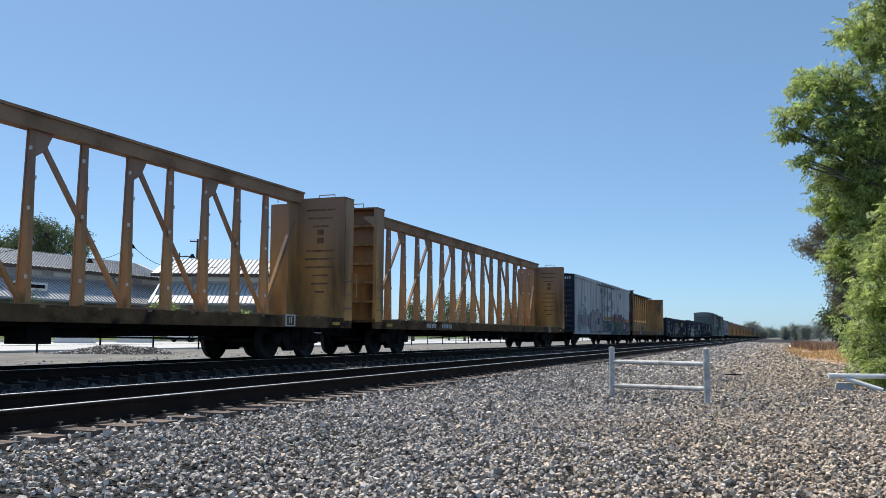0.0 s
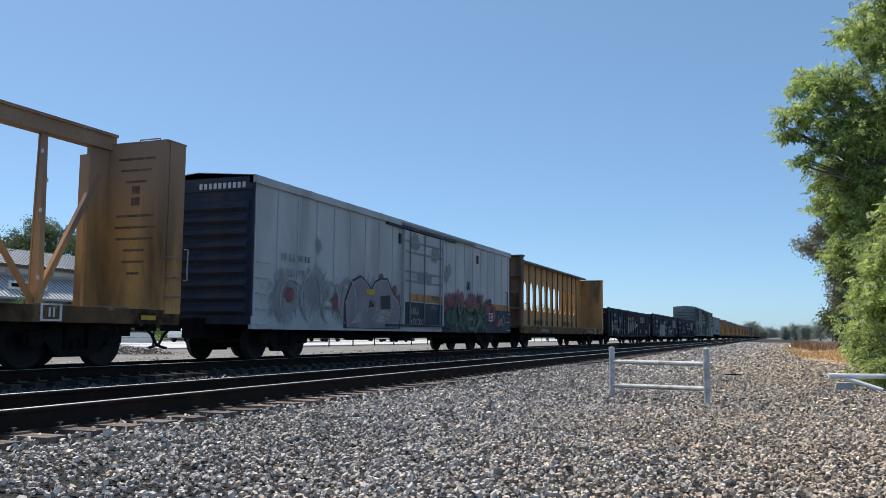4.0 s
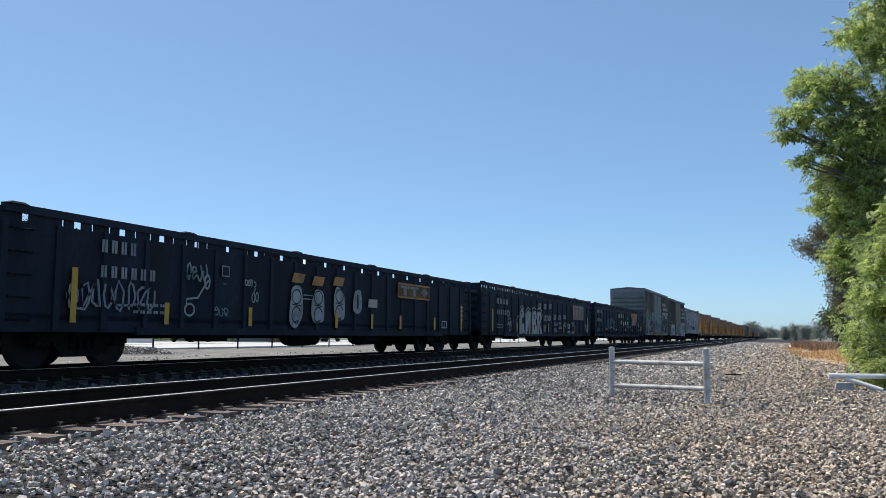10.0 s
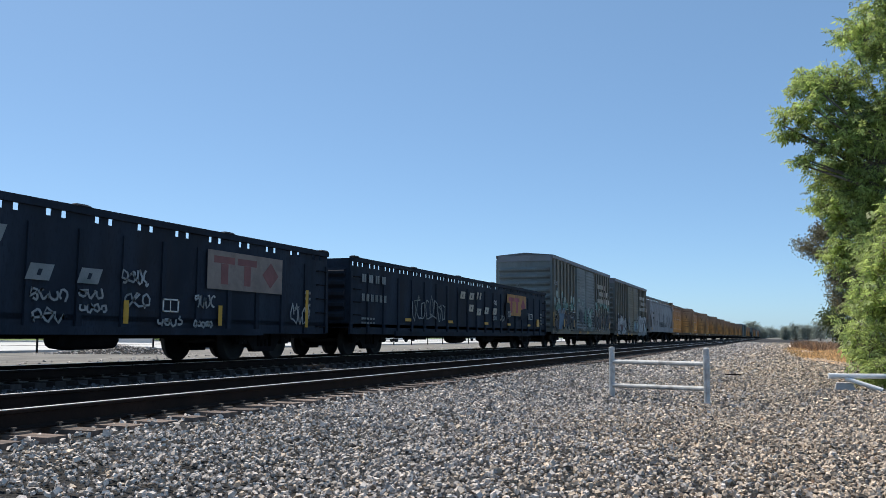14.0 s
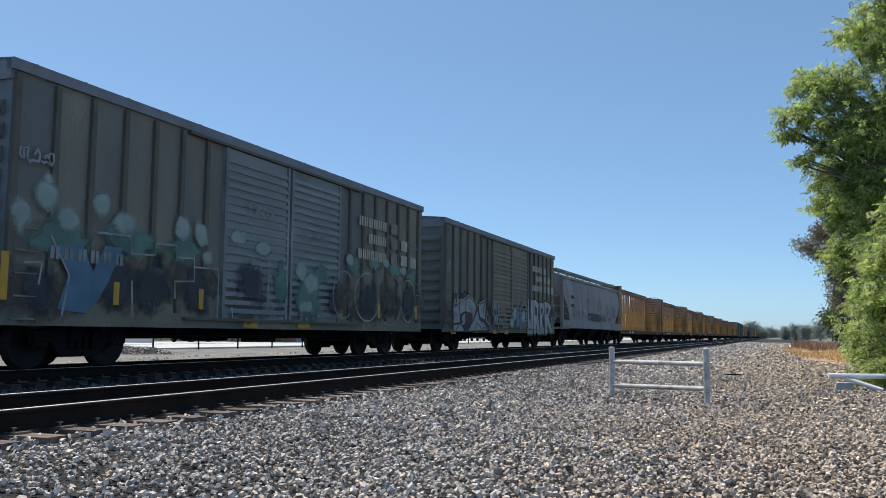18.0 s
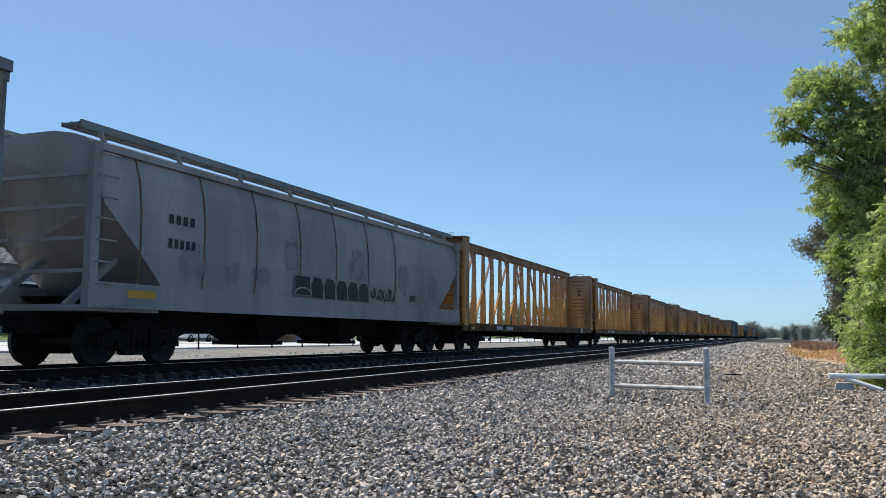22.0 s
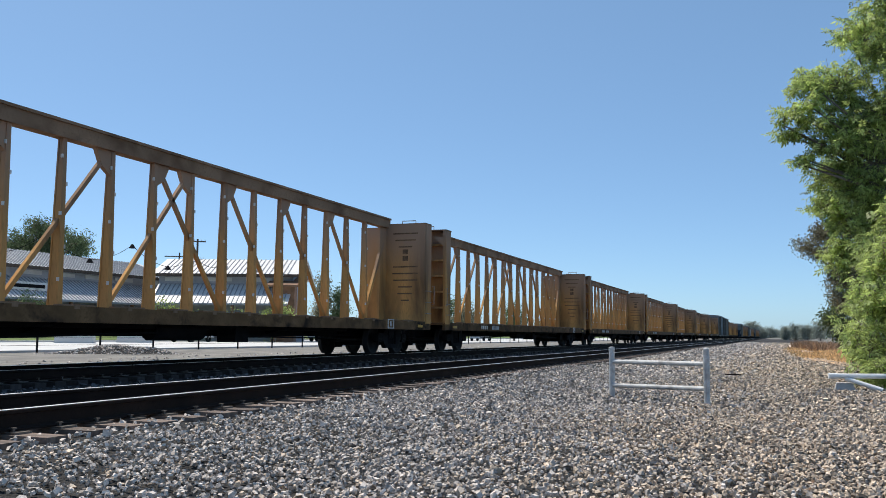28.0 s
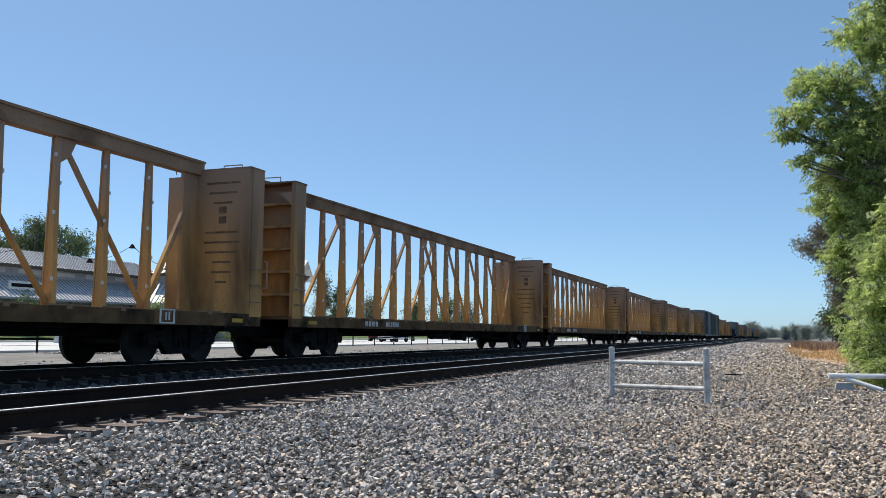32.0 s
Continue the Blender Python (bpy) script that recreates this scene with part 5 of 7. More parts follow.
    return car


# -- box cars --
def end_wall(car, s, half, hw, z0, z1, material, n, name="end_wall"):
    """A corrugated end with heavy horizontal ribs."""
    e = part(name, Mesh().box(-hw, hw, min(s * (half - 0.12), s * (half - 0.04)), max(s * (half - 0.12), s * (half - 0.04)), z0, z1), material, car)
    gap = (z1 - z0 - 0.45) / n

    def rib():
        return Mesh().prism([(0.0, -0.13), (0.10, -0.04), (0.10, 0.04), (0.0, 0.13)], -hw + 0.12, hw - 0.12)
    for k in range(n):
        part("end_rib", shared("end_rib/%s%d" % (car.name, s > 0), rib, material), material, e, m=pose(0, s * (half - 0.04), z0 + 0.35 + gap * k, 0, 0, 0 if s > 0 else 180))


def boxcar(label, half, z_eave, doors, rib_step, material, hw=1.5, sill=0.72, smooth_ribs=False, roof="roofgrey", door_corr=True, y_truck=None, ends_mat=None, door_mat=None, post_mat=None):
    car = thing("boxcar", label, "rail car", "cars of the freight train")
    part("body", Mesh().box(-hw, hw, -half + 0.1, half - 0.1, sill + 0.25, z_eave - 0.02), material, car)
    for s in (-1, 1):
        part("side_sill", Mesh().box(min(s * (hw - 0.06), s * (hw + 0.02)), max(s * (hw - 0.06), s * (hw + 0.02)), -half + 0.05, half - 0.05, sill, sill + 0.3), material, car)
        part("eave", Mesh().box(min(s * (hw - 0.1), s * (hw + 0.06)), max(s * (hw - 0.1), s * (hw + 0.06)), -half, half, z_eave - 0.16, z_eave), roof if not smooth_ribs else material, car)
    rf = Mesh().prism_y([(-hw - 0.06, z_eave), (hw + 0.06, z_eave), (hw + 0.06, z_eave + 0.03), (0, z_eave + 0.17), (-hw - 0.06, z_eave + 0.03)], -half, half)
    r = part("roof", rf, roof, car, "grey peaked steel roof")
    for k in range(int(2 * half / 1.05)):
        part("roof_rib", shared("roof_rib/%s" % car.name, lambda: Mesh().prism_y([(-hw, 0.03), (0, 0.15), (hw, 0.03), (hw, 0.06), (0, 0.19), (-hw, 0.06)], -0.03, 0.03), roof), roof, r, m=pose(0, -half + 0.5 + 1.05 * k, z_eave))
    y = -half + 0.12
    rib_w = 0.022 if smooth_ribs else 0.07
    while y < half - 0.1:
        if not any(a - 0.05 < y < b + 0.05 for a, b in doors):
            for s in (-1, 1):
                part("side_post", shared("side_post/%s" % car.name, lambda: Mesh().taper((0, rib_w, -0.07, 0.07) if not smooth_ribs else (0, rib_w, -0.02, 0.02), (0, rib_w, -0.05, 0.05) if not smooth_ribs else (0, rib_w, -0.02, 0.02), sill + 0.3, z_eave - 0.2), post_mat or material), material, car, m=pose(s * hw, y, 0, 0, 0, 0 if s > 0 else 180))
        y += rib_step
    dm = door_mat or material
    for a, b in doors:
        for s in (-1, 1):
            d = part("door", Mesh().box(min(s * hw, s * (hw + 0.06)), max(s * hw, s * (hw + 0.06)), a, b, sill + 0.22, z_eave - 0.26), dm, car, "corrugated sliding door" if door_corr else "plug door")
            if door_corr:
                nz = int((z_eave - sill - 0.7) / 0.19)
                for k in range(nz):
                    part("corrugation", shared("corrugation/%s%.1f" % (car.name, b - a), lambda: Mesh().prism([(0.08 - (b - a) / 2 + 0, 0), (0.12 - (b - a) / 2, 0.06)][:0] + [(-(b - a) / 2 + 0.08, -0.05), ((b - a) / 2 - 0.08, -0.05), ((b - a) / 2 - 0.1, 0.05), (-(b - a) / 2 + 0.1, 0.05)], 0, 0.035), dm), dm, d, m=pose(s * (hw + 0.06), (a + b) / 2, sill + 0.4 + 0.19 * k, 0, 0, 0 if s > 0 else 180))
            part("door_edge", Mesh().box(min(s * (hw + 0.06), s * (hw + 0.1)), max(s * (hw + 0.06), s * (hw + 0.1)), a, a + 0.09, sill + 0.22, z_eave - 0.26), dm, d)
            part("door_edge", Mesh().box(min(s * (hw + 0.06), s * (hw + 0.1)), max(s * (hw + 0.06), s * (hw + 0.1)), b - 0.09, b, sill + 0.22, z_eave - 0.26), dm, d)
    if doors:
        for s in (-1, 1):
            for z in (sill + 0.16, z_eave - 0.24):
                part("door_track", Mesh().box(min(s * hw, s * (hw + 0.11)), max(s * hw, s * (hw + 0.11)), doors[0][0] - 1.2, doors[-1][1] + 1.2, z, z + 0.06), "navy" if roof == "reefer" else post_mat or material, car)
    for s in (-1, 1):
        end_wall(car, s, half, hw, sill + 0.1, z_eave - 0.3, ends_mat or material, 9)
        part("end_header", Mesh().prism_y([(-hw, z_eave - 0.32), (hw, z_eave - 0.32), (hw, z_eave + 0.02), (0, z_eave + 0.15), (-hw, z_eave + 0.02)], min(s * (half - 0.1), s * half), max(s * (half - 0.1), s * half)), roof if roof != "reefer" else "navy", car, "end header plate")
        ladder(car, hw, s * (half - 0.42), sill + 0.1, sill + 1.6, 5, material)
    under = Mesh().box(-0.3, 0.3, -half, half, 0.5, sill + 0.26)
    for k in range(-3, 4):
        under.box(-1.4, 1.4, k * half / 4.2 - 0.07, k * half / 4.2 + 0.07, sill - 0.08, sill + 0.26)
    under.box(0.6, 1.05, -0.6, 0.2, 0.42, 0.74).tube([(-0.8, -0.9, 0.62), (-0.8, 0.7, 0.62)], 0.2, 10)
    under.tube([(1.2, -half + 3.4, 0.56), (1.2, half - 3.4, 0.56)], 0.02, 5)
    part("underframe", under, "black", car)
    ends(car, half, y_truck or half - 2.2)
    return car


def grid_mark(car, x, material, first):
    """A cluster of square blocks, as a plain emblem; the first column is more faded."""
    for y, z, m in ((5.66, 4.16, first), (5.67, 3.69, first), (5.67, 3.21, first), (6.42, 3.69, material), (6.41, 3.20, material), (7.13, 3.19, material)):
        part("emblem_block", Mesh().box(x, x + 0.006, y, y + 0.46, z - 0.34, z), m, car, "pale square of a plain emblem")


def golden_box(label, half, z_eave, doors, kind):
    # the side posts' darker olive stands for shade on their faces
    car = boxcar(label, half, z_eave, doors, 0.80, "olive", y_truck=half - 2.15, door_mat="bluegrey" if kind == 1 else "olive", ends_mat="green", post_mat="olivedark")
    BUILD["a"], BUILD["b"] = 1.0, 0.0
    X, D = 1.5 + 0.075, 1.5 + 0.10
    # three short lines of block lettering, as plain bars
    for z, y, w, n in ((3.85, 3.54, 1.86, 6), (3.37, 4.15, 1.24, 4), (2.86, 3.5, 1.9, 7)):
        bars(car, "lettering", "cream", X, y, z, w, 0.29, n, 0.24, "cream block lettering, faded")
    grid_mark(car, X, "cream", "silver" if kind == 2 else "panelpale")
    cloud(car, [(-7.6 + 1.9 * k, 1.3 + 0.2 * (k % 3), 2.6, 1.5) for k in range(9)], "rustmist", X - 0.003, "brown road grime", "stain")
    if kind == 1:
        bars(car, "lettering", "pale", X + 0.014, -7.4, 1.86, 1.75, 0.22, 6, label="pale unreadable car number")
        for y in (-8.33, -5.95, -3.55, 2.45, 4.8, 7.55):
            part("reflector", Mesh().box(X + 0.012, X + 0.017, y, y + 0.14, 1.12, 1.55 if y > -8 else 1.9), "amber", car, "yellow reflective strip")
        for y in (-1.9, 0.4):
            part("reflector", Mesh().box(X - 0.04, X - 0.03, y, y + 0.55, 0.75, 0.88), "amber", car, "yellow reflective strip")
        # puffs along the top of the first piece, teal below
        cloud(car, [(-7.2, 2.2, 2.2, 1.1), (-5.6, 2.35, 2.0, 0.9), (-4.0, 2.35, 1.8, 0.9)], "tealmist", X, "teal spray-paint cloud")
        cloud(car, [(-8.0, 2.55, 0.7, 0.9), (-7.55, 2.95, 0.8, 0.9), (-7.0, 2.6, 0.8, 0.6), (-6.35, 2.95, 0.7, 0.8), (-5.7, 2.7, 0.8, 0.6), (-4.15, 2.8, 0.7, 0.8), (-3.5, 2.7, 0.8, 0.9), (-3.3, 2.25, 0.7, 0.6)], "palemist", X + 0.004, "pale spray-paint puff")
        step = [(-6.4, 2.42), (-5.58, 2.45), (-5.55, 2.12), (-4.9, 2.14), (-4.87, 2.38), (-4.29, 2.4), (-4.28, 2.16), (-3.74, 2.18), (-3.72, 1.7), (-4.31, 1.66), (-4.29, 1.3)]
        cloud(car, [(-7.6, 1.35, 1.0, 1.3), (-5.9, 1.6, 1.2, 1.7), (-4.9, 1.5, 1.4, 1.5), (-3.6, 1.45, 1.5, 1.4)], "darkmist", X + 0.007, "dark shading of blocky graffiti letters")
        spray(car, [[(-7.2, 1.0), (-7.0, 1.6), (-7.25, 2.1), (-6.7, 2.15), (-6.45, 1.7), (-6.2, 2.2), (-5.75, 2.2), (-6.1, 1.5), (-6.3, 1.2), (-6.6, 0.95)]], "blue", X + 0.010, "blue graffiti letter")
        strokes(car, [step, [(-3.72, 2.0), (-2.92, 2.02), (-2.92, 0.92)], [(-7.4, 2.25), (-6.98, 1.6), (-7.1, 0.9)], [(-5.5, 1.6), (-5.45, 0.9)], [(-7.9, 1.75), (-7.55, 1.78), (-7.6, 1.4)]], 0.04, "silver", X + 0.013, "pale graffiti outline")
        # the doors: pale streaks, a dark block and a green patch
        cloud(car, [(-2.3, 2.8, 1.0, 0.5), (-1.4, 2.65, 0.9, 0.5)], "palemist", D + 0.036, "pale spray-paint puff on the door")
        cloud(car, [(-1.75, 1.8, 1.8, 1.5), (2.0, 1.5, 1.0, 1.2)], "darkmist", D + 0.036, "dark spray paint over the door")
        cloud(car, [(-0.55, 1.8, 0.8, 1.6), (0.75, 1.55, 1.9, 1.6), (1.3, 2.2, 1.4, 0.8)], "tealmist", D + 0.037, "green spray paint over the door")
        cloud(car, [(0.3, 2.2, 0.9, 0.7), (0.9, 1.95, 1.1, 0.8), (0.6, 1.3, 0.9, 0.5)], "palemist", D + 0.041, "pale spray-paint puff on the door")
        strokes(car, [[(-2.5, 2.45), (-1.75, 2.42), (-1.65, 2.1), (-1.5, 2.4), (-1.1, 2.38), (-1.12, 1.2)], [(-2.5, 1.2), (-2.45, 0.95)]], 0.04, "silver", D + 0.042, "pale graffiti outline")
        # round letters past the doors
        cloud(car, [(3.2, 2.6, 1.6, 0.8), (4.6, 2.75, 1.6, 0.7), (6.0, 2.7, 1.7, 0.8), (7.2, 2.55, 1.2, 0.7)], "tealmist", X, "teal spray-paint cloud")
        cloud(car, [(3.0, 2.75, 0.7, 0.5), (5.3, 2.85, 0.8, 0.5), (6.6, 2.7, 0.8, 0.5)], "palemist", X + 0.004, "pale spray-paint puff")
        for k, (y, w, h) in enumerate(((2.55, 1.2, 1.35), (4.1, 1.55, 1.45), (5.6, 1.75, 1.65), (7.0, 1.1, 1.4))):
            e = (D + 0.045 if y < 2.6 else X + 0.008) + 0.001 * (k % 2)
            cloud(car, [(y, 1.7, w * 1.15, h * 1.15)], "darkmist" if k % 2 else "rustmist", e, "dark shading of a round graffiti letter")
            strokes(car, [ring(y, 1.72, w, h, 0.4 + k, 5.4 + k)], 0.05, "silver" if k % 2 else "pale", e + 0.003, "pale graffiti outline")
            strokes(car, [ring(y + 0.1, 1.5, w * 0.35, h * 0.4, 0.6, 4.5)], 0.035, "ink", e + 0.003, "dark graffiti centre")
        spray(car, [blob(4.65, 1.65, 0.14, 0.2, 384)], "ink", X + 0.013, "dark paint spot")
        strokes(car, scrawl(-2.1, 3.28, 1.35, 0.4, 5, 6), 0.035, "silver", D + 0.037, "white scrawled tag")
        strokes(car, scrawl(0.26, 2.98, 1.5, 0.32, 8, 7), 0.03, "pale", D + 0.037, "white scrawled tag")
        strokes(car, scrawl(6.9, 3.45, 0.9, 0.3, 6, 4), 0.025, "pale", X + 0.003, "white scrawled tag")
        strokes(car, scrawl(-8.1, 3.4, 0.7, 0.3, 7, 5), 0.04, "silver", X + 0.003, "white scrawled tag")
        end_strokes(car, scrawl(-0.6, 2.55, 1.6, 0.35, 17, 8), 0.035, "silver", -half - 0.07, "white scrawled tag on the end")
        end_strokes(car, scrawl(-1.3, 3.3, 1.1, 0.22, 18, 6), 0.03, "pale", -half - 0.07, "white scrawled tag on the end")
    else:
        cloud(car, [(-7.05, 2.1, 0.75, 0.8), (-5.95, 2.15, 1.7, 0.6)], "darkmist", X, "dark painted-out patch behind the number")
        bars(car, "lettering", "silver", X + 0.012, -7.19, 2.22, 0.36, 0.19, 2, label="pale unreadable reporting mark")
        bars(car, "lettering", "silver", X + 0.012, -7.2, 1.79, 1.84, 0.2, 6, label="pale unreadable car number")
        for y, w, z in ((-7.95, 0.5, 1.14), (-7.35, 0.51, 0.65), (-4.8, 0.57, 0.7), (-2.42, 0.5, 0.68), (-0.87, 0.54, 0.66)):
            part("reflector", Mesh().box(X - 0.045, X - 0.035, y, y + w, z, z + 0.17), "amber", car, "yellow reflective strip")
        # the silver piece with its dark outline
        crest = [(-7.3, 1.4), (-7.1, 1.78), (-6.62, 1.92), (-5.9, 2.06), (-5.58, 2.2), (-5.26, 2.1), (-4.56, 1.84), (-4.4, 1.8), (-4.2, 1.95), (-3.72, 2.06), (-3.6, 1.98), (-3.44, 1.22), (-2.95, 1.0)]
        spray(car, [[(-7.3, 0.72)] + crest + [(-3.05, 0.72)]], "ink", X + 0.001, "black graffiti outline")
        spray(car, [[(-7.2, 1.05), (-7.15, 1.64), (-6.62, 1.84), (-6.55, 1.1)], [(-6.5, 1.42), (-6.56, 1.85), (-5.95, 1.98), (-5.92, 1.56)], [(-5.85, 1.56), (-5.84, 2.0), (-5.56, 2.12), (-5.25, 2.03), (-4.68, 1.76), (-5.08, 1.2)],
                    [(-4.38, 1.62), (-4.33, 1.82), (-3.73, 1.98), (-3.58, 1.25), (-4.2, 1.36)], [(-7.2, 0.76), (-7.15, 0.98), (-6.4, 1.02), (-6.1, 0.78)], [(-6.35, 1.3), (-5.98, 1.48), (-5.95, 1.08), (-6.25, 0.98)], [(-5.6, 0.78), (-5.1, 1.12), (-4.55, 1.6), (-4.3, 1.2), (-3.65, 1.1), (-3.3, 0.82)]], "silver", X + 0.004, "silver angular graffiti letter")
        strokes(car, [crest], 0.05, "silver", X + 0.004, "pale graffiti outline")
        strokes(car, [[(-6.9, 0.8), (-6.5, 1.1), (-6.2, 1.15)], [(-5.5, 1.75), (-5.2, 1.5), (-5.1, 1.25)], [(-4.9, 0.8), (-4.7, 1.1), (-4.3, 1.0), (-4.0, 0.8)], [(-3.9, 1.4), (-3.8, 1.8)], [(-4.2, 1.05), (-3.9, 1.2), (-3.6, 1.05)]], 0.045, "ink", X + 0.008, "black graffiti detail line")
        spray(car, [[(-5.92, 1.12), (-5.9, 1.53), (-5.15, 1.5), (-5.18, 1.12)]], "rosydark", X + 0.010, "dark maroon patch")
        # skull shape on the door
        spray(car, [ring(-2.35, 1.68, 0.8, 0.75)[:-1], [(-2.6, 1.1), (-2.62, 1.4), (-2.1, 1.4), (-2.12, 1.1)]], "pale", D + 0.036, "pale graffiti figure on the door")
        strokes(car, [ring(-2.38, 1.65, 1.05, 0.95, -0.4, 3.6), ring(-1.7, 1.0, 0.7, 0.5)], 0.05, "silver", D + 0.038, "pale graffiti outline")
        spray(car, [blob(-2.5, 1.6, 0.2, 0.22, 445), blob(-2.18, 1.6, 0.2, 0.22, 446)], "ink", D + 0.041, "black graffiti eye shape")
        # blue and pale patch, then four tall letters
        cloud(car, [(0.4, 1.6, 1.2, 0.9), (1.7, 1.5, 1.2, 1.3), (-0.1, 1.2, 1.0, 0.8)], "palemist", D + 0.036, "pale spray paint on the door")
        cloud(car, [(0.9, 1.3, 0.8, 1.2)], "tealmist", D + 0.040, "teal spray paint on the door")
        spray(car, [[(0.6, 1.0), (0.55, 1.7), (1.05, 1.75), (1.1, 1.05)]], "blue", D + 0.042, "blue graffiti patch")
        strokes(car, [[(1.3, 0.8), (1.25, 1.9), (1.9, 2.2), (2.3, 1.9), (2.2, 1.3), (1.5, 1.25)], [(1.6, 2.2), (1.7, 2.5), (2.0, 2.45)]], 0.12, "pale", D + 0.042, "pale graffiti outline")
        tall = ([(2.62, 0.68), (2.56, 2.36), (2.92, 2.42), (2.98, 1.4), (3.15, 1.25), (3.24, 2.42), (3.58, 2.36), (3.7, 0.9), (3.5, 0.68)],
                [(3.8, 0.68), (3.64, 2.36), (4.1, 2.42), (4.66, 2.2), (4.56, 1.62), (4.85, 0.68), (4.45, 0.68), (4.2, 1.2), (4.15, 0.68)],
                [(4.95, 0.68), (4.8, 2.28), (5.6, 2.3), (5.7, 1.92), (5.26, 1.48), (5.7, 0.68), (5.4, 0.68), (5.2, 1.1), (5.2, 0.68)],
                [(5.85, 0.68), (5.78, 2.4), (6.9, 2.32), (7.1, 2.1), (6.57, 1.62), (7.4, 0.82), (7.0, 0.68), (6.4, 1.25), (6.3, 0.68)])
        spray(car, [scale_poly(q, 1.13) for q in tall], "ink", X, "black graffiti outline")
        spray(car, list(tall), "silver", X + 0.004, "silver tall graffiti letter")
        spray(car, [[(3.98, 1.65), (3.96, 2.1), (4.35, 2.0), (4.3, 1.6)], [(5.1, 1.7), (5.1, 2.05), (5.45, 2.0), (5.3, 1.7)], [(6.15, 1.75), (6.15, 2.1), (6.7, 2.05), (6.4, 1.75)]], "ink", X + 0.007, "black graffiti counter")
        strokes(car, [[(2.5, 0.95), (4.5, 0.9), (6.0, 0.98)], [(7.3, 0.8), (7.45, 1.7)], [(5.9, 1.35), (6.1, 1.2), (5.95, 1.05), (6.15, 0.95)], [(7.0, 1.9), (7.2, 1.4)]], 0.04, "pale", X + 0.009, "pale graffiti detail line")
        cloud(car, [(7.2, 1.35, 0.7, 0.9)], "tealmist", X + 0.010, "teal spray-paint cloud")
        strokes(car, scrawl(-7.9, 2.95, 0.45, 0.5, 9, 2), 0.035, "silver", X + 0.003, "white scrawled tag")
        strokes(car, scrawl(-4.95, 2.0, 0.3, 0.28, 12, 2), 0.025, "pale", X + 0.003, "white scrawled tag")
        strokes(car, scrawl(-1.3, 2.9, 0.25, 0.3, 19, 1), 0.03, "pale", D + 0.037, "white scrawled tag")
        strokes(car, scrawl(-3.4, 1.35, 0.3, 0.35, 20, 2), 0.03, "silver", X + 0.004, "white scrawled tag")
    return car


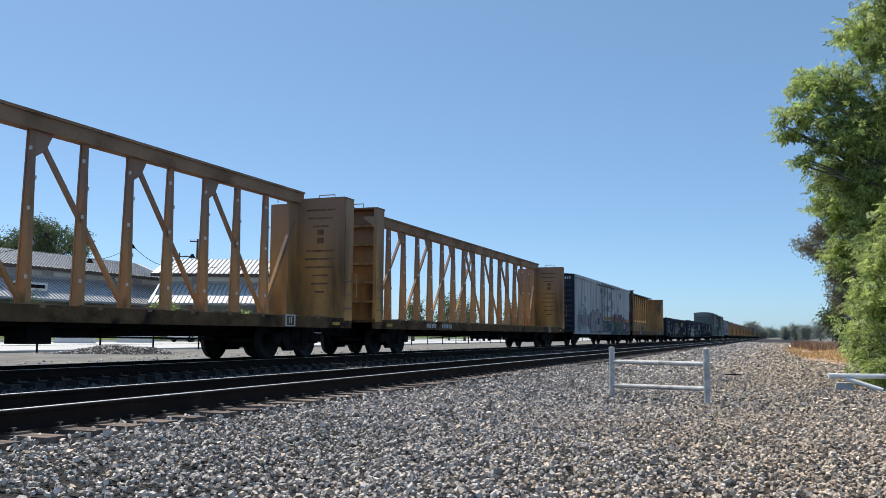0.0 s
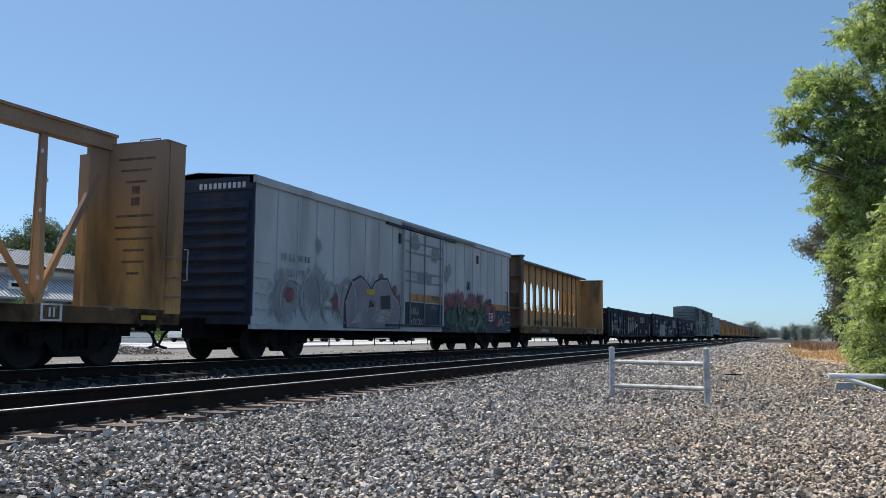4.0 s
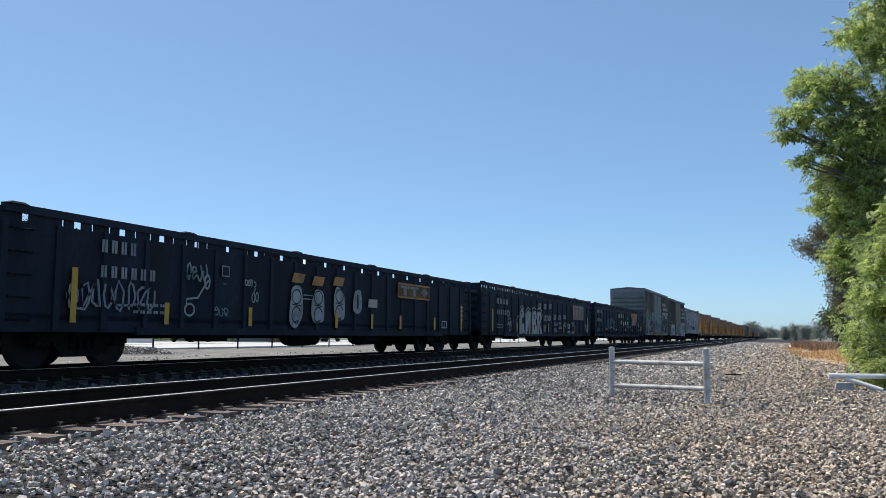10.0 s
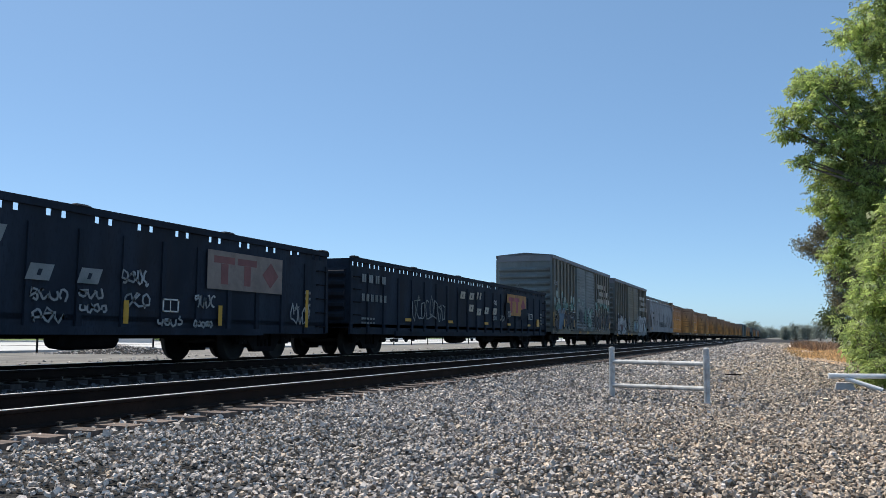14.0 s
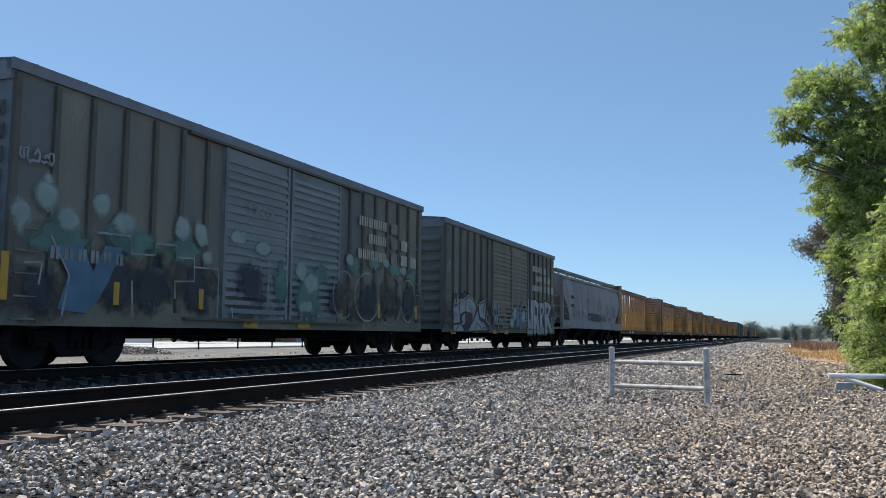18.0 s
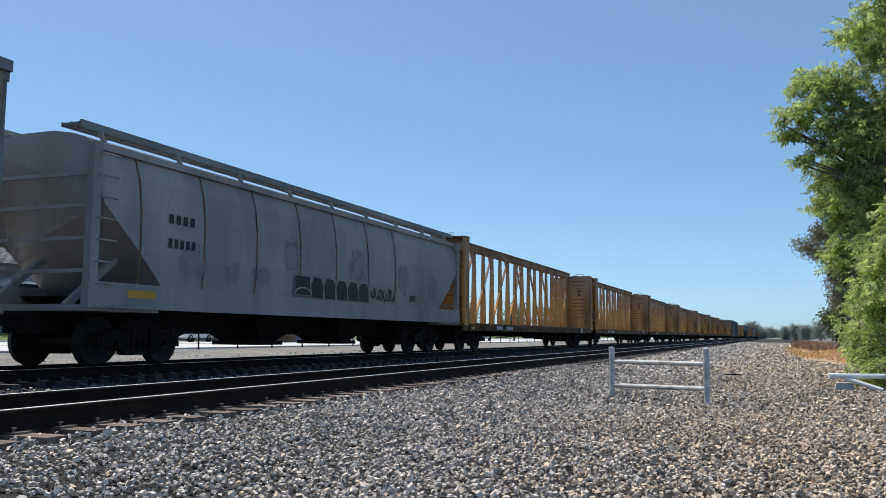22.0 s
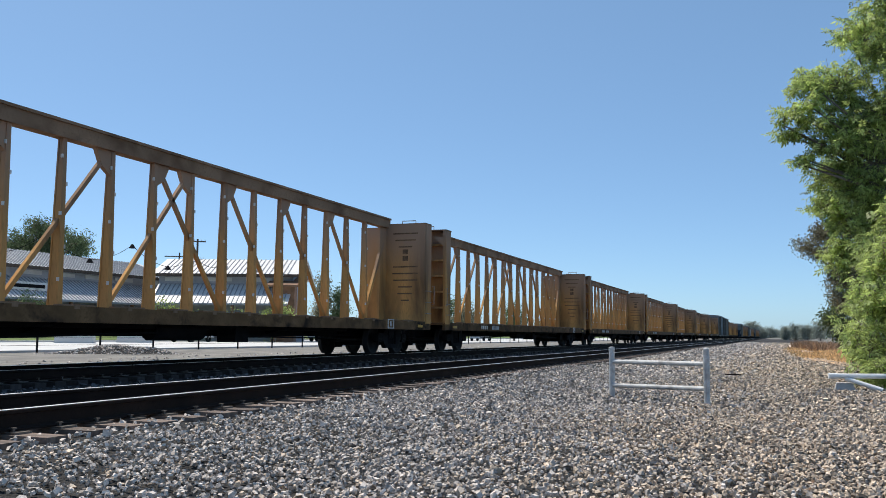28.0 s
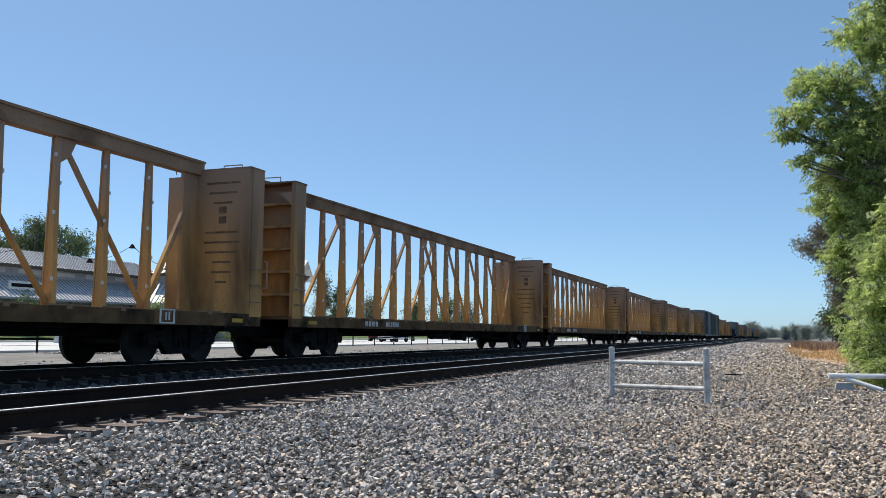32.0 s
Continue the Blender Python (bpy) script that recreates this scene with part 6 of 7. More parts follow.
def reefer(label):
    half, z = 10.0, 4.37
    BUILD["a"], BUILD["b"] = 1.0, 0.0
    car = boxcar(label, half, z, [(-1.75, 1.72)], 0.93, "reefer", smooth_ribs=True, roof="reefer", door_corr=False, y_truck=half - 2.2, ends_mat="navy")
    X = 1.528
    part("lower_band", Mesh().box(1.503, 1.524, 1.74, half - 0.06, 0.71, 1.7), "navy", car, "dark navy band along the foot of the side")
    part("stripe", Mesh().box(1.511, 1.5235, 1.74, half - 0.12, 1.7, 1.96), "orange", car, "faded orange stripe")
    part("door_band", Mesh().box(1.561, 1.566, -1.66, 1.63, 0.95, 1.7), "navy", car, "dark navy band across the door")
    part("door_stripe", Mesh().box(1.561, 1.566, -1.2, 1.63, 1.74, 2.0), "orange", car, "faded orange stripe on the door")
    for y in (-1.25, -0.05, 1.35):
        part("locking_rod", Mesh().tube([(1.6, y, 1.0), (1.6, y, 4.1)], 0.022, 6), "roofgrey", car)
    for zz in (2.38, 2.7, 3.36, 3.72):
        part("door_rail", Mesh().box(1.56, 1.59, -1.7, 1.67, zz, zz + 0.06), "roofgrey", car)
    for y0, y1, z0, z1 in ((-1.15, -0.15, 3.42, 3.7), (0.05, 1.25, 3.42, 3.7), (-1.15, -0.15, 2.05, 2.36), (0.05, 1.25, 2.05, 2.36)):
        part("door_panel", Mesh().taper((1.56, 1.578, y0, y1), (1.56, 1.578, y0 + 0.03, y1 - 0.03), z0, z1), "reefer", car)
    part("top_track", Mesh().box(1.5, 1.62, -1.85, 5.0, z - 0.14, z - 0.05), "roofgrey", car, "long door track under the eave")
    for y, z0 in ((5.45, 3.55), (-2.0, 3.6)):
        part("vent", Mesh().box(1.51, 1.55, y, y + 0.13, z0, z0 + 0.34), "ink", car, "dark slot vent")
    part("grab_rail", Mesh().tube([(1.5, 9.33, 1.5), (1.58, 9.33, 1.5), (1.58, 9.33, 2.55), (1.5, 9.33, 2.55)], 0.022, 6), "ink", car, "black grab rail")
    # grime on the white paint
    cloud(car, [(-8.6 + 1.5 * k, 1.5 + 0.25 * (k % 2), 2.4, 1.8) for k in range(4)], "greymist", X - 0.003, "grey grime on the white paint")
    cloud(car, [(-0.9, 3.75, 1.3, 1.0), (0.9, 3.5, 1.2, 0.9), (0.0, 2.6, 2.2, 0.7)], "greymist", 1.582, "grey grime on the door")
    cloud(car, [(2.05, 2.85, 1.1, 1.0), (-7.0, 3.0, 0.6, 0.8), (2.4, 3.0, 0.6, 0.8)], "greymist", X - 0.001, "faint dark painted-out patch")
    # faded outlined letters, then the mauve piece
    fade = [ring(-8.3 + 0.98 * k, 1.45 + 0.1 * (k % 2), 0.95, 1.15 + 0.2 * (k % 2), -0.3, 4.2) for k in range(4)]
    strokes(car, fade, 0.07, "silver", X + 0.002, "faded pale graffiti outline")
    strokes(car, [[(y + 0.08, z0 - 0.06) for y, z0 in q] for q in fade], 0.03, "purple", X + 0.004, "faded mauve graffiti outline")
    cloud(car, [(-8.4, 1.6, 0.7, 0.6), (-6.0, 1.5, 0.8, 0.7)], "redmist", X + 0.001, "faded red spray paint")
    body = [(-5.4, 0.8), (-5.5, 1.5), (-5.1, 2.1), (-4.6, 2.28), (-4.2, 2.1), (-3.92, 1.92), (-3.63, 2.18), (-3.25, 2.3), (-2.84, 2.3), (-2.52, 1.96), (-1.98, 1.6), (-1.86, 1.38), (-1.92, 0.8)]
    spray(car, [[(-5.6, 0.78)] + [(y + (0.05 if y > -3 else -0.05 if y < -5 else 0), z0 + 0.09) for y, z0 in body[1:-1]] + [(-1.85, 0.78)]], "ink", X + 0.001, "dark graffiti outline")
    cloud(car, [(-2.3, 2.05, 0.7, 0.5), (-3.3, 2.42, 0.6, 0.3), (-2.0, 1.75, 0.4, 0.5)], "redmist", X, "dull red spray paint behind the piece")
    spray(car, [body], "purple", X + 0.005, "mauve bubble graffiti letter")
    strokes(car, [body[1:-1]], 0.045, "silver", X + 0.008, "white graffiti outline")
    spray(car, [[(-3.28, 1.38), (-3.3, 1.8), (-2.62, 1.86), (-2.6, 1.42)], [(-4.1, 1.42), (-4.05, 1.66), (-3.72, 1.62), (-3.72, 1.45)]], "ink", X + 0.009, "dark graffiti centre")
    strokes(car, [[(-3.75, 1.1), (-3.5, 1.5), (-3.35, 1.85), (-3.3, 1.35), (-2.6, 1.3), (-2.45, 1.55)], [(-4.2, 1.3), (-4.0, 1.75), (-3.8, 1.55)], [(-3.9, 1.05), (-3.2, 1.3), (-2.6, 1.2)], [(-2.55, 0.9), (-2.0, 1.1)]], 0.05, "silver", X + 0.011, "white graffiti detail line")
    spray(car, [[(-3.8, 1.0), (-3.2, 1.22), (-2.7, 1.1), (-3.2, 0.98)], [(-2.7, 0.82), (-2.1, 1.02), (-1.98, 0.85)], [(-5.2, 0.9), (-4.6, 1.3), (-4.5, 1.0)]], "silver", X + 0.009, "pale graffiti highlight")
    spray(car, [blob(-3.95, 1.9, 0.62, 0.16, 516)], "amber", X + 0.012, "yellow graffiti dash")
    # the red cloud with green letters
    cloud(car, [(1.9, 1.75, 1.4, 1.1), (2.7, 1.9, 1.6, 1.1), (3.6, 2.0, 1.7, 1.1), (4.6, 1.9, 1.5, 1.1), (5.7, 2.0, 1.7, 1.1), (6.8, 1.8, 1.6, 1.1), (7.6, 1.4, 1.3, 1.2), (8.3, 1.1, 1.3, 0.9)], "redmist", X + 0.001, "red spray-paint cloud")
    cloud(car, [(2.6, 1.25, 1.7, 1.2), (4.2, 1.2, 2.0, 1.2), (5.8, 1.2, 2.0, 1.2)], "limemist", X + 0.005, "green spray-paint cloud")
    marks = ([(2.6, 0.8), (3.0, 1.6), (3.2, 2.02), (3.45, 1.5), (3.95, 0.82)], [(3.5, 0.95), (3.8, 1.92), (4.1, 1.4), (4.58, 0.85)], [(5.1, 1.64), (4.4, 1.6), (4.42, 0.86), (5.15, 0.88)], [(4.42, 1.25), (4.95, 1.27)], [(5.2, 1.9), (5.9, 1.3), (6.7, 0.8)], [(6.5, 1.98), (5.9, 1.3), (5.2, 0.72)])
    strokes(car, marks, 0.2, "lime", X + 0.008, "dark graffiti outline")
    strokes(car, marks, 0.11, "limeb", X + 0.011, "bright green spiky graffiti lettering")
    cloud(car, [(2.9, 1.3, 0.9, 1.3), (3.6, 1.2, 0.9, 0.8), (4.3, 1.2, 0.8, 1.2), (5.2, 1.2, 0.9, 1.0), (6.0, 1.6, 1.0, 0.9), (6.2, 1.0, 1.0, 0.7)], "limemist", X + 0.014, "green spray-paint shading")
    cloud(car, [(3.2, 1.9, 0.6, 0.5), (5.6, 2.1, 0.7, 0.5), (7.0, 2.0, 0.8, 0.4)], "darkmist", X + 0.009, "dark spray shading")
    strokes(car, scrawl(4.27, 2.36, 0.4, 0.42, 40, 2), 0.07, "ink", X + 0.002, "black painted tag")
    strokes(car, scrawl(-1.1, 0.9, 1.0, 0.3, 41, 6) + scrawl(-1.1, 1.25, 0.6, 0.3, 44, 4), 0.035, "silver", X + 0.05, "white scrawled tag")
    strokes(car, scrawl(0.5, 1.5, 0.7, 0.16, 45, 4), 0.03, "pale", X + 0.05, "white scrawled tag")
    strokes(car, scrawl(0.62, 1.84, 0.6, 0.16, 43, 4), 0.04, "ink", X + 0.05, "black scrawled tag")
    strokes(car, scrawl(8.1, 0.95, 1.0, 0.55, 42, 3), 0.04, "silver", X + 0.006, "white scrawled tag")
    tag = Mesh()
    for q in ((6.94, 6.99, 1.2, 1.55), (7.4, 7.45, 1.2, 1.55), (6.94, 7.45, 1.2, 1.25), (6.94, 7.45, 1.5, 1.55), (7.08, 7.12, 1.3, 1.45), (7.26, 7.3, 1.3, 1.45)):
        tag.box(X + 0.006, X + 0.012, *q)
    part("stencil_frame", tag, "white", car, "white square stencil")
    bars(car, "lettering", "silver", X, -8.75, 2.48, 1.45, 0.16, 4, label="pale unreadable reporting marks")
    bars(car, "lettering", "silver", X, -8.8, 2.1, 1.55, 0.16, 6, label="pale unreadable car number")
    number = Mesh()
    for k in range(10):
        number.box(0.05 + 0.13 * k, 0.13 + 0.13 * k, -half - 0.008, -half - 0.002, 4.1, 4.24)
    tagged(part("lettering", number, "white", car, "white unreadable car number on the end"), kind="stuff")
    return car


# -- gondolas --
def gondola(label, kind):
    car = thing("gondola", label, "rail car", "cars of the freight train")
    BUILD["a"], BUILD["b"] = 1.0, 0.0
    half, hw, zt, zb = 10.68, 1.5, (2.70, 2.86, 2.88)[kind - 1], 0.92
    zh = zt - 0.26
    part("floor", Mesh().box(-hw, hw, -half, half, 0.82, zb), "gond", car)
    n = 20
    bay = 2 * half / n
    for s in (-1, 1):
        a, b = min(s * (hw - 0.03), s * hw), max(s * (hw - 0.03), s * hw)
        w = part("side_wall", Mesh().box(a, b, -half, half, 0.62, zh), "gond", car, "black ribbed side wall")
        part("top_chord", Mesh().box(min(s * (hw - 0.03), s * (hw + 0.05)), max(s * (hw - 0.03), s * (hw + 0.05)), -half, half, zh + 0.125, zt), "gond", car)
        strip_ = Mesh()
        for k in range(n):
            y0 = -half + k * bay
            if kind == 1:
                cuts = [(0.12, 0.17), (0.38, 0.55), (0.78, 0.83)] if k % 5 else [(0.38, 0.52)]
            else:
                cuts = [(0.12, 0.24), (0.42, 0.54), (0.72, 0.84)] if k < 11 else [(0.3, 0.42), (0.62, 0.74)]
            prev = 0.0
            for c, d in cuts:
                strip_.box(a, b, y0 + prev, y0 + c, zh, zh + 0.125)
                prev = d
            strip_.box(a, b, y0 + prev, y0 + bay, zh, zh + 0.125)
        tagged(part("pierced_strip", strip_, "gond", car, "black strip pierced by square holes"), kind="stuff")
        part("bottom_chord", Mesh().box(min(s * hw, s * (hw + 0.06)), max(s * hw, s * (hw + 0.06)), -half + 3, half - 3, 0.58, 0.72), "gond", car)
        for k in range(n + 1):
            part("side_post", shared("side_post/gond", lambda: Mesh().taper((0, 0.055, -0.07, 0.07), (0, 0.035, -0.055, 0.055), 0.64, 2.45), "gond"), "gond", w, m=pose(s * hw, -half + k * bay * 0.995 + 0.05, 0, 0, 0, 0 if s > 0 else 180))
    for s in (-1, 1):
        end_wall(car, s, half + 0.04, hw - 0.02, 0.8, zt - 0.05, "gond", 5)
        ladder(car, hw, s * (half - 0.35), 0.8, 2.3, 5)
    for k in range(6):
        y = -half + 0.25 + k * (2 * half - 0.5) / 5
        part("chord_bracket", Mesh().taper((hw - 0.06, hw + 0.08, y - 0.2, y + 0.2), (hw - 0.04, hw + 0.05, y - 0.12, y + 0.12), zt, zt + 0.035), "gond", car)
    part("underframe", Mesh().box(-0.3, 0.3, -half, half, 0.5, 0.84).box(-0.8, 0.8, -5, 5, 0.6, 0.84).box(0.7, 1.2, -5.2, -4.4, 0.45, 0.7), "black", car)
    for y in (-1.5, 2.2):
        part("air_tank", Mesh().tube([(0.9, y, 0.52), (0.9, y + 0.3, 0.52), (0.9, y + 1.4, 0.52)], [0.18, 0.22, 0.2], 12), "black", car)
    X = hw + 0.06
    if kind == 3:
        for y in (-7.0, -3.2, 0.85, 3.99, 7.19, 8.81):
            part("reflector", Mesh().box(X, X + 0.005, y, y + 0.46, 1.05, 1.15 if y < 8 else 1.42), "amber", car, "yellow reflective strip")
    else:
        for y in (-9.3, -6.95, -4.15, -0.15, 2.0, 4.0, 6.85, 9.5) if kind == 1 else (-9.4, -5.85, -3.2, -0.15, 3.15, 5.95, 9.5):
            part("reflector", Mesh().box(X + 0.008, X + 0.013, y, y + 0.13, 0.78, 1.22 if abs(y) < 9 else 1.75), "amber", car, "yellow reflective strip")
    # painted company panel with three block shapes
    y0, y1, z0, z1 = ((3.88, 6.45, 1.84, 2.28), (5.54, 8.4, 1.58, 2.44), (3.93, 6.93, 1.52, 2.5))[kind - 1]
    if kind == 1:
        strokes(car, [[(y0, z0), (y1, z0), (y1, z1), (y0, z1), (y0, z0)]], 0.06, "orange", X, "faded orange panel border", name="painted_panel")
        part("painted_panel", Mesh().box(X - 0.004, X - 0.001, y0, y1, z0, z1), "sill", car, "rusty brown panel on the side")
    else:
        part("painted_panel", Mesh().box(X, X + 0.004, y0, y1, z0, z1), "panelpale" if kind == 2 else "orange", car, "faded panel on the side")
    blk = ("pale", "rosy", "red")[kind - 1]
    w, u = (y1 - y0) / 3.4, (z1 - z0) * 0.36
    for k in range(2):
        c = y0 + 0.2 * w + w * (k + 0.5)
        for q in ([(c - 0.45 * w, (z0 + z1) / 2 + 0.5 * u), (c - 0.45 * w, (z0 + z1) / 2 + u), (c + 0.42 * w, (z0 + z1) / 2 + u), (c + 0.42 * w, (z0 + z1) / 2 + 0.5 * u)], [(c - 0.15 * w, (z0 + z1) / 2 - u), (c - 0.15 * w, (z0 + z1) / 2 + 0.48 * u), (c + 0.15 * w, (z0 + z1) / 2 + 0.48 * u), (c + 0.15 * w, (z0 + z1) / 2 - u)]):
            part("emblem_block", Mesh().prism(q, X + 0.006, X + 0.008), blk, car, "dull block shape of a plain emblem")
    c, m = y1 - 0.6 * w, (z0 + z1) / 2
    part("emblem_block", Mesh().prism([(c - 0.4 * w, m), (c, m + u), (c + 0.4 * w, m), (c, m - u)], X + 0.007, X + 0.009), blk, car, "dull block shape of a plain emblem")
    if kind == 3:   # later paint over the corner of the panel
        spray(car, [blob(3.98, 1.75, 0.7, 0.7, 671), blob(6.6, 1.65, 1.3, 0.5, 672, wob=0.4)], "gond", X + 0.012, "black paint over the panel's corner")
    # reporting marks and number
    a0, zr, zn = ((-8.64, 2.08, 1.62), (-8.75, 2.0, 1.53), (-10.05, 2.17, 1.6))[kind - 1]
    bars(car, "lettering", "pale", X, a0, zr, 1.75 if kind > 1 else 0.95, 0.24, 4, 0.45, label="grey unreadable reporting marks")
    bars(car, "lettering", "pale", X, a0, zn, 1.75 if kind > 1 else 1.5, 0.22, 6, 0.45, label="grey unreadable car number")
    for z in (1.05, 0.92) if kind > 1 else (1.12, 0.98):
        bars(car, "lettering", "pale", X, a0 + (0.0 if kind > 1 else 0.85), z, 0.9, 0.06, 5, label="small grey stencil lines")
    for k in range(4):
        bars(car, "lettering", "pale", X, half - 1.2, 1.65 - 0.16 * k, 0.3, 0.07, 3, label="small grey stencil lines")
    tag = Mesh()
    ty, tz = ((7.6, 0.85), (4.2, 1.03), (7.55, 1.4))[kind - 1]
    for q in ((ty, ty + 0.04, tz, tz + 0.27), (ty + 0.44, ty + 0.48, tz, tz + 0.27), (ty, ty + 0.48, tz, tz + 0.03), (ty, ty + 0.48, tz + 0.24, tz + 0.27), (ty + 0.22, ty + 0.24, tz, tz + 0.26)):
        tag.box(X, X + 0.006, *q)
    part("stencil_frame", tag, "white", car, "white square stencil")
    if kind == 1:
        letters = [blob(y, z, w, h, 600 + k, wob=0.14, square=0.75) for k, (y, z, w, h) in enumerate(((-2.13, 1.31, 0.62, 1.06), (-1.06, 1.33, 0.62, 0.96), (0.07, 1.43, 0.6, 0.98), (1.14, 1.55, 0.5, 0.75)))]
        spray(car, letters, "silver", X + 0.003, "white rounded graffiti figure")
        for k, q in enumerate(letters[:3]):
            y, z = (-2.13, -1.06, 0.07)[k], (1.31, 1.33, 1.43)[k]
            strokes(car, [ring(y, z + 0.25, 0.42, 0.36), ring(y, z - 0.22, 0.4, 0.42, 0.4, 5.2), [(y - 0.2, z + 0.05), (y + 0.2, z + 0.02)], [(y - 0.1, z - 0.4), (y + 0.12, z - 0.36)]], 0.035, "ink", X + 0.006, "black graffiti detail line")
        spray(car, [blob(1.14, 1.55, 0.14, 0.4, 654)], "ink", X + 0.006, "black graffiti counter")
        strokes(car, [[(-1.8, 1.62), (-1.35, 1.62)], [(-1.8, 1.52), (-1.35, 1.52)]], 0.03, "pale", X + 0.004, "grey painted dash")
        spray(car, [[(y - 0.34, z), (y + 0.2, z), (y + 0.32, z + 0.25), (y - 0.22, z + 0.25)] for y, z in ((-2.05, 1.92), (-1.07, 1.9), (0.02, 1.96))], "orange", X + 0.009, "faded slanted block lettering", name="lettering")
        spray(car, [[(1.8, 1.42), (2.4, 1.42), (2.42, 1.67), (1.85, 1.67)]], "cream", X + 0.002, "faded cream sticker", name="sticker")
        strokes(car, scrawl(-9.4, 0.95, 2.2, 0.65, 62, 8), 0.05, "roofgrey", X + 0.004, "faint scrawled tag")
        strokes(car, [ring(-6.2, 1.1, 0.3, 0.25), [(-6.3, 1.15), (-6.3, 1.32), (-5.95, 1.36), (-5.72, 1.65), (-5.62, 1.75)], ring(-5.66, 1.72, 0.16, 0.3)], 0.045, "silver", X + 0.004, "white painted squiggle")
        strokes(car, scrawl(-6.35, 1.7, 0.7, 0.4, 68, 4), 0.05, "pale", X + 0.004, "faint scrawled tag")
        strokes(car, scrawl(-5.4, 0.96, 0.5, 0.26, 69, 3), 0.03, "roofgrey", X + 0.004, "faint scrawled tag")
        strokes(car, scrawl(-4.33, 1.68, 0.45, 0.2, 70, 4) + [ring(-3.98, 1.45, 0.12, 0.22), ring(-3.84, 1.47, 0.1, 0.22), [(-3.98, 1.55), (-3.9, 1.68)]], 0.03, "silver", X + 0.004, "white scrawled tag")
        part("stencil_box", Mesh().box(X, X + 0.004, -5.17, -4.9, 1.87, 2.12).box(X, X + 0.004, -5.1, -5.0, 1.7, 1.72), "pale", car, "small grey stencil plate")
        part("stencil_field", Mesh().box(X + 0.005, X + 0.007, -5.14, -4.93, 1.9, 2.09), "gond", car, "black field of a stencil")
    elif kind == 2:
        glyphs = ([(-5.4, .68), (-5.38, 1.25), (-5.3, 1.72), (-4.94, 1.96), (-4.62, 1.7), (-4.6, 1.5), (-4.95, 1.45), (-4.97, 1.2), (-4.62, 1.2), (-4.58, .95), (-4.5, .72)],
                  [(-4.38, .69), (-4.37, 1.66), (-3.92, 1.86), (-3.47, 1.75), (-3.56, .67), (-3.8, .67), (-3.9, 1.15), (-4.1, .69)],
                  [(-3.29, .67), (-3.21, 1.8), (-2.51, 1.85), (-2.42, 1.5), (-2.62, 1.3), (-2.38, 1.05), (-2.33, .71)],
                  [(-2.27, .68), (-2.28, 1.8), (-1.6, 1.84), (-1.45, 1.5), (-1.72, 1.2), (-1.31, .72), (-1.7, .7), (-1.9, 1.05), (-1.95, .68)])
        spray(car, [scale_poly(q, 1.16) for q in glyphs], "ink", X, "black graffiti outline")
        spray(car, list(glyphs), "silver", X + 0.003, "large pale graffiti letter")
        spray(car, [blob(-2.85, 1.55, 0.16, 0.26, 660), blob(-2.83, 1.02, 0.16, 0.24, 661), blob(-1.9, 1.5, 0.18, 0.26, 662), blob(-5.05, 1.7, 0.2, 0.1, 663)], "ink", X + 0.006, "black graffiti counter")
        strokes(car, [[(-5.35, 1.9), (-4.95, 2.06), (-4.62, 1.85)], [(-4.4, 1.78), (-3.92, 2.0), (-3.45, 1.88)], [(-3.25, 1.92), (-2.9, 2.02), (-2.5, 1.95)], [(-2.3, 1.92), (-1.9, 2.0), (-1.45, 1.9), (-1.3, 1.6)], ring(-5.6, 1.05, 0.5, 0.95, 1.4, 4.9)], 0.04, "cream", X + 0.004, "cream graffiti outline")
        strokes(car, [ring(-7.1, 1.6, 0.3, 0.28), ring(-6.95, 1.25, 0.4, 0.3), ring(-6.85, 0.95, 0.3, 0.3), [(-7.3, 1.1), (-6.7, 1.25), (-6.6, 1.0)]], 0.05, "silver", X + 0.004, "cream scrawled tag")
        for y, z, w, h, n in ((1.05, 1.1, 0.8, 0.3, 4), (1.1, 0.75, 0.7, 0.28, 3), (2.06, 1.2, 0.6, 0.24, 3), (2.1, 0.95, 0.65, 0.2, 4), (3.06, 1.5, 0.75, 0.35, 4), (3.15, 1.05, 0.7, 0.35, 3), (5.15, 1.1, 0.7, 0.4, 4), (5.13, 0.73, 0.65, 0.15, 5), (4.06, 0.73, 0.75, 0.22, 4), (8.8, 0.8, 0.9, 0.6, 5), (-1.0, 1.3, 0.8, 0.45, 4), (-1.1, 0.75, 0.5, 0.45, 3)):
            strokes(car, scrawl(y, z, w, h, int(100 * y + z), n), 0.045, "silver", X + 0.008, "white scrawled tag")
    if kind != 1:
        spots = ((-2.1, 2.0), (-1.05, 2.0), (0.0, 2.05), (-0.15, 1.4), (0.96, 1.48), (2.03, 1.48)) if kind == 2 else ((-2.0, 2.03), (-1.0, 2.03), (-0.14, 2.08), (0.2, 2.08), (-1.05, 1.55), (-0.13, 1.42), (0.82, 1.5), (1.9, 1.5))
        for y, z in spots:
            w = 0.16 if kind == 3 and y in (-0.14, 0.2) else 0.48
            spray(car, [[(y, z), (y + w, z), (y + w + 0.1, z + 0.28), (y + 0.1, z + 0.28)]], "cream" if kind == 3 else "pale", X + 0.002, "slanted block lettering", name="lettering")
            if w > 0.3:
                spray(car, [[(y + 0.22, z + 0.08), (y + 0.3, z + 0.08), (y + 0.34, z + 0.19), (y + 0.26, z + 0.19)]], "gond", X + 0.006, "black opening of a block letter", name="lettering")
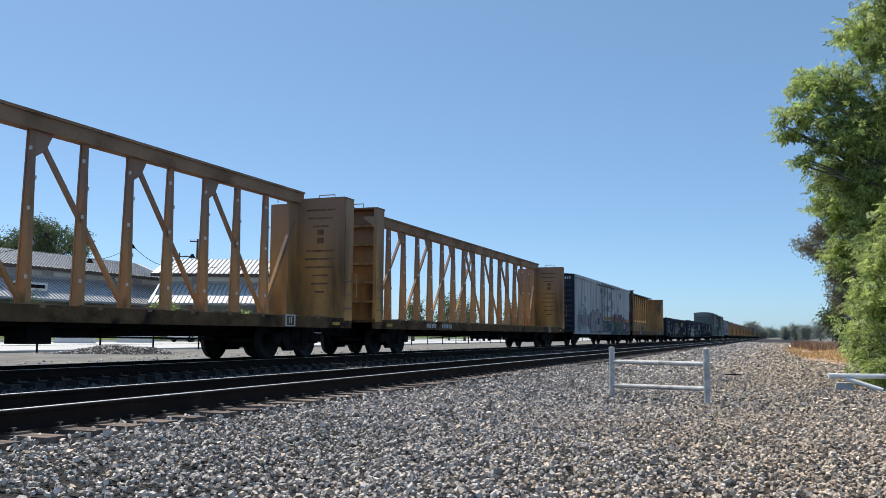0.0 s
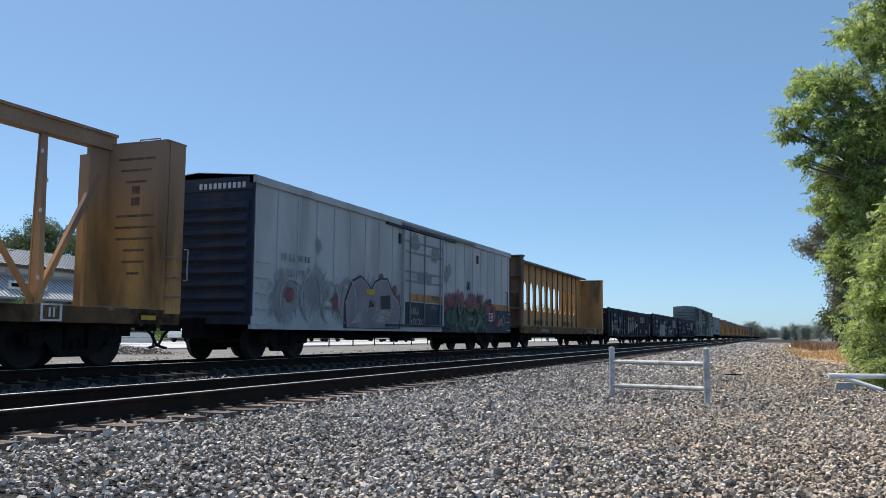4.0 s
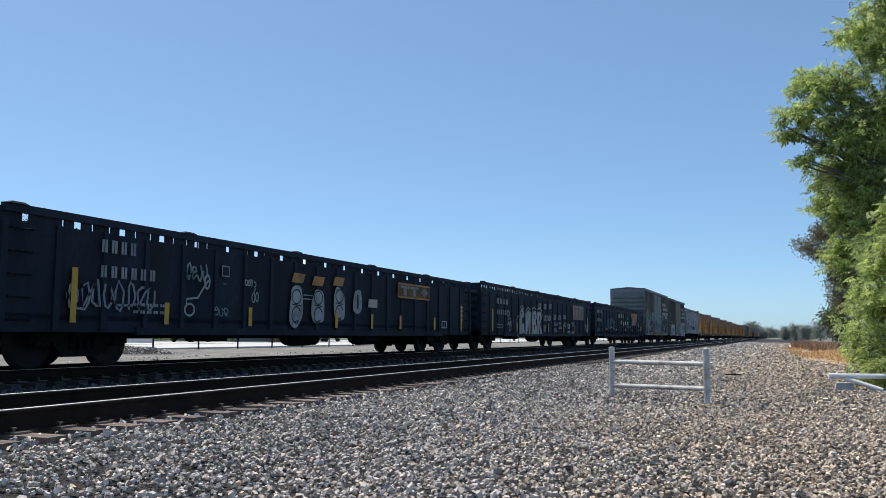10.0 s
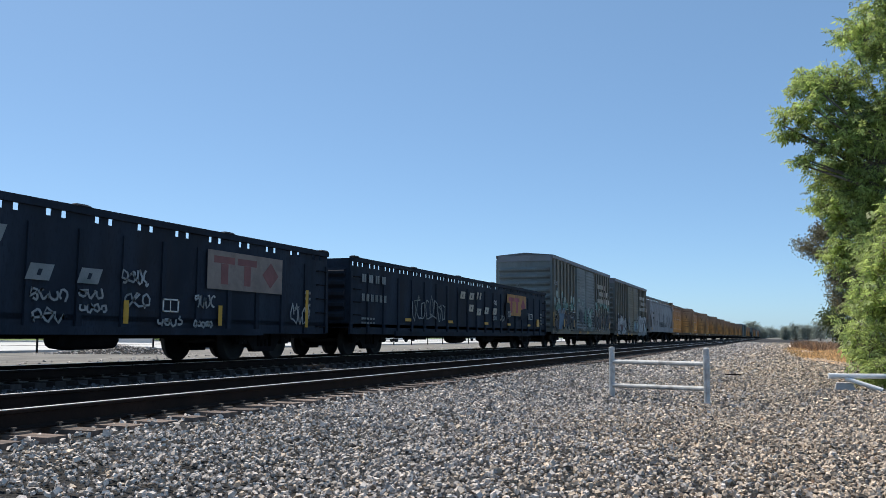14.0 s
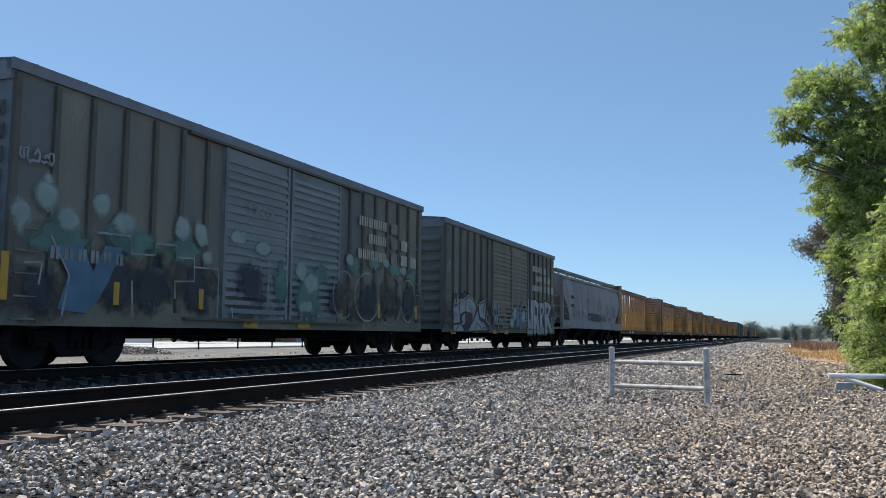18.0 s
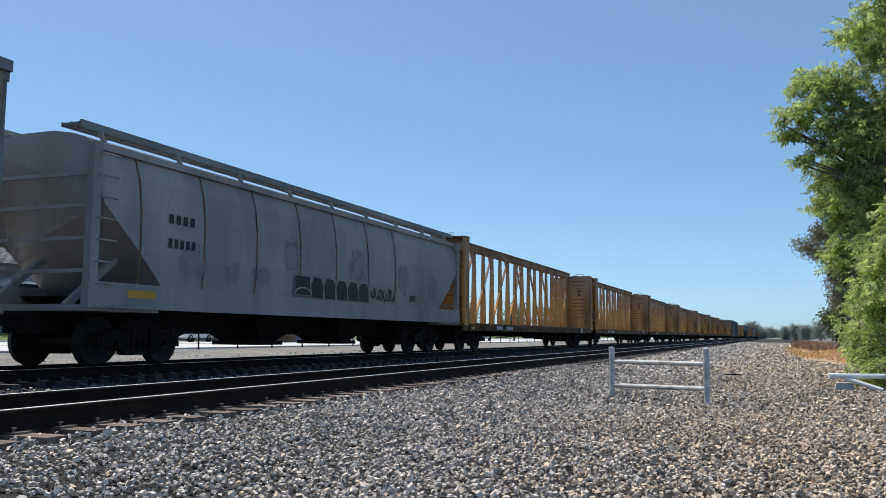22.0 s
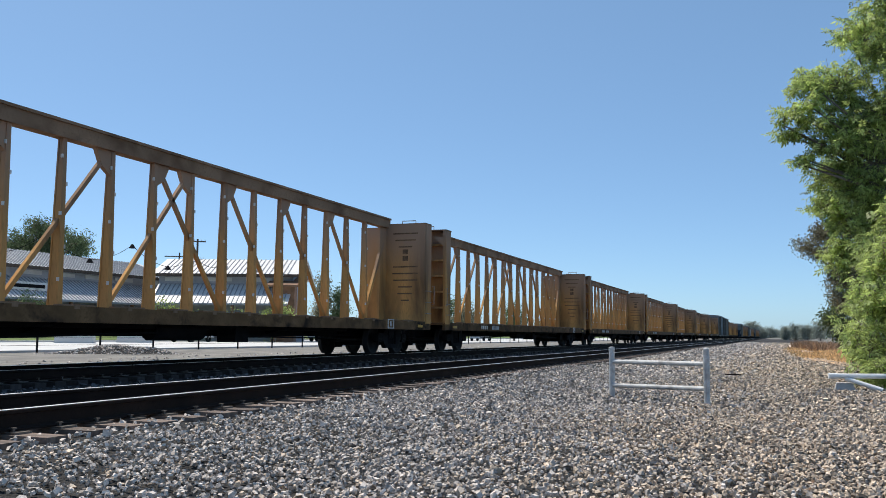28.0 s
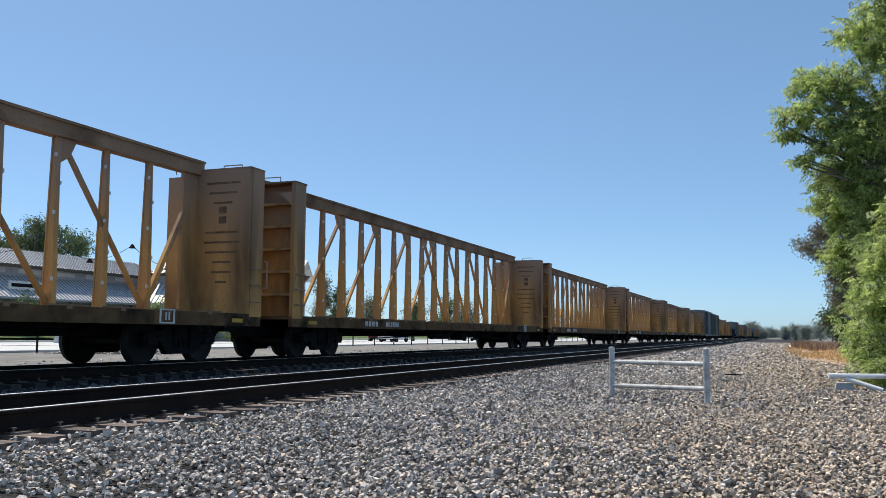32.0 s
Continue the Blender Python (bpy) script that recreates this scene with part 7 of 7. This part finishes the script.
    if kind == 3:
        strokes(car, scrawl(-6.5, 1.0, 3.0, 1.0, 65, 8), 0.05, "pale", X + 0.004, "grey graffiti line")
        for y, z, w, h in ((1.92, 1.22, 0.45, 0.25), (2.85, 1.22, 0.65, 0.3), (3.98, 1.4, 0.5, 0.35), (7.2, 1.35, 0.35, 0.4), (2.0, 1.9, 0.4, 0.25)):
            strokes(car, scrawl(y, z, w, h, int(100 * y), 3), 0.045, "silver", X + 0.014, "white scrawled tag")
    ends(car, half, half - 2.2)
    return car


# -- covered hopper --
def hopper(label):
    car = thing("covered_hopper", label, "rail car", "cars of the freight train")
    half = 9.15
    BUILD["a"], BUILD["b"] = 1.0, 0.0
    prof = [(1.36, 1.30), (1.50, 1.45), (1.56, 2.2), (1.55, 3.0), (1.48, 3.6), (1.36, 4.0), (1.22, 4.22), (0.9, 4.34), (0.45, 4.42)]
    prof = prof + [(-x, z) for x, z in reversed(prof)]
    body = Mesh()
    # the barrel, its ends sloping in towards the floor
    n = len(prof)
    yv = [-half + 0.2, -half + 0.45, half - 0.45, half - 0.2]
    v = []
    for i, y in enumerate(yv):
        for x, z in prof:
            cut = max(0.0, (3.1 - z)) * 1.12
            yy = y + (cut if i < 2 else -cut)
            v.append((x, yy, z))
    f = [(i * n + k, i * n + (k + 1) % n, (i + 1) * n + (k + 1) % n, (i + 1) * n + k) for i in range(3) for k in range(n)]
    body.add(v, f + [tuple(range(n)), tuple(reversed(range(3 * n, 4 * n)))])
    part("body", body, "hopper", car, "curved dull grey steel body")
    for s in (-1, 1):
        part("eave_band", Mesh().box(min(s * 1.3, s * 1.42), max(s * 1.3, s * 1.42), -half + 0.2, half - 0.2, 4.02, 4.14), "hopper", car)
        part("side_sill", Mesh().box(min(s * 1.42, s * 1.58), max(s * 1.42, s * 1.58), -half, half, 1.06, 1.54), "hopper", car)
        for y in (-half + 0.12, half - 0.12):
            part("corner_post", Mesh().box(min(s * 1.42, s * 1.56), max(s * 1.42, s * 1.56), y - 0.1, y + 0.1, 1.3, 4.1), "hopper", car)
        walkway = Mesh()
        for k in range(3):
            x = s * (0.72 + 0.2 * k)
            walkway.box(x - 0.02, x + 0.02, -half + 0.1, half + 0.25, 4.45, 4.53)
        for k in range(int(2 * half / 0.16)):
            y = -half + 0.1 + 0.16 * k
            walkway.box(min(s * 0.7, s * 1.14), max(s * 0.7, s * 1.14), y, y + 0.04, 4.47, 4.52)
        walkway.box(min(s * 1.12, s * 1.16), max(s * 1.12, s * 1.16), -half + 0.1, half + 0.25, 4.42, 4.56)
        part("running_board", walkway, "bluegrey", car, "dark steel grating walkway on the roof")
        for k in range(9):
            y = -half + 0.6 + k * (2 * half - 1.2) / 8
            part("bracket", shared("bracket/%d" % s, lambda: Mesh().beam((s * 1.1, 0, 4.45), (s * 1.22, 0, 4.2), 0.05, 0.08), "hopper"), "hopper", car, m=pose(0, y, 0))
            part("hatch_stay", shared("hatch_stay/%d" % s, lambda: Mesh().beam((s * 0.75, 0.3, 4.45), (s * 1.0, 0.3, 4.36), 0.04, 0.04), "hopper"), "hopper", car, m=pose(0, y, 0))
    for k in range(7):
        y = (-7.9, -6.0, -4.1, -2.2, -0.35, 1.56, 3.45)[k]
        part("seam", Mesh().add([(x + 0.012 * (1 if x > 0 else -1), y - 0.02, z) for x, z in prof[:7]] + [(x + 0.012, y + 0.02, z) for x, z in prof[:7]], [(i, i + 1, i + 8, i + 7) for i in range(6)]), "sill", car, "rust-stained weld seam")
    part("roof_hatch", Mesh().box(-0.35, 0.35, -half + 1.5, half - 1.5, 4.4, 4.52), "hopper", car, "long trough hatch")
    for k in range(4):
        y = -6.1 + 4.07 * k
        # bays coloured black for their grime and for the shade under the car
        part("hopper_bay", shared("hopper_bay", lambda: Mesh().taper((-0.55, 0.55, -0.35, 0.35), (-1.36, 1.36, -1.75, 1.75), 0.42, 1.34).box(-0.7, 0.7, -0.5, 0.5, 0.34, 0.44), "black"), "black", car, m=pose(0, y, 0))
    for s in (-1, 1):
        frame_ = Mesh().box(-1.5, 1.5, min(s * half, s * (half - 1.9)), max(s * half, s * (half - 1.9)), 1.0, 1.12)
        frame_.beam((0.9, s * (half - 0.2), 1.1), (0.9, s * (half - 2.0), 2.6), 0.12, 0.12).beam((-0.9, s * (half - 0.2), 1.1), (-0.9, s * (half - 2.0), 2.6), 0.12, 0.12)
        for z in (1.7, 2.3, 2.9, 3.5):
            frame_.box(-1.45, 1.45, s * (half - 0.12) - 0.03, s * (half - 0.12) + 0.03, z, z + 0.07)
        part("end_frame", frame_, "hopper", car)
        ladder(car, 1.56, s * (half - 0.35), 1.1, 3.9, 8, "hopper")
    part("underframe", Mesh().box(-0.3, 0.3, -half, half, 0.6, 1.0), "black", car)
    X = 1.57
    bars(car, "lettering", "ink", X, -7.12, 2.84, 0.85, 0.19, 4, 0.45, label="black unreadable reporting marks")
    bars(car, "lettering", "ink", X, -7.12, 2.34, 0.88, 0.19, 5, 0.45, label="black unreadable car number")
    shapes = [[(-2.42, 1.62), (-2.44, 2.12), (-1.75, 2.1), (-1.7, 1.62)]] + [[(-2.28 + 0.66 * k, 1.58), (-2.33 + 0.66 * k, 1.9), (-2.18 + 0.66 * k, 2.12), (-1.83 + 0.66 * k, 2.1), (-1.73 + 0.66 * k, 1.9), (-1.71 + 0.66 * k, 1.56)] for k in range(1, 6)]
    spray(car, [scale_poly(q, 1.1) for q in shapes], "silver", X, "pale graffiti outline")
    spray(car, shapes, "ink", X + 0.004, "dark rounded graffiti letters")
    strokes(car, [ring(-2.05, 1.66, 0.75, 0.3, 0.0, math.pi)], 0.04, "silver", X + 0.008, "pale graffiti outline")
    strokes(car, scrawl(1.75, 1.6, 1.6, 0.45, 71, 6), 0.055, "ink", X, "black scrawled tag")
    part("reflector", Mesh().box(1.582, 1.588, -8.2, -7.45, 1.27, 1.42), "amber", car, "faded yellow reflective strip")
    part("placard", Mesh().box(X, X + 0.004, 4.6, 5.0, 1.72, 1.92), "ink", car, "small black stencil")
    cloud(car, [(-5.0, 1.95, 0.8, 0.7), (-3.8, 2.0, 1.2, 0.6), (-2.6, 2.6, 1.4, 1.2), (1.0, 2.6, 1.6, 1.4), (4.0, 2.4, 1.4, 1.4), (6.5, 2.3, 1.4, 1.3), (-6.3, 2.1, 1.4, 1.0)], "greymist", X - 0.004, "faint grime on the grey side")
    ends(car, half, half - 1.95)
    return car


# ---- the train: each car with the place of its middle at the start ----
CARS = []


def joins(car, y):
    car.matrix_basis = pose(TRACK_X, y, 0.03)
    CARS.append((car, y))
    return car


_cb = joins(centerbeam("empty yellow centre-beam flat car with an open truss"), 9.34)


def more(src, y):
    return joins(copy_thing(src, pose(TRACK_X, y, 0.03)), y)


more(_cb, 34.83)
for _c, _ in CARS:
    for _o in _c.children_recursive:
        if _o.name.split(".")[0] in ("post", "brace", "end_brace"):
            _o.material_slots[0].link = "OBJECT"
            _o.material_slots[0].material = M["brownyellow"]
joins(reefer("faded white insulated box car with colourful graffiti along its foot"), 59.18)
joins(oval_beam("stained yellow centre-beam flat car with tall oval openings"), 81.1)
_g1 = joins(gondola("black ribbed gondola with pale graffiti figures and pierced top edge", 1), 103.24)
_g2 = joins(gondola("black ribbed gondola with large pale bubble graffiti letters", 2), 125.9)
joins(gondola("black ribbed gondola with cream lettering and an orange panel", 3), 148.56)
_b1 = joins(golden_box("tall dark green box car with teal graffiti and cream lettering", 8.27, 5.07, [(-2.78, -0.2), (-0.1, 2.4)], 1), 168.98)
_b2 = joins(golden_box("dark green box car with pale bubble graffiti and cream lettering", 8.07, 4.99, [(-2.6, -0.04), (0.08, 2.68)], 2), 187.3)
_hop = joins(hopper("dull grey covered hopper with dark graffiti and a roof walkway"), 206.27)
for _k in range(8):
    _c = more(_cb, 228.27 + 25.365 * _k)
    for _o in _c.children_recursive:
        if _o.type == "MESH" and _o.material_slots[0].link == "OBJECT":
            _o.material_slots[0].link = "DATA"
_SMALL = {"tie_down_bar", "strap_anchors", "lettering", "graffiti", "handrail", "grab_iron", "rung", "stencil_box", "sticker", "rib", "gusset", "reflector", "stencil_frame", "roof_rib", "corrugation", "coupler", "emblem_block", "bracket", "hatch_stay", "stain", "brake_gear", "seam"}
_far = [(_b1, 16.8), (_b2, 16.4), (_cb, 23.3), (_cb, 23.3), (_g2, 21.4), (_b2, 16.4), (_cb, 23.3), (_cb, 23.3), (_b1, 16.8), (_hop, 18.4), (_cb, 23.3), (_cb, 23.3), (_g1, 21.4), (_b2, 16.4), (_cb, 23.3), (_cb, 23.3), (_cb, 23.3), (_b1, 16.8), (_cb, 23.3), (_cb, 23.3), (_cb, 23.3)]
_y = 228.27 + 25.365 * 7 + HALF_CB + 2.0
_far += [(_cb, 23.3), (_b1, 16.8), (_cb, 23.3), (_hop, 18.4), (_cb, 23.3)] * 7
for _src, _len in _far:
    _c = more(_src, _y + _len / 2)
    for _o in _c.children_recursive:
        if _o.type == "MESH" and _o.material_slots[0].link == "OBJECT":
            _o.material_slots[0].link = "DATA"
    # what cannot be told apart so far off
    bpy.data.batch_remove([_o for _o in _c.children_recursive if _o.name.split(".")[0] in _SMALL])
    _y += _len + 2.0


# ---- motion of the train ----
def run(t):
    """Metres that the train has gone at t seconds; it gains a little speed."""
    return 8.163 * t + 0.01265 * t * t


def motions():
    for car, y in CARS:
        walk(car, [(float(t), pose(TRACK_X, y - run(t), 0.03)) for t in range(0, 33)])
    # wheels roll; rows less than a quarter turn apart
    times = [k / 15 for k in range(0, 481)]
    for car, y in CARS[:14]:
        for tr in car.children:
            if not tr.name.startswith("truck"):
                continue
            for w in tr.children:
                if w.name.startswith("wheelset"):
                    at = w.matrix_basis.translation.copy()
                    walk(w, [(t, pose(at.x, at.y, at.z, math.degrees(run(t) / 0.457))) for t in times])


motions()
